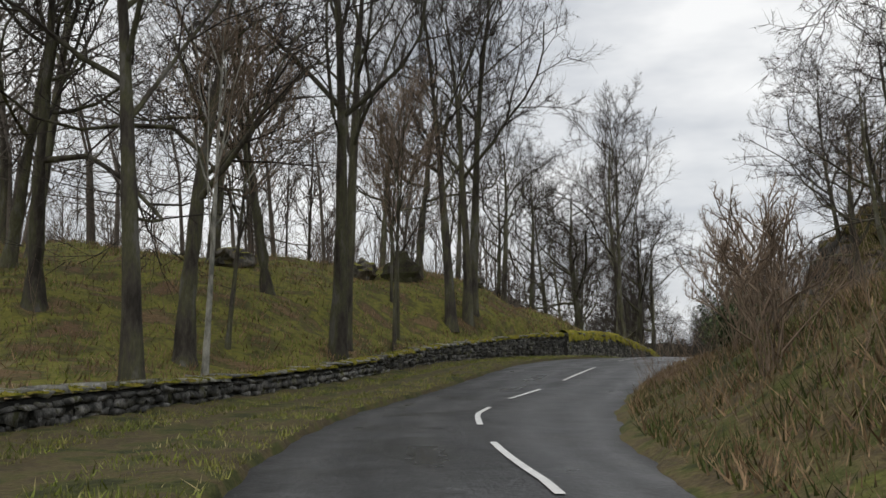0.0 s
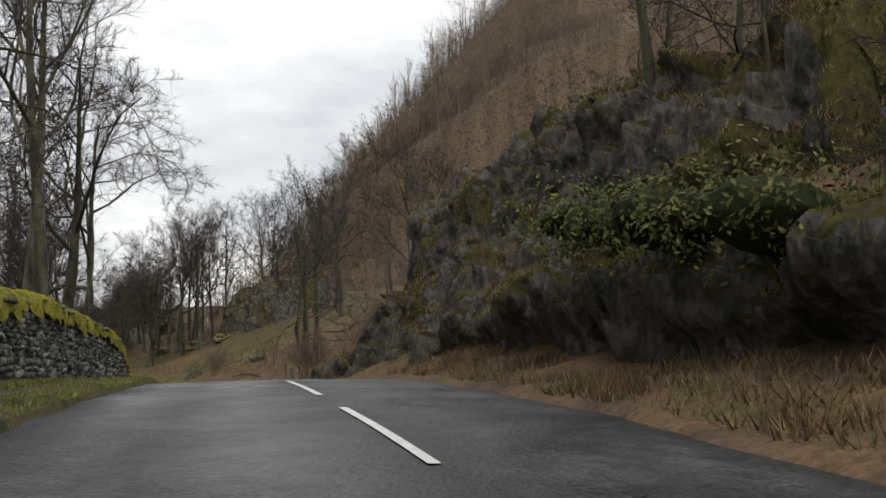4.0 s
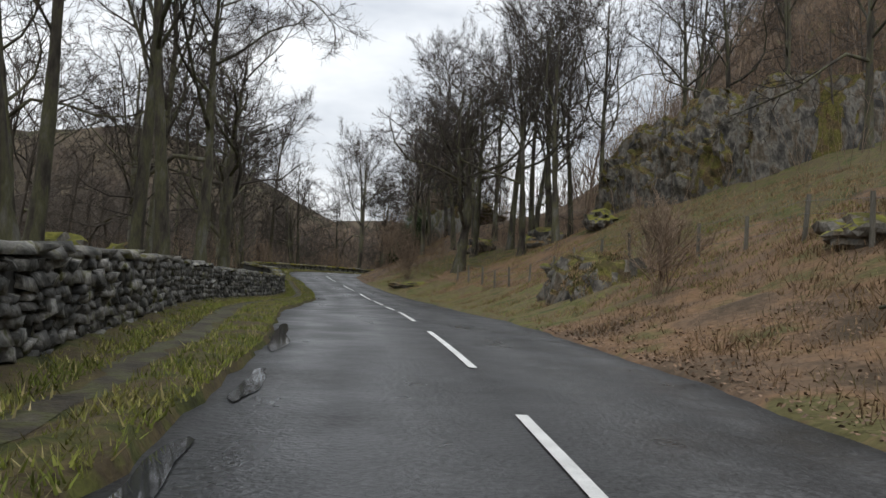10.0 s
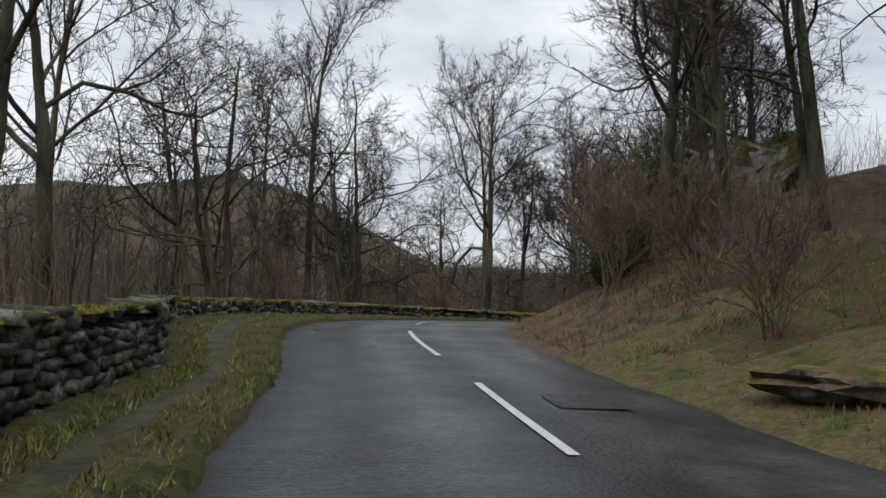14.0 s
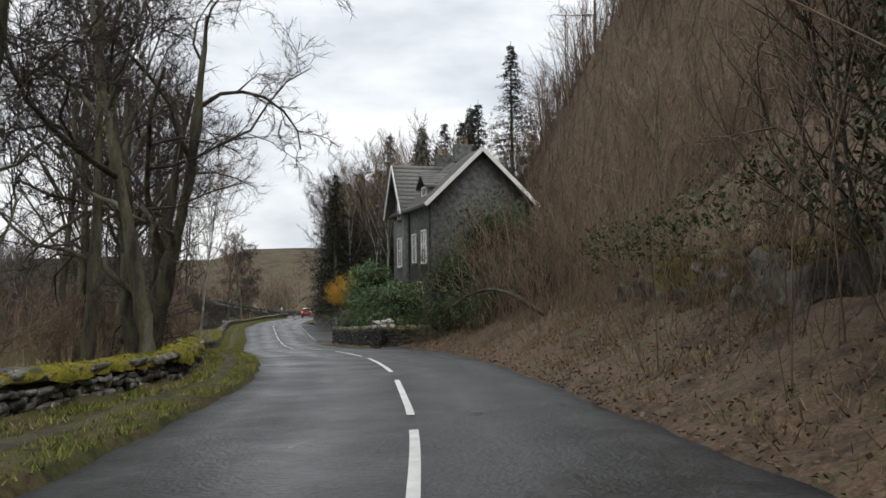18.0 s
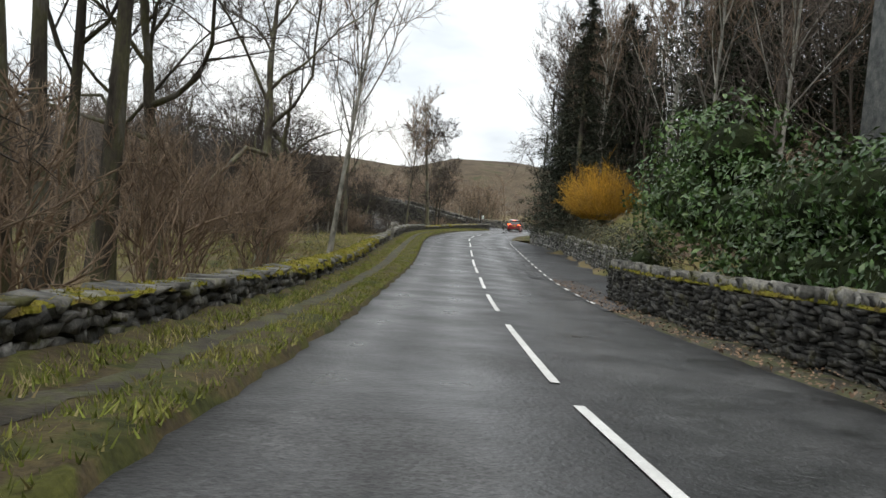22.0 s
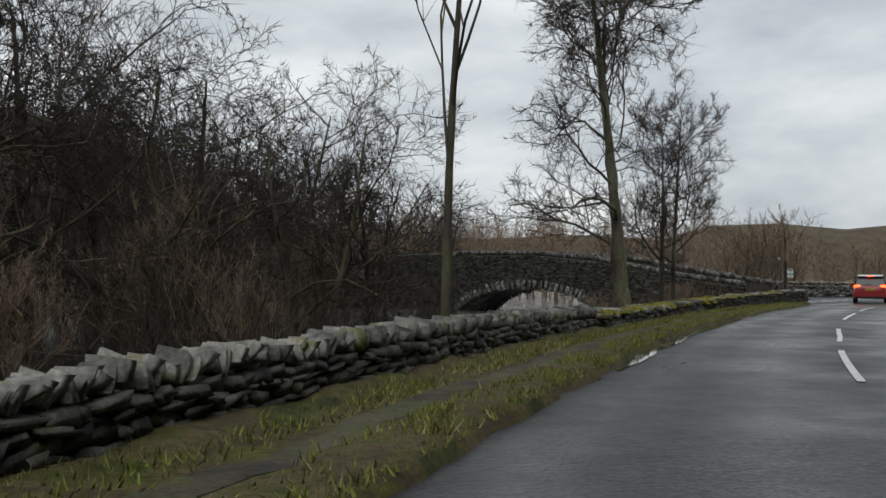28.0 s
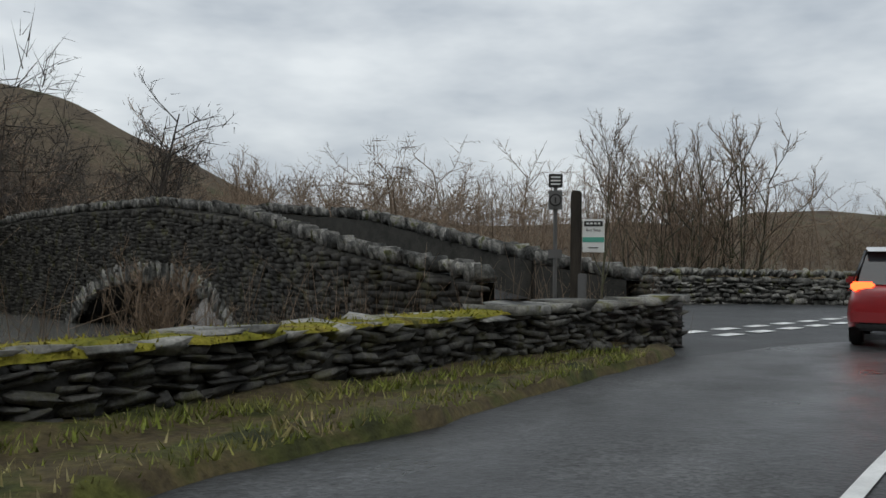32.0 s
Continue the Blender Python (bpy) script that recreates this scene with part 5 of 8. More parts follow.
def wall_run(name, at, length, high, thick, label, seed, single=(0, 0), cope="flat", moss=None, course=.10, stone_mat=M_STONE, limit=290, both=False, road_face=1):
    """A dry-stone wall along at(t) -> (x, y, base z, angle), t in metres. Stones within the stretch single are parts of their own."""
    g = Rng(seed)
    root = thing(name, at(length / 2)[:2] + (at(length / 2)[2],), 0, label, "stone wall", kind="structure")
    inv = root.matrix_basis.inverted()
    # dark core that fills the joints
    t = np.arange(0, length + .01, 1.0)
    t[-1] = length
    v = []
    for k in t:
        x, y, z, a = at(k)
        h = high(k) - .06
        for o, q in ((-1, -.35), (-1, h), (1, h), (1, -.35)):
            w = thick / 2 - .05
            v.append((x - math.sin(a) * w * o, y + math.cos(a) * w * o, z + q))
    n = len(t)
    i = np.arange(n * 4).reshape(n, 4)
    f = np.concatenate([np.stack([i[:-1, j], i[:-1, (j + 1) % 4], i[1:, (j + 1) % 4], i[1:, j]], -1) for j in range(3)])
    f = np.vstack([f, i[0][None, ::-1], i[-1][None]])
    core = solid("core", mesh("core", v, f), M_DARK_STONE, root)
    core.matrix_parent_inverse = inv
    many, count = [], 0
    cop, ccount = [], 0
    for face in (-1, 1):
        z0 = -.08
        row = 0
        top = max(high(q) for q in np.linspace(0, length, 12))
        while z0 < top - .05:
            hh = course * g.u(.7, 1.75)
            p = g.u(0, .3)
            while p < length:
                l = g.u(.10, .5) * g.u(.7, 1.1)
                c = p + l / 2
                if c < length and z0 + hh < high(c) + .02 and (face == road_face or both):
                    x, y, z, a = at(c)
                    k = int(g.u(0, 13.99))
                    w = .22 * g.u(.7, 1.2)
                    m = Matrix.Translation((x - math.sin(a) * -face * (thick / 2 - .09 + g.u(-.05, .05)), y + math.cos(a) * -face * (thick / 2 - .09 + g.u(-.05, .05)), z + z0 + hh / 2 + g.u(-.015, .015))) @ Matrix.Rotation(a + g.u(-.09, .09), 4, "Z") \
                        @ Matrix.Rotation(g.u(-.22, .22), 4, "Y") @ Matrix.Rotation(g.u(-.2, .2), 4, "X") @ Matrix.Diagonal((l * g.u(.82, 1.0), w, hh * g.u(.72, 1.08), 1))
                    if face == road_face and single[0] <= c <= single[1] and count < limit:
                        ob = new("stone", (STONE_MESH_DARK if stone_mat is M_DARKSLATE else STONE_MESH)[k])
                        ob.parent, ob.matrix_parent_inverse, ob.matrix_basis = root, inv, m
                        count += 1
                    else:
                        many.append(STONES[k] @ np.array(m.to_3x3()).T + np.array(m.translation))
                p += l
            z0 += hh
            row += 1
    p = 0.0
    while p < length:
        l = g.u(.3, .62) if cope == "flat" else g.u(.07, .14)
        c = min(p + l / 2, length)
        x, y, z, a = at(c)
        k = int(g.u(0, 13.99))
        if cope == "flat":
            m = Matrix.Translation((x, y, z + high(c) + .02 + g.u(-.04, .04))) @ Matrix.Rotation(a + g.u(-.16, .16), 4, "Z") @ Matrix.Rotation(g.u(-.09, .09), 4, "X") @ Matrix.Diagonal((l * 1.02, thick * g.u(.9, 1.25), g.u(.08, .14), 1))
        else:
            m = Matrix.Translation((x, y, z + high(c) + .09 + g.u(-.03, .04))) @ Matrix.Rotation(a + g.u(-.12, .12), 4, "Z") @ Matrix.Rotation(.45 + g.u(-.25, .2), 4, "Y") @ Matrix.Diagonal((l * g.u(.6, 1.0), thick * g.u(.65, 1.0), g.u(.12, .26), 1))
        if single[0] <= c <= single[1] and ccount < 120:
            ob = new("coping_stone", COPE_MESH[k])
            ob.parent, ob.matrix_parent_inverse, ob.matrix_basis = root, inv, m
            ccount += 1
        else:
            cop.append(STONES[k] @ np.array(m.to_3x3()).T + np.array(m.translation))
        p += l
    for nm, arr, mat in (("stonework", many, stone_mat), ("coping", cop, M_COPE)):
        if arr:
            vv = np.vstack(arr)
            ff = (STONE_FACES[None] + 8 * np.arange(len(arr))[:, None, None]).reshape(-1, 4)
            ob = tagged(solid(nm, mesh(nm, vv, ff), mat, root), kind="stuff")
            ob.matrix_parent_inverse = inv
    if moss:
        moss_cap(root, inv, at, length, high, thick, moss, g)
    return root


def moss_cap(root, inv, at, length, high, thick, cover, g):
    """Cushions of moss on the wall's top, where cover(t) is over zero."""
    n = int(length / .16)
    rows, faces = [], []
    prof = ((-.66, -.16), (-.60, .0), (-.3, .075), (.05, .10), (.35, .07), (.60, -.01), (.64, -.13))
    run = 0
    for k in range(n + 1):
        t = min(k * .16, length)
        c = cover(t)
        bump = noise.noise(Vector((t * .9, root.location.x, 3.1)))
        b2 = noise.noise(Vector((t * 3.3, root.location.y, 9.7)))
        amt = c * (1.0 + .8 * bump + .4 * b2)
        if amt <= .12:
            run = 0
            continue
        x, y, z, a = at(t)
        base = len(rows)
        for o, q in prof:
            o2 = o * thick * (.9 + .25 * b2) * (1.12 if amt > .8 else .95)
            if q < -.1:
                q -= max(0, .10 * noise.noise(Vector((t * 2.1, o * 3, root.location.x))) + .05) * (amt > .5) * (high(t) > 1.1)
            rows.append((x - math.sin(a) * o2, y + math.cos(a) * o2, z + high(t) + .05 + (q if q > 0 else q * .9) * min(amt, 2.4) + .02 * noise.noise(Vector((t * 9, o * 7, 1)))))
        if run:
            for j in range(len(prof) - 1):
                faces.append((base - len(prof) + j, base + j, base + j + 1, base - len(prof) + j + 1))
        run = 1
    if faces:
        ob = solid("moss", mesh("moss", rows, np.array(faces), True), M_MOSS, root, "bright yellow-green moss cushion")
        ob.matrix_parent_inverse = inv
        # short tufts that break the cushion's outline
        r = np.random.RandomState(int(length * 10))
        q = np.array(rows)[np.array(faces)]
        pick = r.randint(0, len(q), min(16000, len(q) * 9))
        a, b = r.uniform(0, 1, (2, len(pick), 1))
        p0 = (q[pick, 0] * (1 - a) + q[pick, 1] * a) * (1 - b) + (q[pick, 3] * (1 - a) + q[pick, 2] * a) * b
        th, h = r.uniform(0, 6.28, len(pick)), r.uniform(.02, .075, len(pick))
        w = np.column_stack([np.cos(th), np.sin(th), np.zeros(len(pick))]) * .012
        tip = p0 + np.column_stack([r.normal(0, .6, (len(pick), 2)) * h[:, None], h * r.uniform(-.4, 1, len(pick))])
        ob = tagged(solid("moss_tuft", mesh("moss_tuft", np.stack([p0 - w, p0 + w, tip], 1).reshape(-1, 3), np.arange(3 * len(pick)).reshape(-1, 3)), M_MOSS, root), kind="stuff")
        ob.matrix_parent_inverse = inv


M_DARK_STONE = material("wall_core", [(.018, .018, .016), (.035, .034, .03)], 3, .9, .5, 20, .2)


def roadside(s0, base=.1):
    def at(t):
        s = s0 + t
        i = int(np.clip(round((s - LS[0]) / .5), 0, len(LS) - 1))
        q = LP[i, :2] + LT[i] * (s - LS[i]) + LN[i] * float(wall_off(s))
        a = turn_at(s) - math.atan((float(wall_off(s + .5)) - float(wall_off(s - .5))))
        return (float(q[0]), float(q[1]), float(LP[i, 2]) + base, a)
    return at


def along_wall(name, s0, s1, label, seed, single, cope="flat", moss=None, thick=.5, course=.10, limit=290, dark=False):
    at = roadside(s0)
    return wall_run(name, at, s1 - s0, lambda t: float(wall_high(s0 + t)) - .1, thick, label, seed, (single[0] - s0, single[1] - s0), cope, (lambda t: moss(s0 + t)) if moss else None, course, limit=limit, stone_mat=M_DARKSLATE if dark else M_STONE)


along_wall("field_wall", -37, 52, "low tumbled dry-stone wall below a mossy hill", 1, (24, 30), moss=tab(-40, 0, 20, .3, 40, .6, 52, .8), course=.115)
along_wall("mossy_wall", 52.5, 95.2, "dark dry-stone wall capped with thick bright moss", 2, (76, 80), moss=tab(54, 2.2, 86, 2.2, 91, 1.1, 95, .2), thick=.6, course=.115)
along_wall("field_wall", 95.0, 107.1, "dry-stone wall with flat pale coping", 3, (97, 103), course=.11)
along_wall("field_wall", 107.0, 165.3, "dry-stone wall with flat pale coping beside a wood", 4, (126, 131), moss=tab(107, 0, 135, 0, 150, .3, 165, .2), course=.11)
along_wall("field_wall", 165.2, 206.3, "low dry-stone wall with mossy flat coping on a bend", 5, (186, 196), moss=tab(165, .3, 180, .4, 198, .5, 206, 1.0))
along_wall("field_wall", 206.2, 256.2, "low dry-stone wall capped with yellow moss above the river wood", 6, (214, 226), moss=tab(206, 1.2, 233, 1.1, 236, .2, 242, .1, 250, .9, 256, 1.1))
along_wall("field_wall", 256.0, 285.0, "low mossy dry-stone wall ending at a field gate", 7, (262, 270), moss=tab(256, 1.2, 272, 1.1, 276, .4, 281, .1))
along_wall("field_wall", 288.8, 313.2, "dry-stone wall with upright leaning coping slates", 8, (294, 301), cope="slant", thick=.45, course=.075, dark=True)
along_wall("field_wall", 313.0, 344, "low dry-stone wall capped with moss and pale flat slabs, ending at the junction", 9, (326, 338), moss=tab(313, .4, 318, .6, 321, .7, 329, .7, 333, .4, 336, .25, 340, .15, 344, .05), thick=.6, course=.06, dark=True)


def straight(points, base=0.0):
    p = np.array(points, float)
    L = np.concatenate([[0], np.cumsum(np.hypot(*np.diff(p[:, :2], axis=0).T))])

    def at(t):
        q = [float(np.interp(t, L, p[:, i])) for i in range(3)]
        k = int(np.clip(np.searchsorted(L, t) - 1, 0, len(p) - 2))
        e = p[k + 1] - p[k]
        return (q[0], q[1], q[2] + base, math.atan2(e[1], e[0]))
    return at, float(L[-1])


def free_wall(name, points, high, label, seed, cope="flat", moss=None, thick=.45, course=.10, single=(0, 0), road_face=1, stone_mat=M_STONE):
    at, n = straight(points)
    return wall_run(name, at, n, (lambda t: high) if not callable(high) else high, thick, label, seed, single, cope, moss, course, stone_mat, road_face=road_face)


def near_points(s0, s1, off, n, base=0.0):
    out = []
    for s in np.linspace(s0, s1, n):
        p = place(s, float(off(s)) if callable(off) else off)
        i = int(np.clip(round((s - LS[0]) / .5), 0, len(LS) - 1))
        out.append((p.x, p.y, LP[i, 2] + base))
    return out


free_wall("garden_wall", near_points(235.4, 237.2, lambda s: np.interp(s, [235.4, 237.2], [7.4, 10.0]), 2)[::-1] + near_points(234.9, 254.5, lambda s: edge_right(s) + .9, 8), 1.0, "coursed slate garden wall with rough upright coping", 11, "slant", lambda t: .35, .5, .055, (4, 9), -1, M_DARKSLATE)
free_wall("lay_by_wall", near_points(257, 303, lambda s: edge_right(s) + np.interp(s, [250, 256, 268, 275, 286, 296, 306], [1.2, 2.4, 3.3, 3.2, 3.2, 2.6, 1.4]), 16), 1.15, "rough stone wall overgrown with ivy behind the lay-by", 12, "slant", None, .5, .12, (14, 24), -1)
free_wall("junction_wall", [(141.6, 315.5, -6.3), (144.0, 319.0, -6.4), (148.5, 320.2, -6.45), (154, 319.0, -6.5), (160, 316.6, -6.5), (168, 317.2, -6.5), (180, 322.5, -6.55), (200, 333.5, -6.6)], .95, "long dark dry-stone wall beyond the junction", 13, "slant", None, .5, .11, (4, 12))


# ---- rock ----
def crag(name, s0, s1, off, prof, label, seed, blocks=.35, moss=0, ends=2.5, rock=None, cover=None, grain=(.95, .55)):
    """A rock face along the road. off(s): offset of its foot; prof: (out, up) pairs from foot to top."""
    p = np.array(prof, float)
    L = np.concatenate([[0], np.cumsum(np.hypot(*np.diff(p, axis=0).T))])
    ss, ws = np.arange(s0, s1 + .01, .17), np.arange(0, L[-1] + .01, .19)
    root = thing(name, place((s0 + s1) / 2, float(off((s0 + s1) / 2)), -.2), 0, label, "rock")
    inv = root.matrix_basis.inverted()
    v = []
    for s in ss:
        i = int(np.clip(round((s - LS[0]) / .5), 0, len(LS) - 1))
        c = LP[i, :2] + LT[i] * (s - LS[i])
        fade = min(1, (s - s0) / ends + .15, (s1 - s) / ends + .15)
        for w in ws:
            o, h = float(np.interp(w, L, p[:, 0])), float(np.interp(w, L, p[:, 1]))
            q = Vector((s * .55 + seed, w * .5, 0))
            k1 = noise.cell(Vector((s * grain[0] + .35 * noise.noise(q), w * grain[1] + .3 * noise.noise(q + Vector((5, 1, 2))), seed))) - .5
            k2 = noise.cell(Vector((s * 2.7 * grain[0] + .2 * noise.noise(q * 3), w * 2.7 * grain[1] + .2 * noise.noise(q * 2), seed + 9))) - .5
            f = noise.fractal(Vector((s * .35, w * .3, seed * 3)), .9, 2.1, 5)
            d = blocks * (1.25 * k1 + .8 * k2) + .4 * f
            n = c + LN[i] * (float(off(s)) + o * (.7 + .3 * fade) - d * .75)
            v.append((n[0], n[1], LP[i, 2] + h * fade * (1 + .12 * f) + .25 * d * (h > .3) - .15))
    m = len(ws)
    k = np.arange(len(v)).reshape(len(ss), m)
    f = np.stack([k[:-1, :-1], k[1:, :-1], k[1:, 1:], k[:-1, 1:]], -1).reshape(-1, 4)
    me = mesh("rock_face", v, f[:, ::-1])
    for x in (rock or M_ROCK, M_LEDGE):
        me.materials.append(x)
    nz = np.empty(len(f) * 3, np.float32)
    me.polygons.foreach_get("normal", nz)
    up = nz.reshape(-1, 3)[:, 2]
    rnd = np.random.RandomState(seed).uniform(-.18, .18, len(f))
    green = up + rnd > .66 - moss
    if cover:
        fi, fj = np.meshgrid(ss[:-1], ws[:-1], indexing="ij")
        patchy = np.array([noise.noise(Vector((a * .33, b * .5, seed))) + .5 * noise.noise(Vector((a * 1.1, b * 1.3, seed))) for a, b in zip(fi.ravel(), fj.ravel())])
        green |= patchy + .35 * (up - .35) + rnd * .4 > .32 - cover(fi.ravel())
    me.polygons.foreach_set("material_index", green.astype(np.int32))
    ob = new("rock_face", me)
    ob.parent, ob.matrix_parent_inverse = root, inv
    # grass, heather and fern rooted on the ledges
    g = np.random.RandomState(seed + 50)
    vv = np.array(v)[f]
    ledge = np.nonzero(green | (up > .5 - moss))[0]
    for nm, mat, count, high, wide in (("ledge_grass", M_DRY, 12, .15, .009), ("ledge_moss", M_LEDGE, 18, .10, .02), ("ledge_fern", M_FERN, 14, .17, .012)):
        keep = ledge[np.array([noise.noise(Vector(c) * .55 + Vector((len(nm) * 3, 0, 0))) for c in vv[ledge].mean(1)]) > -.02]
        if not len(keep):
            continue
        pick = np.repeat(keep, count // 2)
        a, b = g.uniform(0, 1, (2, len(pick), 1))
        q = vv[pick]
        p0 = (q[:, 0] * (1 - a) + q[:, 1] * a) * (1 - b) + (q[:, 3] * (1 - a) + q[:, 2] * a) * b
        th, h = g.uniform(0, 6.28, len(pick)), high * g.uniform(.4, 1.2, len(pick))
        w = np.column_stack([np.cos(th), np.sin(th), np.zeros(len(pick))]) * (wide * g.uniform(.6, 1.4, len(pick)))[:, None]
        tip = p0 + np.column_stack([g.normal(0, .5, (len(pick), 2)) * h[:, None], h])
        me = mesh(nm, np.stack([p0 - w, p0 + w, tip], 1).reshape(-1, 3), np.arange(3 * len(pick)).reshape(-1, 3))
        ob = tagged(solid(nm, me, mat, root), kind="stuff")
        ob.matrix_parent_inverse = inv
    return root


def boulder(s, d, size, label="mossy boulder lying in the grass", mat=None, h=0.0):
    g = Rng(int(s * 37 + d * 11) % 9999)
    bm = bmesh.new()
    bmesh.ops.create_icosphere(bm, subdivisions=3, radius=1)
    for v in bm.verts:
        k = noise.fractal(v.co * 1.3 + Vector((s, d, 0)), .9, 2.1, 4) + .5 * (noise.cell(v.co * 1.9 + Vector((d, s, 1))) - .5)
        v.co = Vector((v.co.x * size[0], v.co.y * size[1], v.co.z * size[2])) * (1 + .35 * k)
    me = bpy.data.meshes.new("boulder")
    bm.to_mesh(me)
    bm.free()
    for x in (mat or M_ROCK, M_MOSSY):
        me.materials.append(x)
    for p in me.polygons:
        p.material_index = 1 if p.normal.z > .62 + g.u(-.15, .15) and mat is None else 0
    ob = new("boulder", me)
    ob.matrix_basis = Matrix.Translation(place(s, d, size[2] * .35 + h)) @ Matrix.Rotation(g.u(0, 6.28), 4, "Z")
    return tagged(ob, label, "rock", "boulders")


crag("crag", 53, 79, lambda s: edge_right(s) + np.interp(s, [53, 58, 66, 79], [4.6, 3.4, 1.3, 1.4]), ((0, -.2), (.25, 1.4), (.7, 2.6), (1.2, 3.7), (2.0, 4.2), (2.5, 5.4), (2.9, 7.0), (3.8, 8.2), (6.5, 9.0), (10, 9.2)),
     "tall dark crag with mossy ledges beside the road", 3, .42, .12, cover=tab(53, .55, 58, .45, 63, .15, 68, .0, 74, .1))
crag("crag", 43, 56, lambda s: np.interp(s, [43, 50, 56], [13.0, 12.0, 9.5]), ((0, 2.0), (.3, 3.6), (.8, 4.8), (1.8, 5.6), (3, 6.6), (5, 7.6), (9, 8)), "mossy rock knoll above a bank", 7, .4, .3, cover=tab(43, .35, 56, .45))
crag("low_crag", 77, 90, lambda s: edge_right(s) + np.interp(s, [73, 80, 90], [1.0, 1.1, 1.9]), ((0, -.2), (.15, .7), (.4, 1.3), (.7, 1.75), (1.5, 1.9), (3, 1.6)), "low broken rock wall with moss on top", 11, .3, .1, cover=tab(73, .1, 90, .15))
crag("low_crag", 45, 66, lambda s: edge_right(s) + np.interp(s, [45, 53, 60, 66], [2.4, 2.0, 2.0, 1.6]), ((.5, -.2), (.4, .5), (.3, 1.0), (-.1, 1.5), (-.25, 2.0), (.2, 2.5), (1.2, 2.9), (3, 3.4)), "dark overhung rock step under heather", 13, .3, .1, cover=tab(45, .0, 58, .05, 66, .2))
crag("crag", 139, 158.5, lambda s: np.interp(s, [139, 146, 158], [18.6, 17.4, 17.2]), ((0, 5.6), (.15, 7.6), (.35, 9.2), (.6, 10.8), (1.4, 11.6), (4, 12.2), (8, 12.6)), "square-cut crag on a wooded slope", 17, .42, .2, cover=tab(131, 0, 147, .1), grain=(1.1, .35))
crag("low_crag", 126.5, 132.5, lambda s: edge_right(s) + np.interp(s, [126, 129, 133], [1.9, 1.7, 2.1]), ((0, -.2), (.12, .8), (.3, 1.6), (.8, 2.2), (2.2, 2.4)), "small mossy rock step in the bank", 19, .25, .1, 1.2)
crag("crag", 183, 197, lambda s: edge_right(s) + np.interp(s, [183, 188, 193, 197], [2.4, 1.7, 1.3, 2.4]), ((0, -.2), (.2, 1.5), (.45, 3.0), (.8, 4.4), (1.2, 5.6), (2.0, 6.4), (4, 6.8), (7, 7.0)), "tall pale rock face hung with ivy", 23, .42, 0, rock=M_PALEROCK, cover=tab(183, .05, 197, .0), grain=(1.5, .32))
crag("low_crag", 199, 212, lambda s: edge_right(s) + np.interp(s, [199, 205, 212], [2.7, 2.4, 3.0]), ((0, .3), (.2, 1.2), (.5, 2.0), (.9, 2.5), (2.4, 2.7), (4, 2.6)), "dark rock step hung with ivy above leaf litter", 29, .35, .05, cover=tab(199, .15, 212, .2))
for s, d, z in ((44, -14, (1.1, .9, .8)), (52, -10.5, (1.0, .7, .5)), (36, -16, (1.4, .9, .6)), (123, -11, (1.6, 1.1, .8)), (129, -9.2, (1.2, .9, .7)), (136, -8.8, (1.0, .9, .6)), (141, -9.5, (1.4, 1.0, .7)), (146, -6.6, (1.0, .8, .5)),
                (159, 5.6, (1.6, .6, .25)), (150, 15, (1.6, 1.1, .7)), (160, 15, (1.8, 1.2, .8)), (166, 12, (1.5, 1.1, .8)), (119, 10, (.9, .6, .4)), (141, 9.6, (.8, .5, .35)), (93, 5.6, (.7, .5, .35))):
    boulder(s, d, z)
boulder(45.5, -12.2, (1.3, .5, 1.2), "upturned root plate of a fallen tree", M_TRACK)


# ---- fences and gate ----
def post_and_wire(s0, s1, off, gap, high, label):
    root = thing("wire_fence", place((s0 + s1) / 2, float(off((s0 + s1) / 2))), 0, label, "fence")
    inv = root.matrix_basis.inverted()
    tops, s, k = [], s0, 0
    while s <= s1:
        g = Rng(int(s * 10))
        p = place(s, float(off(s)) + g.u(-.12, .12))
        bm = bmesh.new()
        rod(bm, (0, 0, -.4), (g.u(-.08, .08), g.u(-.08, .08), high * g.u(.9, 1.1)), .065, .055, 7)
        ob = part("post", bm, M_POST, root)
        ob.matrix_parent_inverse, ob.matrix_basis = inv, Matrix.Translation(p)
        tops.append(p)
        s += gap * g.u(.9, 1.1)
    for h in (.35, .65, .95):
        pts = np.array([[(*a.xy, a.z + h * high), (*((a + b) / 2).xy, (a.z + b.z) / 2 + h * high - .02), (*b.xy, b.z + h * high)] for a, b in zip(tops, tops[1:])])
        v, f = tubes(pts, np.full(pts.shape[:2], .006), 3)
        ob = tagged(solid("wire", mesh("wire", v, f), M_ALLOY_DULL, root), kind="stuff")
        ob.matrix_parent_inverse = inv


M_ALLOY_DULL = plain("galvanised_wire", (.16, .16, .16), .6, .6)
post_and_wire(27, 57, lambda s: np.interp(s, [27, 40, 57], [7.2, 9.0, 8.6]), 2.3, 1.15, "weathered post-and-wire fence along the bank top")
post_and_wire(98, 157, lambda s: np.interp(s, [98, 112, 130, 157], [8.2, 10.2, 9.6, 8.0]), 2.6, 1.0, "leaning post-and-wire fence on the bracken slope")
post_and_wire(266, 300, lambda s: np.interp(s, [266, 280, 300], [13.4, 12.6, 11]), 2.6, 1.0, "post-and-wire fence behind the lay-by wall")
post_and_wire(293, 318, lambda s: -10.5 + .02 * (s - 300), 3.2, 1.0, "old post-and-wire fence in the meadow")


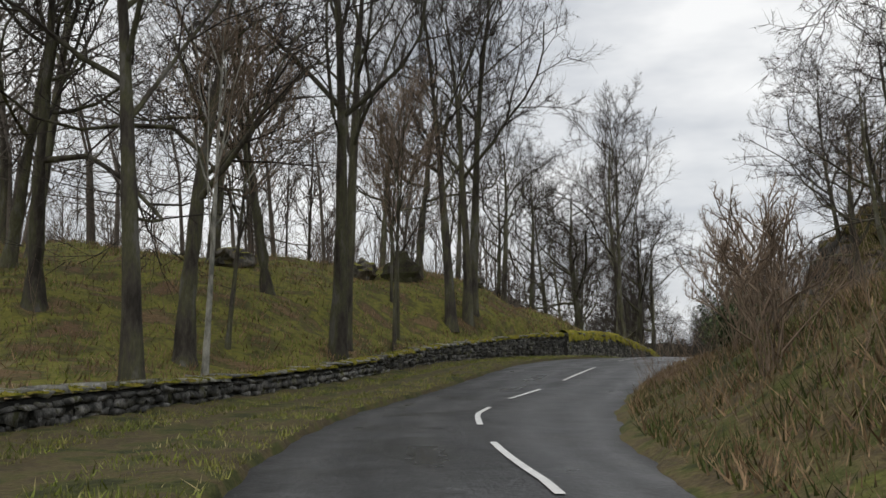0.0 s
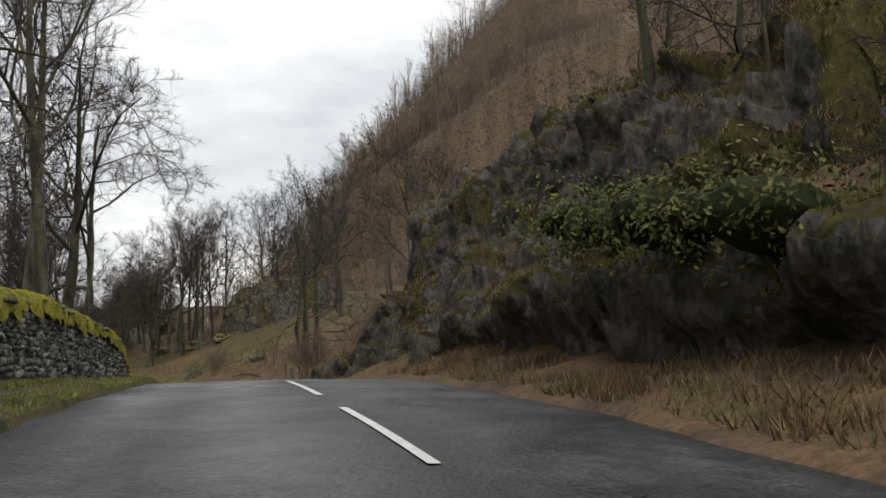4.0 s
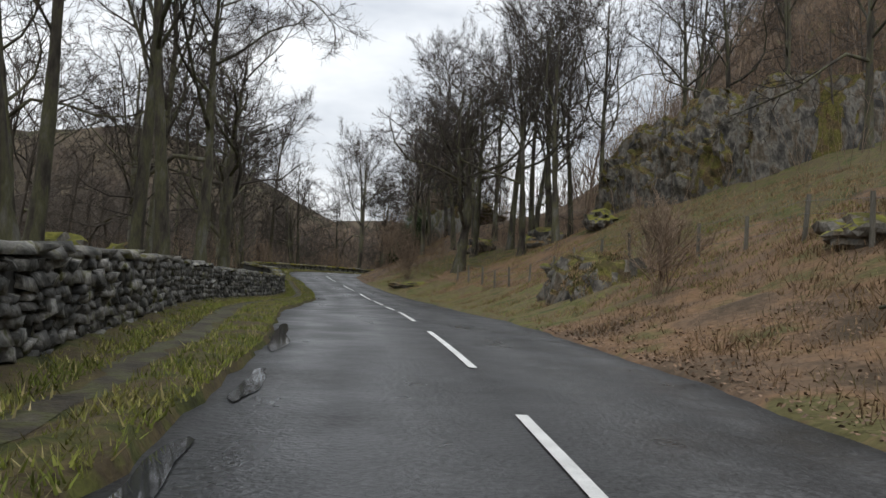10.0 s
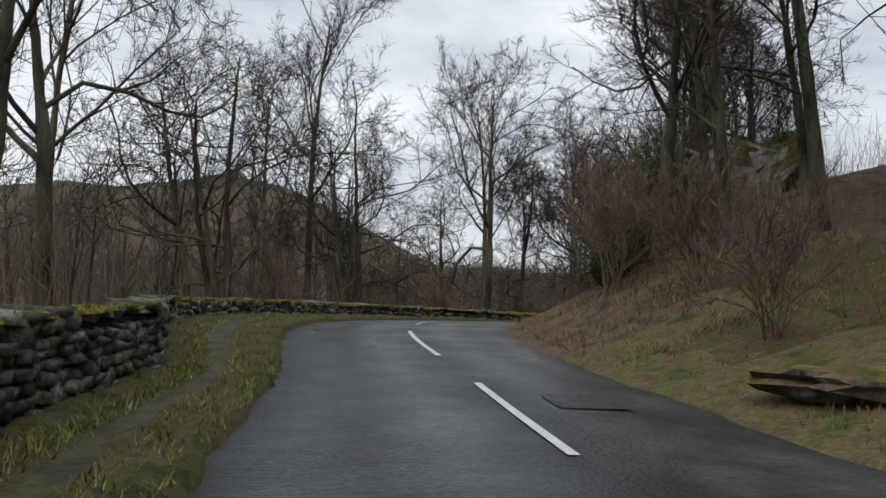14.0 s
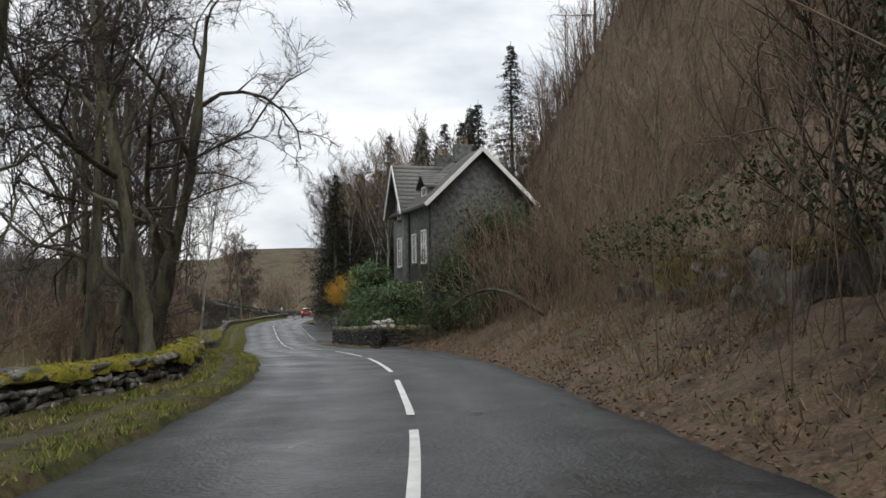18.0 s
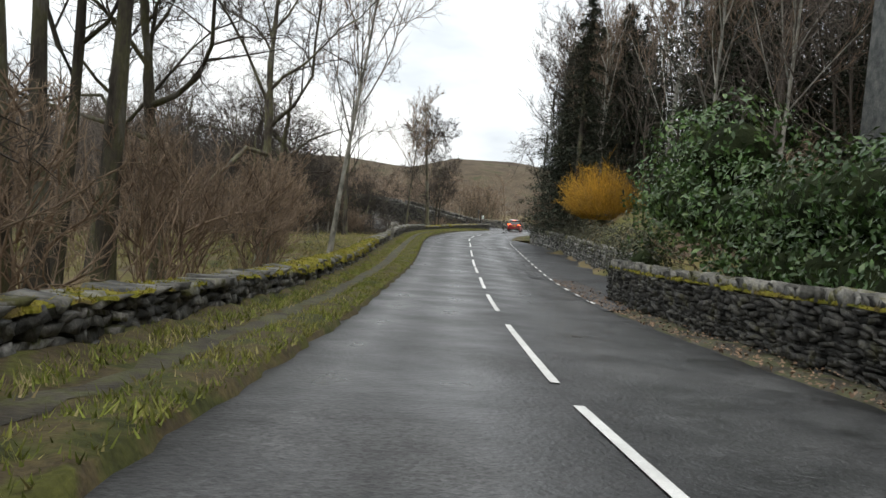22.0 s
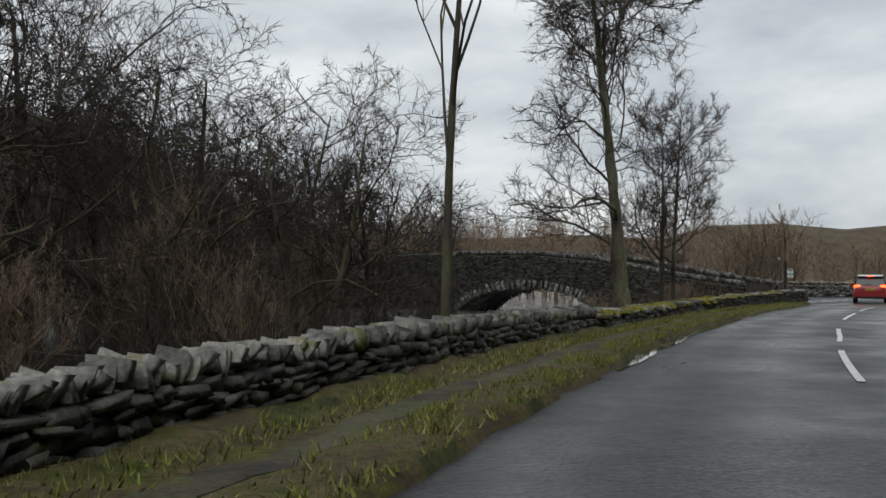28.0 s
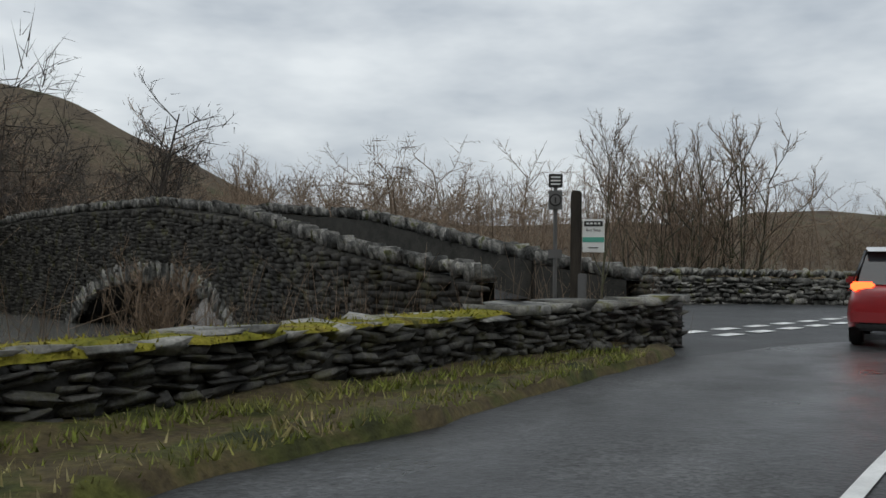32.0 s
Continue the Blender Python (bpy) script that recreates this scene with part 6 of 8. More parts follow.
def gate(s0, s1):
    a, b = place(s0, float(wall_off(s0))), place(s1, float(wall_off(s1)))
    for p, h, w, lab in ((a, 1.05, .42, "squat lichened stone gatepost"), (b, 1.45, .34, "tall rough stone gatepost")):
        bm = boxed((w, w * .7, h + .4), (0, 0, h / 2 - .2), .05)
        for v in bm.verts:
            v.co += Vector((noise.noise(v.co * 3), noise.noise(v.co * 3 + Vector((4, 0, 0))), 0)) * .05
        me = bpy.data.meshes.new("stone_gatepost")
        bm.to_mesh(me)
        bm.free()
        ob = solid("stone_gatepost", me, M_COPE)
        ob.matrix_basis = Matrix.Translation(p) @ Matrix.Rotation(turn_at(s0), 4, "Z")
        tagged(ob, lab, "gatepost", "gateposts")
    root = thing("field_gate", a + Vector((0, 0, .12)), math.atan2(b.y - a.y, b.x - a.x), "weathered wooden five-bar field gate between stone posts", "gate")
    n = (b - a).length
    for k in range(5):
        part("bar", boxed((n - .6, .035, .085), (n / 2, 0, .18 + .23 * k), .008), M_POST, root)
    for x in (.32, n - .32):
        part("stile", boxed((.08, .06, 1.15), (x, 0, .62), .01), M_POST, root)
    part("brace", rod(bmesh.new(), (.35, .04, .2), (n - .4, .04, 1.05), .03, .03, 6), M_POST, root)


gate(285.3, 288.5)


# ---- car ----
def car(at, heading):
    root = thing("car", at, heading, "red family car with a whitish reflection painted on its roof and lit brake lights", "car")
    # body lofted along x: (x, half width, sill z, shoulder z)
    st = [(-2.14, .70, .42, .92), (-2.08, .80, .34, .98), (-1.75, .885, .30, 1.02), (-1.0, .91, .26, 1.01), (0, .915, .25, .99), (1.0, .91, .26, .96), (1.55, .88, .28, .90), (1.95, .80, .34, .78), (2.16, .62, .42, .62)]
    prof = [(-1.0, 0.0), (-1.03, .3), (-1.0, .62), (-.95, .86), (-.86, 1.0), (-.4, 1.03), (0, 1.04), (.4, 1.03), (.86, 1.0), (.95, .86), (1.0, .62), (1.03, .3), (1.0, 0)]
    v = [(x, w * a, z0 + (z1 - z0) * b) for x, w, z0, z1 in st for a, b in prof]
    n = len(prof)
    k = np.arange(len(v)).reshape(-1, n)
    f = np.stack([k[:-1, :-1], k[:-1, 1:], k[1:, 1:], k[1:, :-1]], -1).reshape(-1, 4)
    solid("body", mesh("body", v, [f[:, ::-1], k[:1], k[-1:, ::-1]], True), M_RED, root)

    def cabin(name, rows, mat, label=""):
        v = [(x, w * a, z) for x, w, z in rows for a in (-1, -.96, -.5, 0, .5, .96, 1)]
        k = np.arange(len(v)).reshape(-1, 7)
        f = np.stack([k[:-1, :-1], k[:-1, 1:], k[1:, 1:], k[1:, :-1]], -1).reshape(-1, 4)
        return solid(name, mesh(name, v, f, True), mat, root, label)
    cabin("rear_window", [(-2.0, .74, 1.02), (-1.86, .70, 1.22), (-1.68, .64, 1.46), (-1.60, .62, 1.55)], M_GLASS, "dark rear window")
    # the roof's pale colour stands in for the reflection on it
    cabin("roof", [(-1.78, .60, 1.55), (-1.60, .64, 1.60), (-1.0, .66, 1.635), (0, .66, 1.64), (.5, .62, 1.58)], M_ROOF, "roof with spoiler, whitish reflection painted into its colour")
    cabin("windscreen", [(.5, .62, 1.57), (.95, .68, 1.27), (1.4, .76, .97)], M_GLASS)
    for y in (-1, 1):
        w = [(-1.95, .84, 1.0), (1.3, .84, .97), (.45, .66, 1.56), (-1.62, .66, 1.57)]
        v = [(x, y * q, z) for x, q, z in w] + [(x, y * (q - .05), z) for x, q, z in w]
        ff = np.array([[0, 1, 2, 3], [7, 6, 5, 4], [0, 4, 5, 1], [1, 5, 6, 2], [2, 6, 7, 3], [3, 7, 4, 0]])
        solid("side_window", mesh("side_window", v, ff), M_GLASS, root)
        for x in (-1.05, -.1):
            part("window_pillar", boxed((.07, .03, .58), (x + .1, y * .765, 1.27), .01, Matrix.Rotation(y * .31, 3, "X")), M_BLACK, root)
        lamp = boxed((.10, .34, .15), (-2.055, y * .66, .985), .03)
        part("tail_lamp", lamp, M_LAMP, root, "lit red tail lamp")
        part("mirror", boxed((.12, .22, .15), (.75, y * 1.0, 1.03), .04), M_RED, root)
        part("door_handle", boxed((.2, .03, .03), (-.2, y * .925, .9), .01), M_RED, root)
        part("door_handle", boxed((.2, .03, .03), (-1.15, y * .925, .9), .01), M_RED, root)
        for x in (-1.34, 1.34):
            wheel = part("wheel", wheel_tyre(x, y), M_TYRE, root)
            part("rim", wheel_rim(x, y), M_ALLOY, wheel)
    part("rear_bumper", boxed((.14, 1.66, .26), (-2.10, 0, .50), .05), M_RED, root)
    part("bumper_trim", boxed((.10, 1.5, .14), (-2.13, 0, .36), .04), M_BLACK, root, "black lower bumper")
    part("number_plate", boxed((.02, .50, .11), (-2.185, 0, .80), .004), M_YELLOW, root, "yellow number plate with dark bars")
    for k in range(6):
        part("plate_bar", boxed((.006, .045, .07), (-2.198, -.19 + .075 * k, .80)), M_DARK, root)
    part("brake_lamp", boxed((.03, .30, .03), (-1.79, 0, 1.555), .006), M_LAMP, root, "lit high brake lamp")
    part("rear_wiper", boxed((.02, .42, .02), (-1.98, .12, 1.10), .004, Matrix.Rotation(.15, 3, "X")), M_BLACK, root)
    part("badge", boxed((.01, .12, .08), (-2.11, 0, .955), .004), M_ALLOY, root)
    part("aerial", rod(bmesh.new(), (-1.3, 0, 1.62), (-1.42, 0, 1.74), .012, .006, 6), M_BLACK, root)


def wheel_tyre(x, y):
    bm = bmesh.new()
    q = Matrix.Translation((x, y * .79, .325)) @ Matrix.Rotation(math.pi / 2, 4, "X")
    bmesh.ops.create_cone(bm, cap_ends=True, segments=28, radius1=.325, radius2=.325, depth=.21, matrix=q)
    bmesh.ops.bevel(bm, geom=[e for e in bm.edges if abs(e.verts[0].co.y - e.verts[1].co.y) < .01 and len(e.link_faces) == 2 and any(len(f.verts) > 4 for f in e.link_faces)], offset=.035, segments=2, affect="EDGES")
    return bm


def wheel_rim(x, y):
    bm = bmesh.new()
    for k in range(5):
        a = 2 * math.pi * k / 5
        box(bm, (.05, .02, .2), (x + .1 * math.sin(a), y * .9, .325 + .1 * math.cos(a)), .006, Matrix.Rotation(a, 3, "Y"))
    q = Matrix.Translation((x, y * .88, .325)) @ Matrix.Rotation(math.pi / 2, 4, "X")
    bmesh.ops.create_cone(bm, cap_ends=True, segments=24, radius1=.21, radius2=.21, depth=.04, matrix=q)
    return bm


car((145.4, 307.5, -6.44), radians(47))


# ---- house ----
def house():
    # local axes: x along the gable front, y back along the road, origin at the near road-side corner
    g0, deep, wide, eave, peak = -3.35, 8.8, 5.9, 6.75, 9.6
    a = math.atan2(7.2, 4.2) - math.pi / 2
    root = thing("house", (83.6, 215.4, g0), a, "slate-built cottage with white bargeboards and a slate roof", "house")

    def shell(name, corners, y0, y1, mat):
        n = len(corners)
        v = [(x, y, z) for y in (y0, y1) for x, z in corners]
        f = [np.array([list(range(n))]), np.array([list(range(2 * n - 1, n - 1, -1))]), np.array([[i, i + n, (i + 1) % n + n, (i + 1) % n] for i in range(n)])]
        return solid(name, mesh(name, v, f), mat, root)
    shell("wall", [(0, -1.5), (wide, -1.5), (wide, eave), (wide / 2, peak - .15), (0, eave)], 0, deep, M_HOUSE)
    # cross wing at the far end
    v = [(-.15, 5.2, -1.5), (-.15, 9.0, -1.5), (-.15, 9.0, eave - .1), (-.15, 7.1, peak - .2), (-.15, 5.2, eave - .1)]
    v += [(2.8, y, z) for _, y, z in v]
    f = [np.array([[4, 3, 2, 1, 0]]), np.array([[5, 6, 7, 8, 9]]), np.array([[i, (i + 1) % 5, (i + 1) % 5 + 5, i + 5] for i in range(5)])]
    solid("wing_wall", mesh("wing_wall", v, f), M_HOUSE, root)

    def slope(name, p, q, r, t, mat, courses=16):
        """A roof slope from eave p-q up to ridge t-r, laid in overlapping slate courses."""
        p, q, r, t = Vector(p), Vector(q), Vector(r), Vector(t)
        nrm = (q - p).cross(t - p).normalized()
        if nrm.z < 0:
            nrm = -nrm
        v = [p - nrm * .08, q - nrm * .08, r - nrm * .08, t - nrm * .08, p, q, r, t]
        base = solid(name, mesh(name, v, np.array([[0, 1, 2, 3], [4, 5, 6, 7], [0, 1, 5, 4], [1, 2, 6, 5], [2, 3, 7, 6], [3, 0, 4, 7]])), mat, root)
        for k in range(courses):
            lo, hi = k / courses, min(1, (k + 1.12) / courses)
            v = [p.lerp(t, u).lerp(q.lerp(r, u), w) + nrm * lift for u, w, lift in ((lo, 0, .05), (lo, 1, .05), (hi, 1, .02), (hi, 0, .02), (lo, 0, -.01), (lo, 1, -.01), (hi, 1, -.01), (hi, 0, -.01))]
            solid("slate_course", mesh("slate_course", v, np.array([[0, 1, 2, 3], [7, 6, 5, 4], [4, 5, 1, 0], [5, 6, 2, 1], [6, 7, 3, 2], [7, 4, 0, 3]])), mat, base)
        return base
    o = .45
    slope("roof_slope", (-o, -o, eave - .42), (-o, deep + o, eave - .42), (wide / 2, deep + o, peak), (wide / 2, -o, peak), M_SLATE)
    slope("roof_slope", (wide + o, -o, eave - .42), (wide + o, deep + o, eave - .42), (wide / 2, deep + o, peak), (wide / 2, -o, peak), M_SLATE)
    slope("wing_roof", (-.65, 4.8, eave - .45), (2.8, 4.8, eave - .45), (2.8, 7.1, peak - .05), (-.65, 7.1, peak - .05), M_SLATE, 12)
    slope("wing_roof", (-.65, 9.4, eave - .45), (2.8, 9.4, eave - .45), (2.8, 7.1, peak - .05), (-.65, 7.1, peak - .05), M_SLATE, 12)

    def board(p, q, thick=.24, deepness=.06):
        p, q = Vector(p), Vector(q)
        bm = boxed((deepness, (q - p).length, thick), (0, 0, 0), .01)
        m = Matrix.Translation((p + q) / 2) @ (q - p).to_track_quat("Y", "Z").to_matrix().to_4x4()
        bmesh.ops.transform(bm, matrix=m, verts=bm.verts)
        part("bargeboard", bm, M_WHITE, root, "white bargeboard")
    board((-o - .05, -o - .06, eave - .5), (wide / 2, -o - .06, peak - .05))
    board((wide + o + .05, -o - .06, eave - .5), (wide / 2, -o - .06, peak - .05))
    board((-.71, 4.7, eave - .55), (-.71, 7.1, peak - .12), .2)
    board((-.71, 9.5, eave - .55), (-.71, 7.1, peak - .12), .2)

    def window(x, y, z, w, h, facing):
        """A sash window; facing 'x': in the road-side wall, 'y': in the gable."""
        turn = Matrix.Rotation(-math.pi / 2, 3, "Z") if facing == "x" else Matrix.Identity(3)
        base = Matrix.Translation((x, y, z)) @ turn.to_4x4()

        def piece(name, size, at, mat, parent, bevel=.008):
            bm = boxed(size, at, bevel)
            bmesh.ops.transform(bm, matrix=base, verts=bm.verts)
            return part(name, bm, mat, parent)
        fr = piece("window", (w, .04, h), (0, -.01, 0), M_GLASS, root)
        for sx in (-1, 1):
            piece("frame_side", (.10, .10, h + .1), (sx * w / 2, -.03, 0), M_WHITE, fr)
        for sz in (-1, 1):
            piece("frame_rail", (w + .1, .10, .10), (0, -.03, sz * h / 2), M_WHITE, fr)
        piece("glazing_bar", (w, .06, .07), (0, -.03, h * .08), M_WHITE, fr)
        piece("glazing_bar", (.05, .05, h), (0, -.03, 0), M_WHITE, fr)
        piece("sill", (w + .3, .2, .09), (0, -.08, -h / 2 - .09), M_COPE, fr)
    window(2.6, -.02, 1.25, 1.0, 1.7, "y")
    window(-.02, 1.6, 4.0, 1.0, 1.9, "x")
    window(-.02, 3.9, 4.0, .8, 1.7, "x")
    window(-.17, 7.1, 3.9, .95, 1.8, "x")
    window(-.17, 7.1, 6.6, .7, 1.1, "x")
    window(-.02, 2.6, 1.2, 1.0, 1.5, "x")
    # dormer
    v = [(.35, 1.9, 6.3), (.35, 3.5, 6.3), (.35, 3.5, 7.75), (.35, 1.9, 7.75), (2.6, 1.9, 6.3), (2.6, 3.5, 6.3), (2.6, 3.5, 7.75), (2.6, 1.9, 7.75)]
    solid("dormer", mesh("dormer", v, np.array([[0, 3, 2, 1], [4, 5, 6, 7], [0, 1, 5, 4], [3, 7, 6, 2], [0, 4, 7, 3], [1, 2, 6, 5]])), M_SLATE, root)
    slope("dormer_roof", (.05, 1.6, 7.6), (3.2, 1.6, 7.6), (3.2, 2.7, 8.45), (.05, 2.7, 8.45), M_SLATE, 6)
    slope("dormer_roof", (.05, 3.8, 7.6), (3.2, 3.8, 7.6), (3.2, 2.7, 8.45), (.05, 2.7, 8.45), M_SLATE, 6)
    window(.33, 2.7, 7.05, .9, 1.1, "x")
    for y, n in ((3.4, 2), (7.6, 2)):
        ch = part("chimney", boxed((1.1, .6, 1.1), (wide / 2, y, peak + .25), .03), M_HOUSE, root)
        for k in range(n):
            part("chimney_pot", rod(bmesh.new(), (wide / 2 - .25 + .5 * k, y, peak + .8), (wide / 2 - .25 + .5 * k, y, peak + 1.2), .12, .10, 10), M_LEAF, ch)
    bm = rod(bmesh.new(), (-.3, 8.9, eave), (-.3, 8.9, peak + .9), .025, .02, 6)
    rod(bm, (-.9, 8.9, peak + .85), (.2, 8.9, peak + .85), .015, .015, 5)
    for k in range(5):
        rod(bm, (-.8 + .22 * k, 8.6, peak + .85), (-.8 + .22 * k, 9.2, peak + .85), .01, .01, 4)
    part("aerial", bm, M_ALLOY_DULL, root, "thin television aerial on a mast")
    for k in range(2):
        part("downpipe", rod(bmesh.new(), (-.08, .15 + 4.9 * k, -.5), (-.08, .15 + 4.9 * k, eave - .4), .045, .045, 8), M_BLACK, root)


house()


def stone_pile():
    g = Rng(77)
    for k in range(34):
        s, d = 235.6 + g.u(-.9, 1.3), float(edge_right(237)) + 1.0 + g.u(-.35, .55)
        ob = new("loose_stone", STONE_MESH_PALE[k % len(STONE_MESH_PALE)])
        i = int(round((s - LS[0]) / .5))
        q = LP[i, :2] + LT[i] * (s - LS[i]) + LN[i] * d
        lay = k // 14
        ob.matrix_basis = Matrix.Translation((q[0], q[1], LP[i, 2] + 1.12 + .13 * lay + g.u(0, .05))) @ Matrix.Rotation(g.u(0, 6.28), 4, "Z") @ Matrix.Rotation(g.u(-.3, .3), 4, "X") @ Matrix.Diagonal((g.u(.22, .42), g.u(.18, .3), g.u(.12, .2), 1))
        tagged(ob, "pale loose stone heaped on a wall", "stone", "heaped stones")


STONE_MESH_PALE = []
M_QUARTZ = material("pale_stone", [(.30, .30, .28), (.45, .44, .41), (.20, .20, .18)], 5, .8, .4, 25, .3, vary=.25)
for k in range(6):
    me = mesh("loose_stone", STONES[k], STONE_FACES)
    me.materials.append(M_QUARTZ)
    STONE_MESH_PALE.append(me)
stone_pile()


def drive_gate():
    p = place(232.6, float(edge_right(233)) + 5.6)
    root = thing("board_gate", p, turn_at(235) - .9, "dark green board fence beside the drive", "fence")
    for k in range(12):
        part("board", boxed((.15, .03, 1.45 + .03 * (k % 3)), (.17 * k, 0, .75), .006), M_GREENWOOD, root)
    for h in (.35, 1.15):
        part("rail", boxed((2.05, .05, .08), (.93, .04, h), .008), M_GREENWOOD, root)
    bin_root = thing("wheelie_bin", place(233.9, float(edge_right(234)) + 5.0), .4, "dark wheeled bin with a blue lid by the drive", "bin")
    part("bin_body", boxed((.5, .55, 1.0), (0, 0, .5), .05), M_BLACK, bin_root)
    part("bin_lid", boxed((.56, .62, .09), (0, 0, 1.05), .03), M_BLUE, bin_root, "blue lid")


M_GREENWOOD = material("green_painted_wood", [(.012, .03, .018), (.022, .045, .028)], 4, .6, .3, 25, .3)
M_BLUE = plain("blue_plastic", (.03, .05, .26), .4)
drive_gate()


# ---- bridge ----
def bridge():
    near = np.array([(137.9, 309.2), (136.5, 312.0), (133.0, 322.0), (127.0, 333.0), (118.0, 347.0), (104, 366), (88, 386)], float)
    L = np.concatenate([[0], np.cumsum(np.hypot(*np.diff(near, axis=0).T))])
    top = lambda u: float(np.interp(u, [0, 5, 11, 17, 24, 30, 40, 60, 90], [-5.35, -4.75, -3.8, -3.3, -3.25, -3.4, -4.2, -5.6, -6.2]))
    root = thing("stone_bridge", (131, 326, -8.3), 0, "humped slate-stone bridge with one arch over the river", "bridge", kind="structure")
    inv = root.matrix_basis.inverted()
    arch = lambda u: -9.4 if abs(u - 17.5) > 7.4 else -8.5 + 2.7 * math.sqrt(max(0, 1 - ((u - 17.5) / 7.4) ** 2))

    def point(u, side):
        x, y = float(np.interp(u, L, near[:, 0])), float(np.interp(u, L, near[:, 1]))
        k = int(np.clip(np.searchsorted(L, u) - 1, 0, len(near) - 2))
        e = near[k + 1] - near[k]
        e = e / np.linalg.norm(e)
        return x + e[1] * side, y - e[0] * side
    us = np.arange(0, L[-1], .4)
    for nm, side0, side1, hi in (("spandrel", 0, .45, lambda u: top(u) - .15), ("spandrel", 4.2, 4.65, lambda u: top(u) - .15)):
        v = []
        for u in us:
            for sd in (side0, side1):
                x, y = point(u, sd)
                v += [(x, y, arch(u)), (x, y, hi(u))]
        k = np.arange(len(v)).reshape(-1, 4)
        f = np.concatenate([np.stack([k[:-1, i], k[1:, i], k[1:, j], k[:-1, j]], -1) for i, j in ((0, 1), (3, 2), (2, 0), (1, 3))])
        ob = solid(nm, mesh(nm, v, f), M_DARK_STONE, root)
        ob.matrix_parent_inverse = inv
    v = []
    for u in us:
        for sd in (.2, 4.4):
            x, y = point(u, sd)
            v += [(x, y, top(u) - 1.0), (x, y, min(arch(u), top(u) - 1.3))]
    k = np.arange(len(v)).reshape(-1, 4)
    f = np.concatenate([np.stack([k[:-1, 0], k[1:, 0], k[1:, 2], k[:-1, 2]], -1), np.stack([k[:-1, 3], k[1:, 3], k[1:, 1], k[:-1, 1]], -1)])
    ob = solid("deck", mesh("deck", v, f), M_ASPHALT, root)
    ob.matrix_parent_inverse = inv
    # coursed stones on the face, arch stones, and upright coping
    g = Rng(91)
    groups = {"stonework": [], "arch_stone": [], "coping": []}
    singles = 0
    for side, face in ((0.0, 1), (4.65, 0)):
        u = 0.0
        while u < L[-1] - 1:
            z = top(u) - .2
            while z > max(arch(u) + .35, -8.9) and (face or z > top(u) - 1.1):
                h, l = g.u(.09, .17), g.u(.3, .6)
                x, y = point(u + g.u(-.15, .15), side)
                x2, y2 = point(u + .5, side)
                a = math.atan2(y2 - y, x2 - x)
                groups["stonework"].append((x, y, z - h / 2, a, l, .2, h * .95))
                z -= h
            x, y = point(u, side + (.22 if face else -.22))
            x2, y2 = point(u + .5, side + (.22 if face else -.22))
            for q in range(3):
                xx, yy = point(u + .14 * q, side + (.22 if face else -.22))
                groups["coping"].append((xx, yy, top(u) + .02, math.atan2(y2 - y, x2 - x), .12, .42, g.u(.2, .34)))
            u += .42
        for k in range(46):
            t = math.pi * (k + .5) / 46
            u, z = 17.5 - 7.55 * math.cos(t), -8.5 + 2.88 * math.sin(t)
            x, y = point(u, side - .02 if face else side + .02)
            x2, y2 = point(u + .5, side)
            groups["arch_stone"].append((x, y, z, math.atan2(y2 - y, x2 - x), t))
    for nm, mat in (("stonework", M_BRIDGE), ("coping", M_STONE)):
        arr = []
        for x, y, z, a, l, w, h in groups[nm]:
            lean = .35 if nm == "coping" else 0
            m = Matrix.Translation((x, y, z)) @ Matrix.Rotation(a + g.u(-.06, .06), 4, "Z") @ Matrix.Rotation(lean + g.u(-.06, .06), 4, "Y") @ Matrix.Diagonal((l, w, h, 1))
            arr.append(STONES[int(g.u(0, 13.99))] @ np.array(m.to_3x3()).T + np.array(m.translation))
        ff = (STONE_FACES[None] + 8 * np.arange(len(arr))[:, None, None]).reshape(-1, 4)
        ob = tagged(solid(nm, mesh(nm, np.vstack(arr), ff), mat, root), kind="stuff")
        ob.matrix_parent_inverse = inv
    for x, y, z, a, t in groups["arch_stone"]:
        m = Matrix.Translation((x, y, z)) @ Matrix.Rotation(a, 4, "Z") @ Matrix.Rotation(t - math.pi / 2, 4, "Y") @ Matrix.Diagonal((.28, .25, .6, 1))
        ob = new("arch_stone", STONE_MESH[int(g.u(0, 13.99))])
        ob.parent, ob.matrix_parent_inverse, ob.matrix_basis = root, inv, m


M_BRIDGE = material("bridge_slate", [(.02, .019, .017), (.042, .040, .035), (.075, .073, .065), (.06, .058, .028)], 2.0, .8, .6, 22, .3, vary=.35)
bridge()


# ---- signs ----
def text_part(words, size, m, mat, parent):
    cu = bpy.data.curves.new("lettering", "FONT")
    cu.body, cu.size, cu.align_x, cu.align_y, cu.extrude = words, size, "CENTER", "CENTER", .002
    cu.materials.append(mat)
    ob = new("lettering", cu)
    ob.parent, ob.matrix_basis = parent, m
    return ob


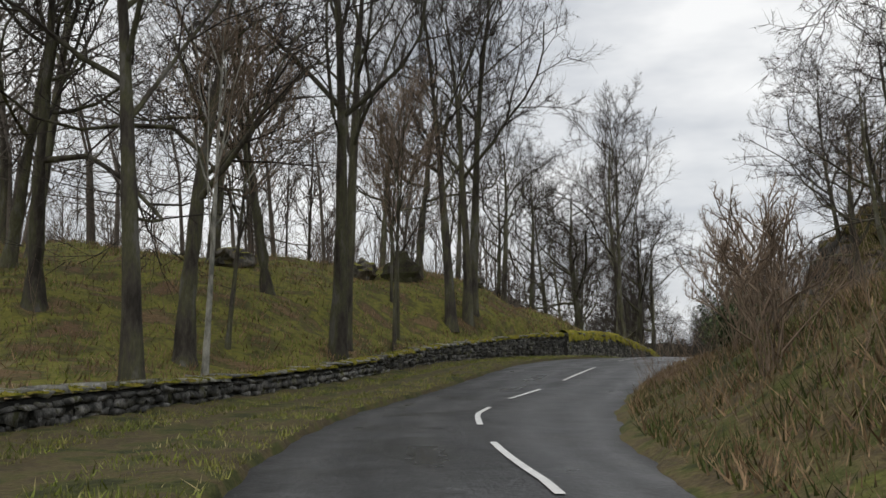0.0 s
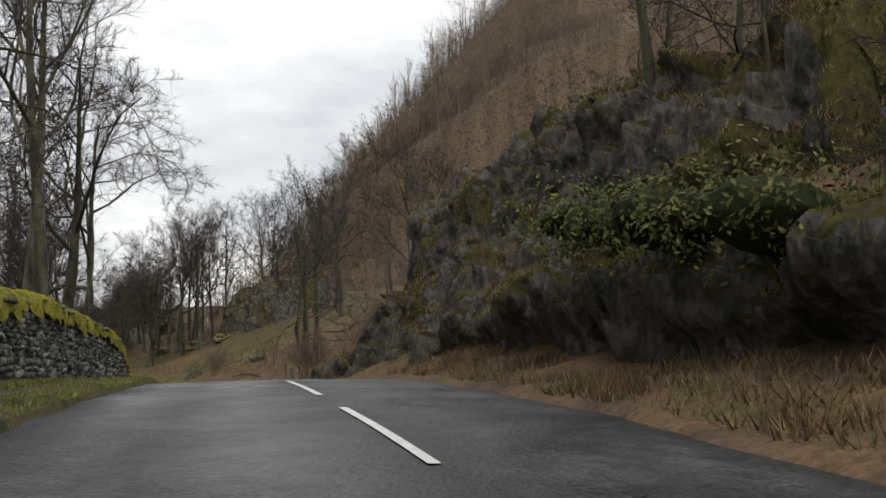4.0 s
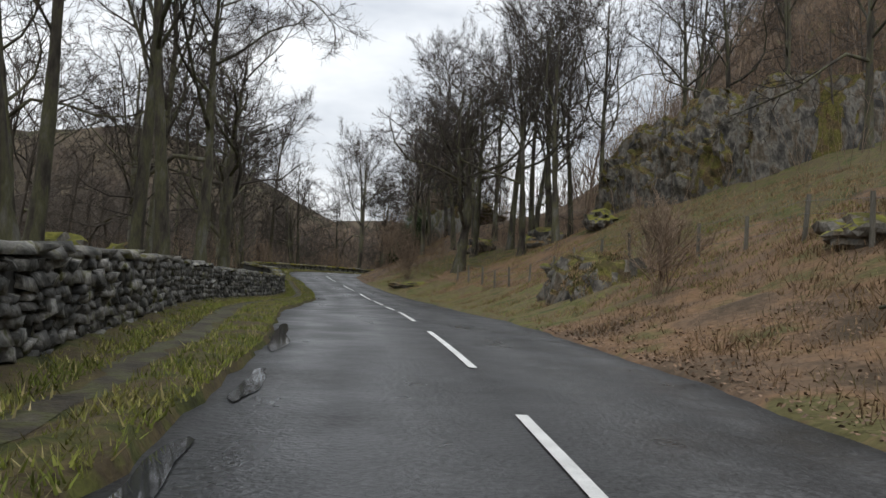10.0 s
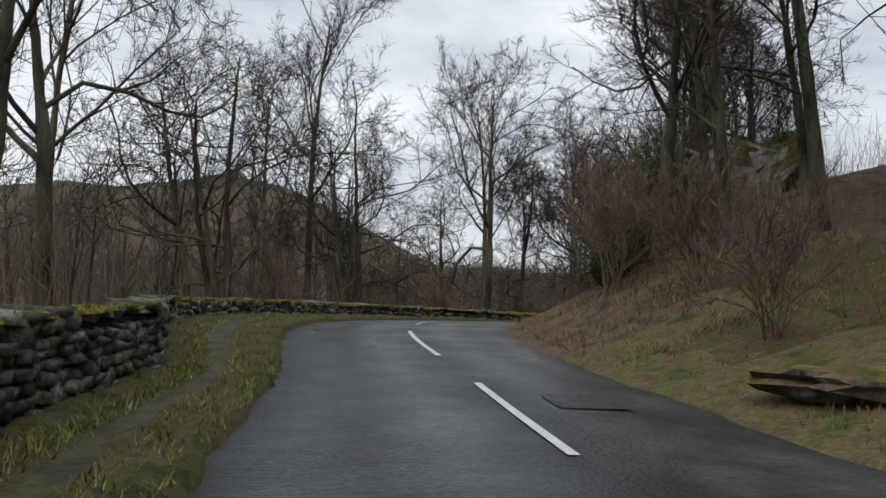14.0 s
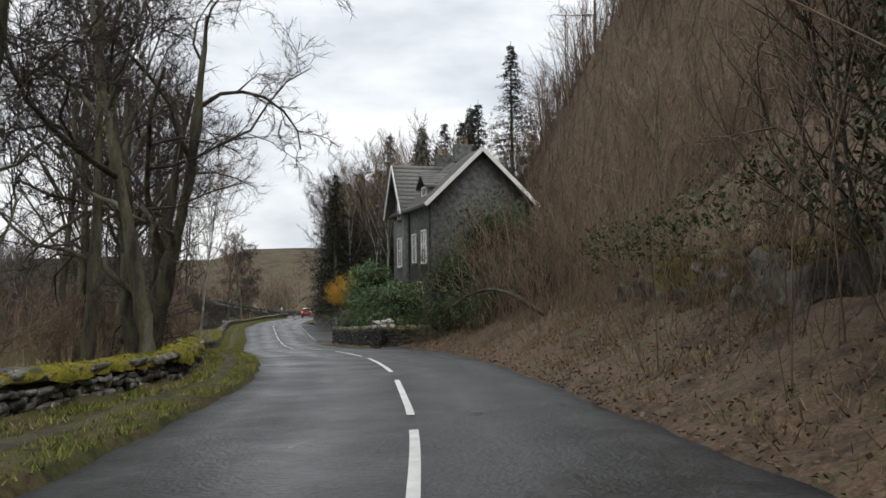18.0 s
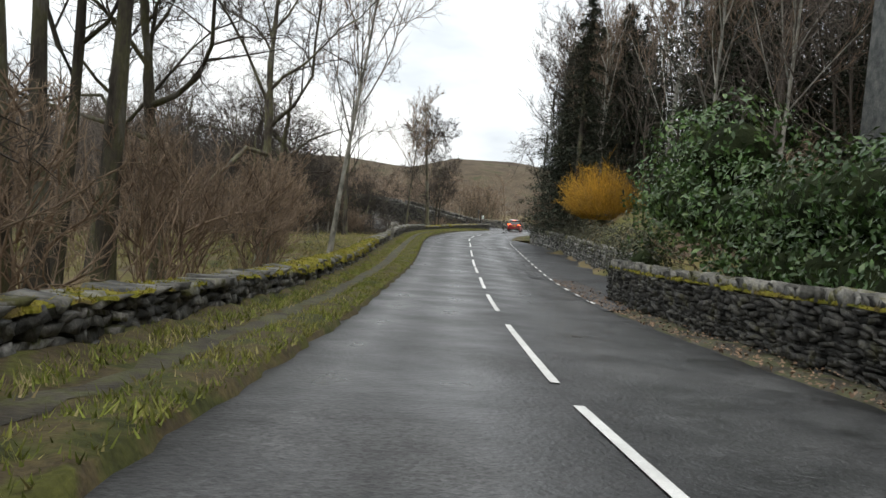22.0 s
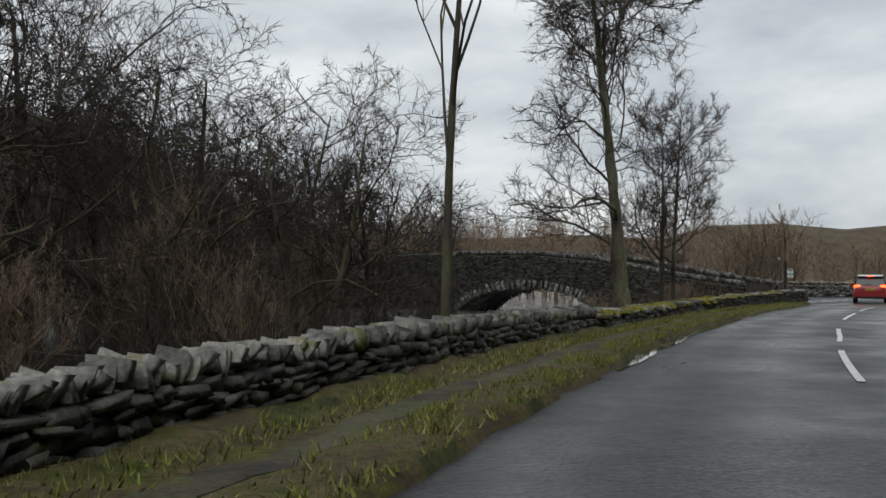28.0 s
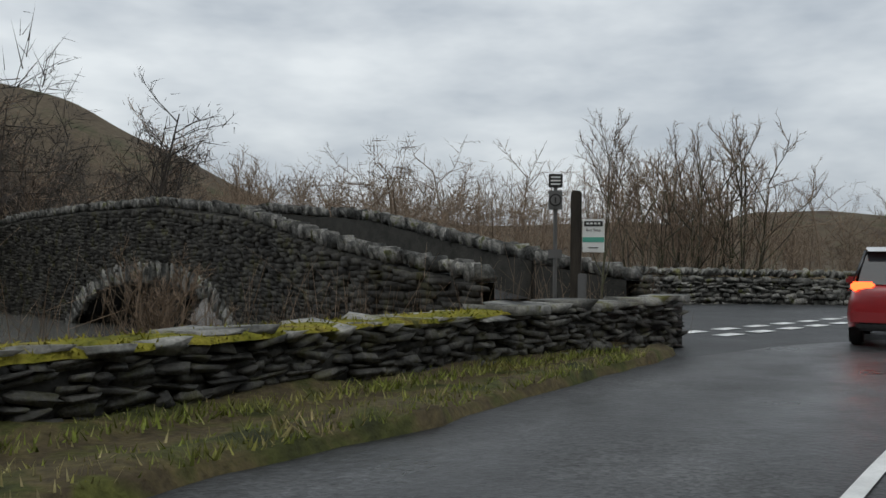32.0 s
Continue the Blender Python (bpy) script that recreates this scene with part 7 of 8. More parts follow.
def bus_stop():
    face = radians(-28)
    root = thing("bus_stop_post", (138.5, 306.15, -6.1), face, "dark timber post carrying a white and teal bus stop flag", "bus stop")
    part("post", boxed((.15, .13, 2.2), (0, 0, .9), .02), M_DARKWOOD, root)
    flag = part("flag", boxed((.31, .025, .47), (.245, -.02, 1.36), .008), M_SIGNW, root, "white bus stop flag with a teal band")
    part("flag_header", boxed((.26, .008, .075), (.245, -.035, 1.53), .002), M_DARK, flag)
    for k in range(4):
        part("pictogram_bar", boxed((.036, .006, .026), (.165 + .053 * k, -.041, 1.533)), M_SIGNW, flag)
    text_part("Bus Stop", .058, Matrix.Translation((.245, -.034, 1.44)) @ Matrix.Rotation(math.pi / 2, 4, "X"), M_DARK, flag)
    part("flag_band", boxed((.30, .006, .07), (.245, -.034, 1.305), .002), M_SIGNG, flag, "teal band")
    part("print_bar", boxed((.14, .005, .015), (.245, -.034, 1.19)), M_DARK, flag)
    for z in (1.18, 1.55):
        part("bracket", boxed((.16, .04, .025), (.09, -.01, z)), M_ALLOY_DULL, root)
    part("timetable_case", boxed((.12, .05, .75), (.10, -.10, .45), .01), M_ALLOY_DULL, root, "grey timetable case")
    other = thing("traffic_sign", (138.30, 306.45, -6.2), face + .1, "thin grey post with a small plate and a round limit sign", "sign")
    part("pole", rod(bmesh.new(), (0, 0, -.3), (0, 0, 2.35), .03, .03, 10), M_ALLOY_DULL, other)
    part("plate", boxed((.2, .02, .2), (0, -.04, 2.26), .008), M_DARK, other)
    for k in range(3):
        part("print_bar", boxed((.14, .006, .02), (0, -.053, 2.21 + .05 * k)), M_SIGNW, other)
    back = part("sign_board", boxed((.2, .02, .28), (0, -.04, 1.98), .008), M_ALLOY_DULL, other)
    for nm, r, y, mat, lab in (("ring", .09, -.054, M_DARK, "dark ring"), ("disc", .068, -.059, M_ALLOY_DULL, "")):
        bm = bmesh.new()
        bmesh.ops.create_cone(bm, cap_ends=True, segments=28, radius1=r, radius2=r, depth=.01, matrix=Matrix.Translation((0, y, 1.98)) @ Matrix.Rotation(math.pi / 2, 4, "X"))
        part(nm, bm, mat, back, lab)
    part("print_bar", boxed((.024, .006, .085), (0, -.066, 1.98)), M_DARK, back)
    part("plate", boxed((.2, .02, .13), (0, -.04, 1.2), .006), M_ALLOY_DULL, other)


M_DARKWOOD = material("dark_timber", [(.02, .017, .014), (.045, .038, .03)], 4, .8, .4, 25, .3, stretch=(1, 1, .2))
bus_stop()


def small_post(name, s, d, high, plate, label, category):
    root = thing(name, place(s, d), turn_at(s) - math.pi / 2, label, category)
    part("post", boxed((.09, .07, high + .3), (0, 0, high / 2 - .15), .01), M_POST, root)
    if plate:
        part("plate", boxed(plate, (0, -.05, high - plate[2] / 2), .006), M_SIGNW, root)


small_post("small_sign", 276, 12.2, 1.3, (.26, .03, .34), "small white notice on a post behind the lay-by", "sign")
small_post("marker_post", 104.3, -1.75, .5, None, "short old wooden marker post in the verge", "marker post")


def drain(s):
    i = int(round((s - LS[0]) / .5))
    q = LP[i, :2] + LN[i] * (float(edge_left(s)) + .32)
    root = thing("drain_grate", (q[0], q[1], LP[i, 2] + .012), turn_at(s), "iron drain grate set in the road's edge", "drain")
    part("grate_frame", boxed((.5, .42, .03), (0, 0, 0), .005), M_BLACK, root)
    for k in range(6):
        part("grate_bar", boxed((.03, .36, .02), (-.2 + .08 * k, 0, .014)), M_ALLOY_DULL, root)


drain(99.5)
drain(147)


# ---- evergreens ----
def leaves(centres, normals, size, seed, aspect=.45):
    """One small folded leaf (two triangles) at each centre."""
    g = np.random.RandomState(seed)
    n = len(centres)
    t = g.normal(0, 1, (n, 3))
    t -= normals * (t * normals).sum(1)[:, None] * .7
    t /= np.linalg.norm(t, axis=1)[:, None]
    b = np.cross(normals, t)
    b /= np.linalg.norm(b, axis=1)[:, None] + 1e-9
    k = size * g.uniform(.6, 1.3, n)[:, None]
    v = np.stack([centres - t * k * .5, centres + b * k * aspect * .5 + normals * k * .06, centres + t * k * .5, centres - b * k * aspect * .5 + normals * k * .06], 1).reshape(-1, 3)
    i = np.arange(n)[:, None] * 4
    f = np.vstack([i + np.array([[0, 1, 2]]), i + np.array([[0, 2, 3]])])
    return v, f


def leafy_mass(name, blobs, count, size, mat, label, category, seed, ragged=.25, core=True):
    """A bush or hedge: blobs of (x, y, z, rx, ry, rz), clothed in separate leaves."""
    g = np.random.RandomState(seed)
    root = thing(name, (blobs[0][0], blobs[0][1], blobs[0][2] - blobs[0][5]), 0, label, category)
    inv = root.matrix_basis.inverted()
    w = np.array([b[3] * b[5] + b[4] * b[5] for b in blobs])
    pick = g.choice(len(blobs), count, p=w / w.sum())
    B = np.array(blobs, float)[pick]
    d = g.normal(0, 1, (count, 3))
    d[:, 2] = np.where(d[:, 2] < 0, d[:, 2] * .8, d[:, 2])
    d /= np.linalg.norm(d, axis=1)[:, None]
    lump = np.array([noise.noise(Vector(q)) for q in (B[:, :3] * .7 + d * 2.2)])
    r = (1 + ragged * lump * 1.6) * g.uniform(.82, 1.05, count)
    c = B[:, :3] + d * B[:, 3:6] * r[:, None]
    nrm = d + g.normal(0, .45, (count, 3))
    nrm /= np.linalg.norm(nrm, axis=1)[:, None]
    v, f = leaves(c, nrm, size, seed + 1)
    ob = tagged(solid("foliage", mesh("foliage", v, f), mat, root), kind="stuff")
    ob.matrix_parent_inverse = inv
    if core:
        # dark lumps inside the blobs stand in for the shade among the leaves
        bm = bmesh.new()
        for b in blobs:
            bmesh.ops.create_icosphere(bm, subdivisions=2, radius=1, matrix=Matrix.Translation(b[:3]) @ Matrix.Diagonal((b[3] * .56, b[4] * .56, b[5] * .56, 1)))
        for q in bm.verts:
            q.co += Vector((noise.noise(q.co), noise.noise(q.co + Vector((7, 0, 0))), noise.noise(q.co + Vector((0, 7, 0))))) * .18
        ob = tagged(part("inner_shade", bm, M_LEAF_SHADE, root), kind="stuff")
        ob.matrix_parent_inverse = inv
    return root


# near-black green: the bushes' inner shade put into a colour
M_LEAF_SHADE = material("leaf_shade", [(.014, .021, .009), (.03, .04, .016)], 2, .9, .5, 14, .1)


def blob(s, d, h, rx, ry=None, rz=None):
    p = place(s, d)
    return (p.x, p.y, p.z + h, rx, ry or rx, rz or rx)


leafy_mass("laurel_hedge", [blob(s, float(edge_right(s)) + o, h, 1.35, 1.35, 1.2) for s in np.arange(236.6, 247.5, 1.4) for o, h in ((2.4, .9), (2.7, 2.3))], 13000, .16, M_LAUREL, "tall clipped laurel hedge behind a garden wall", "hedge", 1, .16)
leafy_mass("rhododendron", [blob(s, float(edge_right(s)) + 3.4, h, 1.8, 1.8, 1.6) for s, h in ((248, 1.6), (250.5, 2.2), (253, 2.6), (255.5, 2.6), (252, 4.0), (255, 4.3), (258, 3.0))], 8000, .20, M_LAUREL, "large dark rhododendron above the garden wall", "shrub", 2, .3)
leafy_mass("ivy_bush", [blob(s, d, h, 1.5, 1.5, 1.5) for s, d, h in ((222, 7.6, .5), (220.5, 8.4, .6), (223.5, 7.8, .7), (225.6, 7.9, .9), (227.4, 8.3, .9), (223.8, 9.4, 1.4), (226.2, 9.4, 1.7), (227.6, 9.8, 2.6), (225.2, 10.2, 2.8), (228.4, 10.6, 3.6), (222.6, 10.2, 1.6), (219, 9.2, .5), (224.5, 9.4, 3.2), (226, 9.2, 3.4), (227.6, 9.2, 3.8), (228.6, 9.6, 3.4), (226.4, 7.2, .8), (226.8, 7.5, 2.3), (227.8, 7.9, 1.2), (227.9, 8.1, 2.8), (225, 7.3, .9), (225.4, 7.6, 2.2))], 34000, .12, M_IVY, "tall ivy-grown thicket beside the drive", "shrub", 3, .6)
leafy_mass("ivy_bush", [blob(255.9, 6.4, .9, .9, .9, 1.1), blob(257, 6.9, .8, .8, .8, .9)], 2200, .12, M_IVY, "dark ivy clump on the wall end by the lay-by", "shrub", 4, .35)
leafy_mass("ivy_bank", [blob(s, d, h, 1.0, 1.0, .9) for s, d, h in ((184, 5.8, 1.4), (186, 5.6, 2.4), (188, 5.4, 3.4), (189.5, 5.2, 1.6), (191, 5.4, 4.4), (192.6, 5.3, 2.6), (194, 5.6, 5.0), (195, 5.6, 3.4), (196, 6.8, 3.5), (197.5, 6.6, 2.0))], 9500, .11, M_IVY, "curtain of ivy hanging on the rock face", "ivy", 5, .5, False)
leafy_mass("ivy_bank", [blob(s, 7.4, h, .9, .8, .6) for s, h in ((200, 1.4), (202.5, 2.0), (205, 1.9), (207.5, 1.6), (210, 1.6))], 2600, .12, M_IVY, "ivy trailing over the rock step", "ivy", 6, .5, False)
leafy_mass("ivy_bush", [blob(s, d, h, r, r, r * 1.1) for s, d, h, r in ((178, 6.4, .6, 1.0), (180, 6.6, .9, 1.2), (181.5, 6.6, 1.6, 1.3), (179.5, 7.4, 1.3, 1.4), (183, 6.4, 2.2, 1.3), (176.5, 6.8, .8, 1.0), (182, 7.6, 2.4, 1.4), (184, 6.9, 3.2, 1.2), (174.5, 6.2, .5, .9))], 9000, .12, M_IVY, "dark ivy-grown thicket on the bank", "shrub", 10, .45)
leafy_mass("ivy_bush", [blob(s, d, h, r, r, r * 1.2) for s, d, h, r in ((183.2, 5.0, .5, .6), (184.6, 5.1, 1.5, .8), (185.8, 5.3, 2.8, .8), (187, 5.4, 4.2, .9), (188.6, 5.5, 5.6, .9), (184.8, 5.6, 3.6, .8))], 4200, .11, M_IVY, "ivy and moss smothering the end of the rock face", "ivy", 21, .55, False)
leafy_mass("ivy_bush", [blob(s, d, h, r, r, r * 1.3) for s, d, h, r in ((195, 6.8, 6.4, .9), (196.4, 6.9, 4.6, .9), (197.4, 6.9, 6.6, 1.0), (198, 6.7, 3.0, .8), (196.6, 7.4, 8.2, .9))], 4200, .12, M_IVY, "tall dark ivy-choked thicket beside the rock face", "shrub", 22, .6)
leafy_mass("ivy_bush", [blob(s, d, h, r, r, r * 1.5) for s, d, h, r in ((189, 7.2, 6.6, .8), (191, 7.0, 5.0, .9), (191.6, 7.4, 7.6, .8), (193.4, 7.2, 7.0, .9), (194, 7.6, 9.0, .7), (199, 7.8, 4.6, .9), (200.4, 7.9, 3.2, .9), (199.6, 8.2, 6.4, .8))], 7000, .12, M_IVY, "ivy climbing the trees above the rock face", "ivy", 23, .6, False)
leafy_mass("ivy_wall_cover", [(*(lambda q: (q.x, q.y))(place(s, float(edge_right(s)) + np.interp(s, [256, 268, 286, 300], [2.9, 3.9, 3.8, 2.9]))), float(np.interp(s, LS, LP[:, 2])) + 1.45 + .4 * math.sin(s * 1.7), 1.5, 1.1, 1.0) for s in np.arange(260, 303, 1.7)], 15000, .13, M_BRAMBLE, "ivy and brambles sprawling on the lay-by wall", "ivy", 7, .45, False)
leafy_mass("gorse_bush", [blob(49.5, 6.6, 1.9, 1.5, 1.5, .8), blob(51.5, 6.4, 2.2, 1.6, 1.4, .8), blob(54, 6.6, 2.5, 1.7, 1.5, .7), blob(56.5, 7, 2.8, 1.4, 1.4, .7)], 5200, .11, M_HEATH, "low green heather and broom on the rock step", "shrub", 8, .4)
leafy_mass("holly_bush", [blob(27, 6.2, 1.2, 1.0, 1.0, 1.1), blob(25.4, 6.0, .9, .8, .8, .9)], 2400, .11, M_IVY, "dark evergreen bush on the bank", "shrub", 9, .35)


def spruce(s, d, high, seed):
    g = Rng(seed)
    p = place(s, d, -.3)
    root = thing("spruce_tree", p, 0, "tall dark spruce with drooping needled boughs", "tree", "spruces")
    part("trunk", rod(bmesh.new(), (0, 0, 0), (0, 0, high), .2 * high / 14, .02, 8), M_BARK, root)
    cs, ns, bp, br = [], [], [], []
    z = high * .1
    while z < high * .985:
        reach = (high - z) * .27 + .35
        for k in range(8):
            th = g.u(0, 6.28)
            r = reach * g.u(.65, 1.12)
            tip = np.array([math.cos(th) * r, math.sin(th) * r, z - r * g.u(.05, .35)])
            a = np.array([0, 0, z])
            bp.append([a, (a + tip) / 2 + np.array([0, 0, .06 * r]), tip])
            br.append([.02, .014, .005])
            for q in range(int(8 + r * 13)):
                u = g.u(.15, 1.0)
                c = a + (tip - a) * u + np.array([0, 0, .08 * r * math.sin(math.pi * u)])
                w = (1.1 - u * .6) * r * .22
                cs.append(c + np.array([g.u(-w, w), g.u(-w, w), g.u(-.28, .05)]))
                ns.append((g.u(-.5, .5), g.u(-.5, .5), 1))
        z += .36 + .022 * (high - z)
    v, f = tubes(np.array(bp), np.array(br), 3)
    tagged(solid("bough", mesh("bough", v, f), M_BARK, root), kind="stuff")
    n = np.array(ns)
    n /= np.linalg.norm(n, axis=1)[:, None]
    v, f = leaves(np.array(cs), n, .36, seed, .24)
    tagged(solid("needles", mesh("needles", v, f), M_NEEDLE, root), kind="stuff")
    return root


S0 = spruce(288, 8.2, 17.5, 1)
S1 = spruce(272, 12.2, 17, 2)
for k, (s, d, size, src) in enumerate(((298, 12.5, .8, S0), (303, 8.4, .85, S1), (307, 9.8, .95, S0), (300.5, 8.8, .95, S0), (296.5, 9.4, 1.0, S1), (305.5, 8.9, .72, S1), (310.5, 9.0, .8, S0), (316, 8.8, .72, S1), (321.5, 9.2, .8, S0), (302, 10.2, .8, S1), (262, 17, .9, S1), (267, 19, .95, S0), (271, 16.5, .85, S1), (292, 11.5, .9, S1), (297, 12, 1.0, S1), (301, 14, 1.0, S0), (304.5, 11.6, .95, S1), (299, 10.6, .95, S0), (308.5, 11, .9, S0), (312.5, 11.4, .85, S1), (276, 16, 1.0, S0), (280, 22, .95, S1), (288, 21, 1.0, S0), (274, 25, 1.0, S1), (268, 14.5, .75, S0), (277, 14.2, .8, S1), (281, 16.5, .9, S0), (289, 13.5, .85, S1), (294, 12.6, .8, S0), (300, 14.5, .9, S1), (272, 21, 1.0, S1), (286, 18, 1.0, S0))):
    copy_thing(src, Matrix.Translation(place(s, d, -.3)) @ Matrix.Rotation(k * 1.3, 4, "Z") @ Matrix.Scale(size, 4))


# ---- stems, grass and litter ----
def stems(name, s0, s1, d0, d1, n, h0, h1, mat, label, seed, lean=.18, thick=.011, keep=None):
    g = np.random.RandomState(seed)
    s, d = g.uniform(s0, s1, n), g.uniform(d0, d1, n)
    clump = np.array([noise.noise(Vector((a * .28, b * .28, seed))) for a, b in zip(s, d)])
    ok = clump > g.uniform(-.75, .25, n)
    s, d = s[ok], d[ok]
    i = np.clip(np.round((s - LS[0]) / .5).astype(int), 0, len(LS) - 1)
    xy_ = LP[i, :2] + LT[i] * (s - LS[i])[:, None] + LN[i] * d[:, None]
    z = ground_at(xy_[:, 0], xy_[:, 1]) - .05
    m = len(s)
    h = g.uniform(h0, h1, m)
    b = np.column_stack([xy_, z])
    way = np.column_stack([g.normal(0, lean, (m, 2)), np.ones(m)])
    top = b + way * h[:, None]
    mid = (b + top) / 2 + np.column_stack([g.normal(0, .06, (m, 2)) * h[:, None], np.zeros(m)])
    p1 = np.stack([b, mid, top], 1)
    tw = mid + (top - mid) * g.uniform(-.4, .7, m)[:, None]
    e = tw + np.column_stack([g.normal(0, .22, (m, 2)) * h[:, None], g.uniform(.15, .4, m) * h])
    tw2 = b + (mid - b) * g.uniform(.3, .95, m)[:, None]
    e2 = tw2 + np.column_stack([g.normal(0, .2, (m, 2)) * h[:, None], g.uniform(.15, .4, m) * h])
    v1, f1 = tubes(p1, np.array([[1.0, .75, .35]]) * thick * (h / 2.5)[:, None], 3)
    v2, f2 = tubes(np.concatenate([np.stack([tw, e], 1), np.stack([tw2, e2], 1)]), np.array([[.6, .3]]) * thick * np.tile(h / 2.5, 2)[:, None], 3)
    ob = solid(name, mesh(name, np.vstack([v1, v2]), np.vstack([f1, f2 + len(v1)])), mat)
    return tagged(ob, label, "undergrowth", kind="stuff")


stems("undergrowth", 150, 262, -34, -6.4, 4400, 1.0, 4.0, M_BROWN_TWIG, "bare brown undergrowth below the roadside wall", 1)
stems("undergrowth", 262, 300, -48, -14, 2200, 1.0, 3.6, M_BROWN_TWIG, "bare brown willow scrub in the meadow", 2)
stems("undergrowth", 74, 99, 7.6, 24, 900, .8, 2.6, M_BROWN_TWIG, "brown hazel scrub above the low rocks", 3)
stems("undergrowth", 160, 229, 6.4, 17, 2600, .5, 2.0, M_BROWN_TWIG, "brown brambles and saplings on the bank", 4)
stems("undergrowth", 185, 305, 16, 90, 17000, 2.4, 6.0, M_BROWN_TWIG, "brown saplings covering the steep hillside", 5, .2, .018)
stems("undergrowth", 60, 176, 15, 62, 3600, .8, 3.0, M_BROWN_TWIG, "brown scrub climbing the slope above the road", 41, .22, .015)
stems("undergrowth", 166, 230, 4.9, 9.5, 3000, .3, 1.1, M_BROWN_TWIG, "brambles and dead stalks on the leaf-strewn bank", 42, .5, .012)
stems("undergrowth", 213, 230, 7.0, 11.5, 900, 1.5, 4.6, M_BROWN_TWIG, "dense brown thicket below the house", 43, .25, .012)
stems("undergrowth", 5, 60, -42, -11, 900, .6, 2.6, M_BROWN_TWIG, "thin brown saplings among the trees", 6)
stems("undergrowth", 300, 350, -75, -46, 1500, .9, 3.2, M_BROWN_TWIG, "pale and brown saplings on the river bank", 7)
stems("undergrowth", 327, 347, -14, -7.8, 1500, .5, 1.9, M_BROWN_TWIG, "tangled brown growth on the bank before the bridge", 14)
stems("undergrowth", 345, 425, -75, -22, 2600, 1.0, 4.0, M_BROWN_TWIG, "brown scrub beyond the bridge", 8)
stems("undergrowth", 300, 345, 7, 40, 1200, 1.0, 4.5, M_BROWN_TWIG, "brown scrub beside the road", 9)
stems("undergrowth", -10, 26, 3.6, 12, 1500, .4, 1.5, M_BROWN_TWIG, "dead bracken stalks and brambles on the bank", 10, .4)
stems("undergrowth", 98, 160, 5.4, 13, 2200, .25, .9, M_BROWN_TWIG, "dead bracken stalks on the slope", 11, .45)
stems("undergrowth", 95, 150, -60, -20, 1200, 1.0, 4.0, M_TWIG, "thin saplings in the wood", 12)
stems("undergrowth", 256, 302, 11, 22, 1500, 1.0, 3.5, M_BROWN_TWIG, "bare undergrowth behind the lay-by", 13)
stems("undergrowth", 304, 316, -26, -8.5, 2200, .9, 2.8, M_TWIG, "dark tangled scrub on the river bank", 44)
stems("undergrowth", 305, 313, -14, -7.2, 1500, .8, 2.6, M_TWIG, "dark tangled growth behind the wall", 45)
stems("undergrowth", 312, 350, -62, -40, 1800, 1.2, 3.4, M_BROWN_TWIG, "pale and brown saplings on the river bank", 17)
stems("undergrowth", 292, 311, -34, -15, 1900, 1.4, 3.6, M_TWIG, "dark tangled scrub above the river bank", 15)
stems("undergrowth", 173, 222, 5.8, 10.5, 700, .8, 2.4, M_BROWN_TWIG, "brown saplings and brambles on the bank", 16, .28, .010)

stems("undergrowth", 183, 203, 4.7, 6.4, 150, 1.6, 4.8, M_BROWN_TWIG, "thin bare saplings in front of the rock face", 31, .2, .010)
stems("undergrowth", 207, 222, 7.0, 9.5, 320, 1.8, 4.0, M_BROWN_TWIG, "dense brown thicket below the house", 32, .2, .011)

stems("undergrowth", 310, 326, -10.5, -7.4, 240, .4, 1.2, M_BROWN_TWIG, "brown scrub on the bank below the bridge", 33)


def golden_bush():
    p = place(283.6, 10.0, -.1)
    g = np.random.RandomState(8)
    root = thing("golden_bush", p, 0, "bright golden-orange bush of upright twigs", "shrub")
    for cx, cy, scale in ((0, 0, 1.0), (.9, .4, .8), (-.9, .5, 1.0), (.3, 1.3, 1.15), (-.5, -.9, .75), (.8, -.8, .6), (-1.6, .9, .75), (1.5, 1.2, .55), (-2.6, .2, .5), (2.6, .6, .42), (-.2, 2.4, .95)):
        m = 150
        r, th = 1.15 * np.sqrt(g.uniform(0, 1, m)), g.uniform(0, 6.28, m)
        b = np.column_stack([cx * .55 + r * .4 * np.cos(th), cy * .8 + r * .4 * np.sin(th), np.full(m, -.15)])
        h = (3.4 - .6 * r) * scale * g.uniform(.35, 1.1, m)
        top = b + np.column_stack([np.cos(th) * r * .75 + cx * .35 + g.normal(0, .34, m), np.sin(th) * r * .75 + cy * .35 + g.normal(0, .34, m), h])
        mid = (b + top) / 2 + g.normal(0, .09, (m, 3))
        v, f = tubes(np.stack([b, mid, top], 1), np.tile([.016, .013, .008], (m, 1)), 3)
        q = b[:, None] + (top - b)[:, None] * g.uniform(.3, 1, (m, 5))[:, :, None]
        e = q + g.normal(0, .26, q.shape) + np.array([0, 0, .2])
        v2, f2 = tubes(np.stack([q.reshape(-1, 3), e.reshape(-1, 3)], 1), np.tile([.011, .007], (m * 5, 1)), 3)
        solid("golden_twig", mesh("golden_twig", np.vstack([v, v2]), np.vstack([f, f2 + len(v)])), M_GOLD, root)


golden_bush()


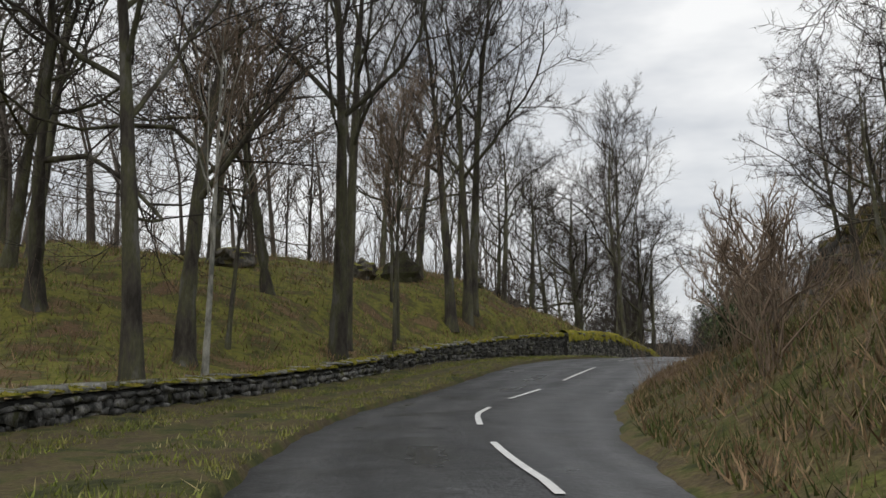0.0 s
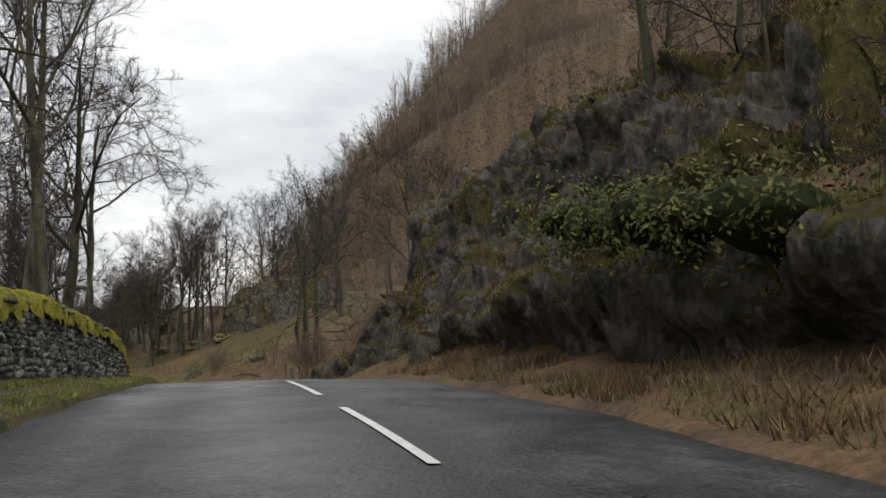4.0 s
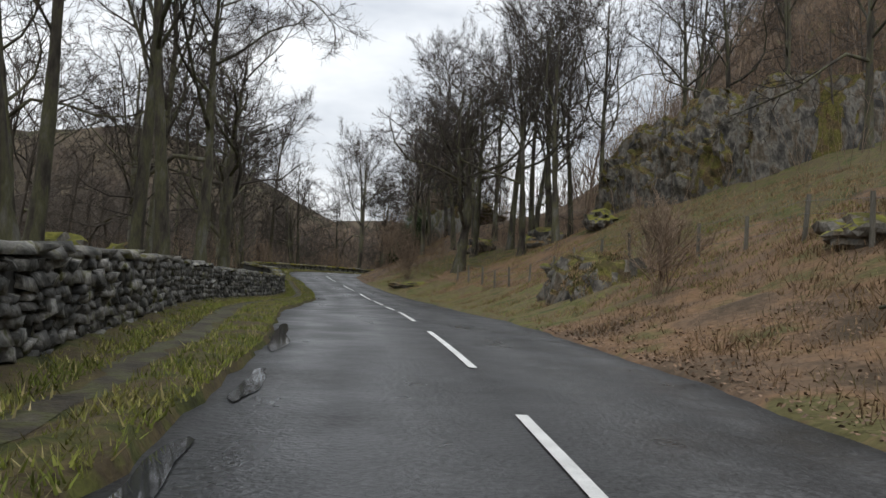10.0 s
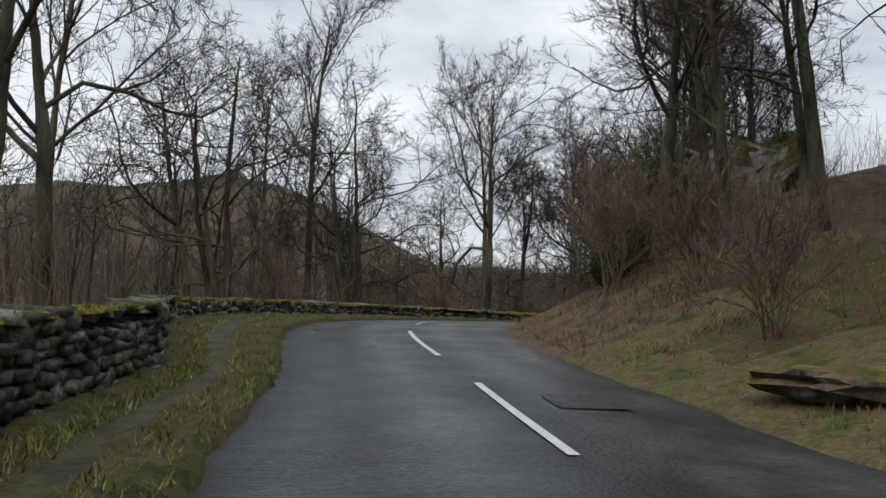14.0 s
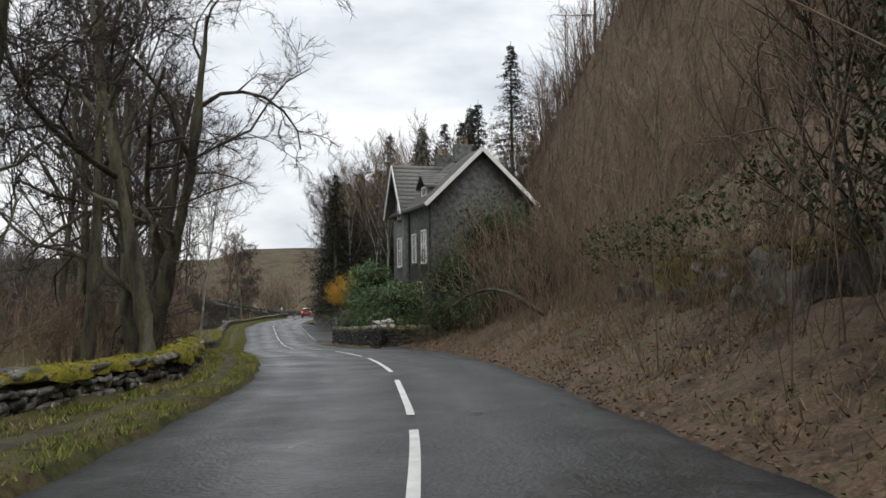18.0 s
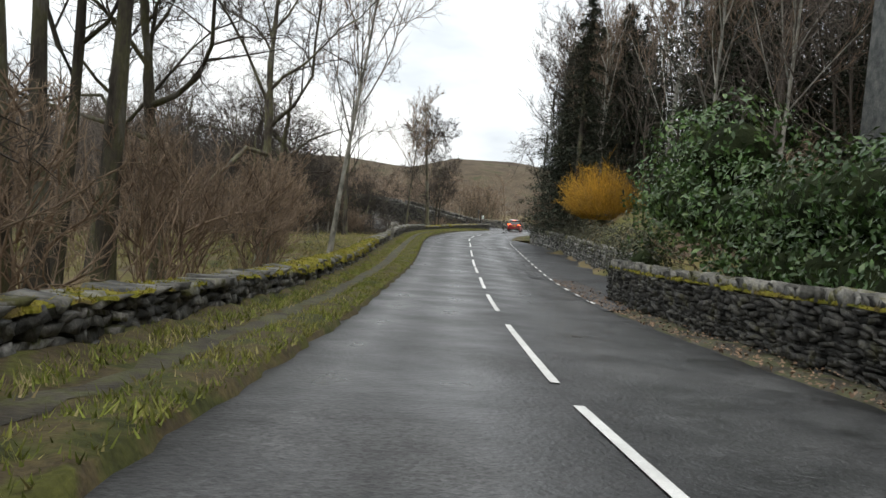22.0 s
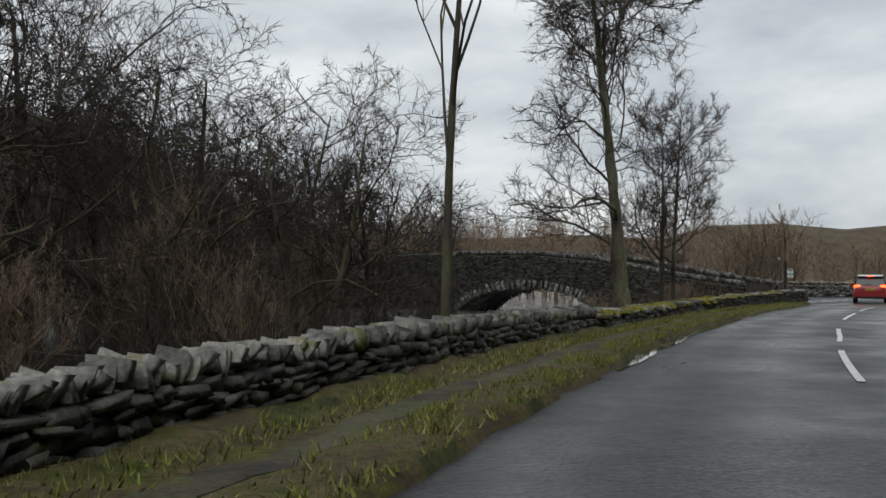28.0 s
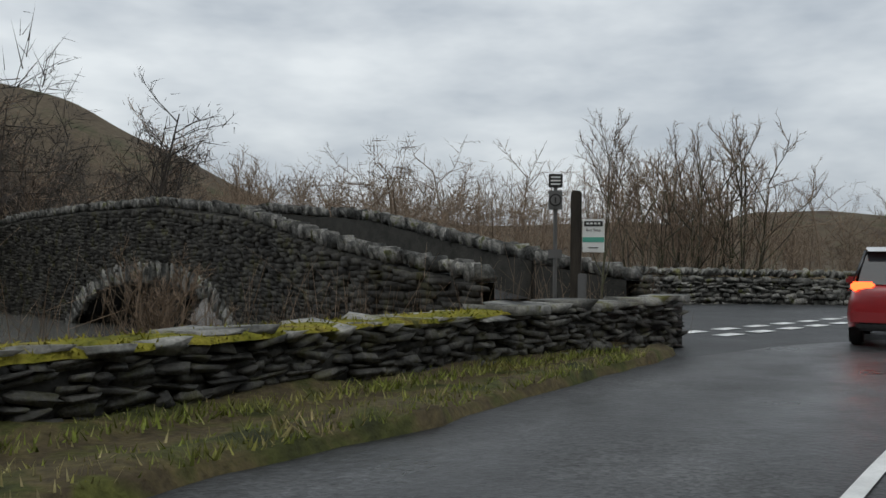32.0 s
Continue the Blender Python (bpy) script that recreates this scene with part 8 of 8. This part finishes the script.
def blades(name, s0, s1, lo, hi, n, h0, h1, mat, label, seed, wide=.022, skip=None, base=.1):
    """Grass between the offsets lo(s) and hi(s)."""
    g = np.random.RandomState(seed)
    s, u = g.uniform(s0, s1, n), g.uniform(0, 1, n)
    d = lo(s) * (1 - u) + hi(s) * u
    tuft = np.array([noise.noise(Vector((a * .9, b * 1.4, seed))) for a, b in zip(s, d)])
    ok = tuft > g.uniform(-.9, .25, n)
    if skip:
        ok &= ~((u > skip[0]) & (u < skip[1]))
    s, d, tuft = s[ok], d[ok], tuft[ok]
    i = np.clip(np.round((s - LS[0]) / .5).astype(int), 0, len(LS) - 1)
    p = LP[i, :2] + LT[i] * (s - LS[i])[:, None] + LN[i] * d[:, None]
    if base is None:
        z = ground_at(p[:, 0], p[:, 1])
    else:
        z = LP[i, 2] + base
    m = len(s)
    h = g.uniform(h0, h1, m) * (1 + .5 * tuft)
    th = g.uniform(0, 6.28, m)
    w = wide * g.uniform(.6, 1.4, m)
    b = np.column_stack([p, z - .02])
    a = np.column_stack([np.cos(th) * w, np.sin(th) * w, np.zeros(m)])
    lean = np.column_stack([g.normal(0, .45, (m, 2)) * h[:, None], h])
    v = np.stack([b - a, b + a, b + lean], 1).reshape(-1, 3)
    ob = solid(name, mesh(name, v, np.arange(3 * m).reshape(-1, 3)), mat)
    return tagged(ob, label, "grass", kind="stuff")


near_l = lambda s: edge_left(s) + .02
far_l = lambda s: wall_off(s) + .25
blades("verge_grass", -5, 342, near_l, far_l, 170000, .03, .11, M_GREEN, "green grass tufts on the verge", 1, .011, skip=(.36, .60), base=.12)
blades("verge_grass", -5, 342, near_l, far_l, 80000, .03, .11, M_DRY, "straw-coloured grass tufts on the verge", 2, .010, skip=(.39, .57), base=.12)
right_0, right_3 = (lambda s: edge_right(s) + .3), (lambda s: edge_right(s) + 4.5)
blades("bank_grass", 22, 80, right_0, right_3, 16000, .05, .2, M_DRY, "dry grass below the crag", 3, .012, base=None)
blades("bank_grass", 120, 162, right_0, lambda s: edge_right(s) + 13, 62000, .05, .2, M_FERN, "dead bracken and grass on the bank", 4, .012, base=None)
blades("bank_grass", 120, 166, right_0, lambda s: edge_right(s) + 9, 24000, .04, .15, M_GREEN, "green grass on the bank", 5, .012, base=None)
blades("bank_grass", 22, 66, right_0, lambda s: edge_right(s) + 2.6, 26000, .08, .3, M_FERN, "matted dead bracken below the crag", 13, .016, base=None)
blades("meadow_grass", 2, 60, lambda s: wall_off(s) - .6, lambda s: wall_off(s) - 22, 26000, .08, .3, M_FERN, "patches of dead bracken on the mossy hill", 14, .022, base=None)
blades("meadow_grass", 2, 60, lambda s: wall_off(s) - .6, lambda s: wall_off(s) - 22, 26000, .06, .2, M_GREEN, "tufts of green grass on the mossy hill", 15, .02, base=None)
blades("bank_grass", -6, 24, right_0, lambda s: edge_right(s) + 7, 22000, .08, .3, M_HEATH, "dark green tussocks on the bank", 21, .016, base=None)
blades("bank_grass", -6, 24, right_0, lambda s: edge_right(s) + 7, 22000, .08, .34, M_FERN, "matted dead bracken on the bank", 6, .016, base=None)
blades("bank_grass", 84, 122, right_0, lambda s: edge_right(s) + 9, 36000, .06, .24, M_FERN, "dead bracken on the slope", 7, .015, base=None)
blades("bank_grass", 164, 228, right_0, lambda s: edge_right(s) + 7, 36000, .06, .26, M_FERN, "dead bracken and bramble on the bank", 8, .015, base=None)
blades("bank_grass", 22, 56, lambda s: edge_right(s) + 2, lambda s: edge_right(s) + 12, 30000, .06, .24, M_FERN, "dead bracken on the upper bank", 9, .016, base=None)
blades("meadow_grass", 258, 330, lambda s: wall_off(s) - .5, lambda s: wall_off(s) - 16, 36000, .10, .36, M_DRY, "rank straw-coloured meadow grass", 10, .018, base=None)
blades("meadow_grass", 60, 148, lambda s: wall_off(s) - .4, lambda s: wall_off(s) - 12, 15000, .04, .14, M_GREEN, "short green field grass", 11, .018, base=None)
blades("meadow_grass", -5, 60, lambda s: wall_off(s) - .4, lambda s: wall_off(s) - 14, 14000, .06, .26, M_FERN, "dead bracken and grass under the trees", 12, .018, base=None)


def litter(name, s0, s1, lo, hi, n, label, seed):
    g = np.random.RandomState(seed)
    s, u = g.uniform(s0, s1, n), g.uniform(0, 1, n) ** 1.4
    d = lo(s) * (1 - u) + hi(s) * u
    i = np.clip(np.round((s - LS[0]) / .5).astype(int), 0, len(LS) - 1)
    p = LP[i, :2] + LT[i] * (s - LS[i])[:, None] + LN[i] * d[:, None]
    z = np.maximum(ground_at(p[:, 0], p[:, 1]), LP[i, 2] + .0) + .085 + g.uniform(0, .03, n)
    nrm = np.column_stack([g.normal(0, .35, (n, 2)), np.ones(n)])
    nrm /= np.linalg.norm(nrm, axis=1)[:, None]
    v, f = leaves(np.column_stack([p, z]), nrm, .07, seed, .7)
    tagged(solid(name, mesh(name, v, f), M_LEAF), label, "leaf litter", kind="stuff")


litter("leaf_litter", 84, 122, lambda s: edge_right(s) - .1, lambda s: edge_right(s) + 3.5, 7000, "fallen brown leaves along the road's edge", 1)
litter("leaf_litter", 186, 229, lambda s: edge_right(s) - .1, lambda s: edge_right(s) + 3.5, 9000, "fallen brown leaves along the road's edge", 2)
litter("leaf_litter", 234, 262, lambda s: edge_right(s) - .2, lambda s: edge_right(s) + .8, 1500, "fallen leaves below the garden wall", 3)


def log(s, d, length, radius, turn, lift, label):
    g = np.random.RandomState(int(s * 7))
    t = np.linspace(0, 1, 9)
    p = np.column_stack([t * length, .35 * np.sin(t * 4 + s) + .1 * g.normal(0, 1, 9), lift * np.sin(t * math.pi * .9) + radius])
    v, f = tubes(p[None], (radius * (1.1 - .75 * t))[None], 8)
    ob = solid("fallen_branch", mesh("fallen_branch", v, f, True), M_BARK)
    ob.matrix_basis = Matrix.Translation(place(s, d)) @ Matrix.Rotation(turn, 4, "Z")
    tagged(ob, label, "log", "fallen branches")


log(199, -9.0, 6, .16, .9, 1.1, "arching fallen branch behind the low wall")
log(193, -10.5, 4.5, .11, .3, .5, "fallen branch behind the low wall")
log(111, 8.4, 2.6, .07, 2.2, .3, "dead branch lying on the bracken slope")
log(215, 7.5, 3.5, .08, 1.9, .8, "leaning dead branch on the bank")


def forked_stump():
    root = thing("forked_stump", place(311, -14.6), .3, "pale forked dead stump standing in the meadow", "tree stump")
    part("stem", rod(bmesh.new(), (0, 0, -.2), (0, 0, 1.2), .17, .13, 9), M_PALE, root)
    part("fork", rod(bmesh.new(), (0, 0, 1.1), (-.28, 0, 2.0), .11, .06, 8), M_PALE, root)
    part("fork", rod(bmesh.new(), (0, 0, 1.1), (.32, .05, 2.3), .11, .05, 8), M_PALE, root)


forked_stump()
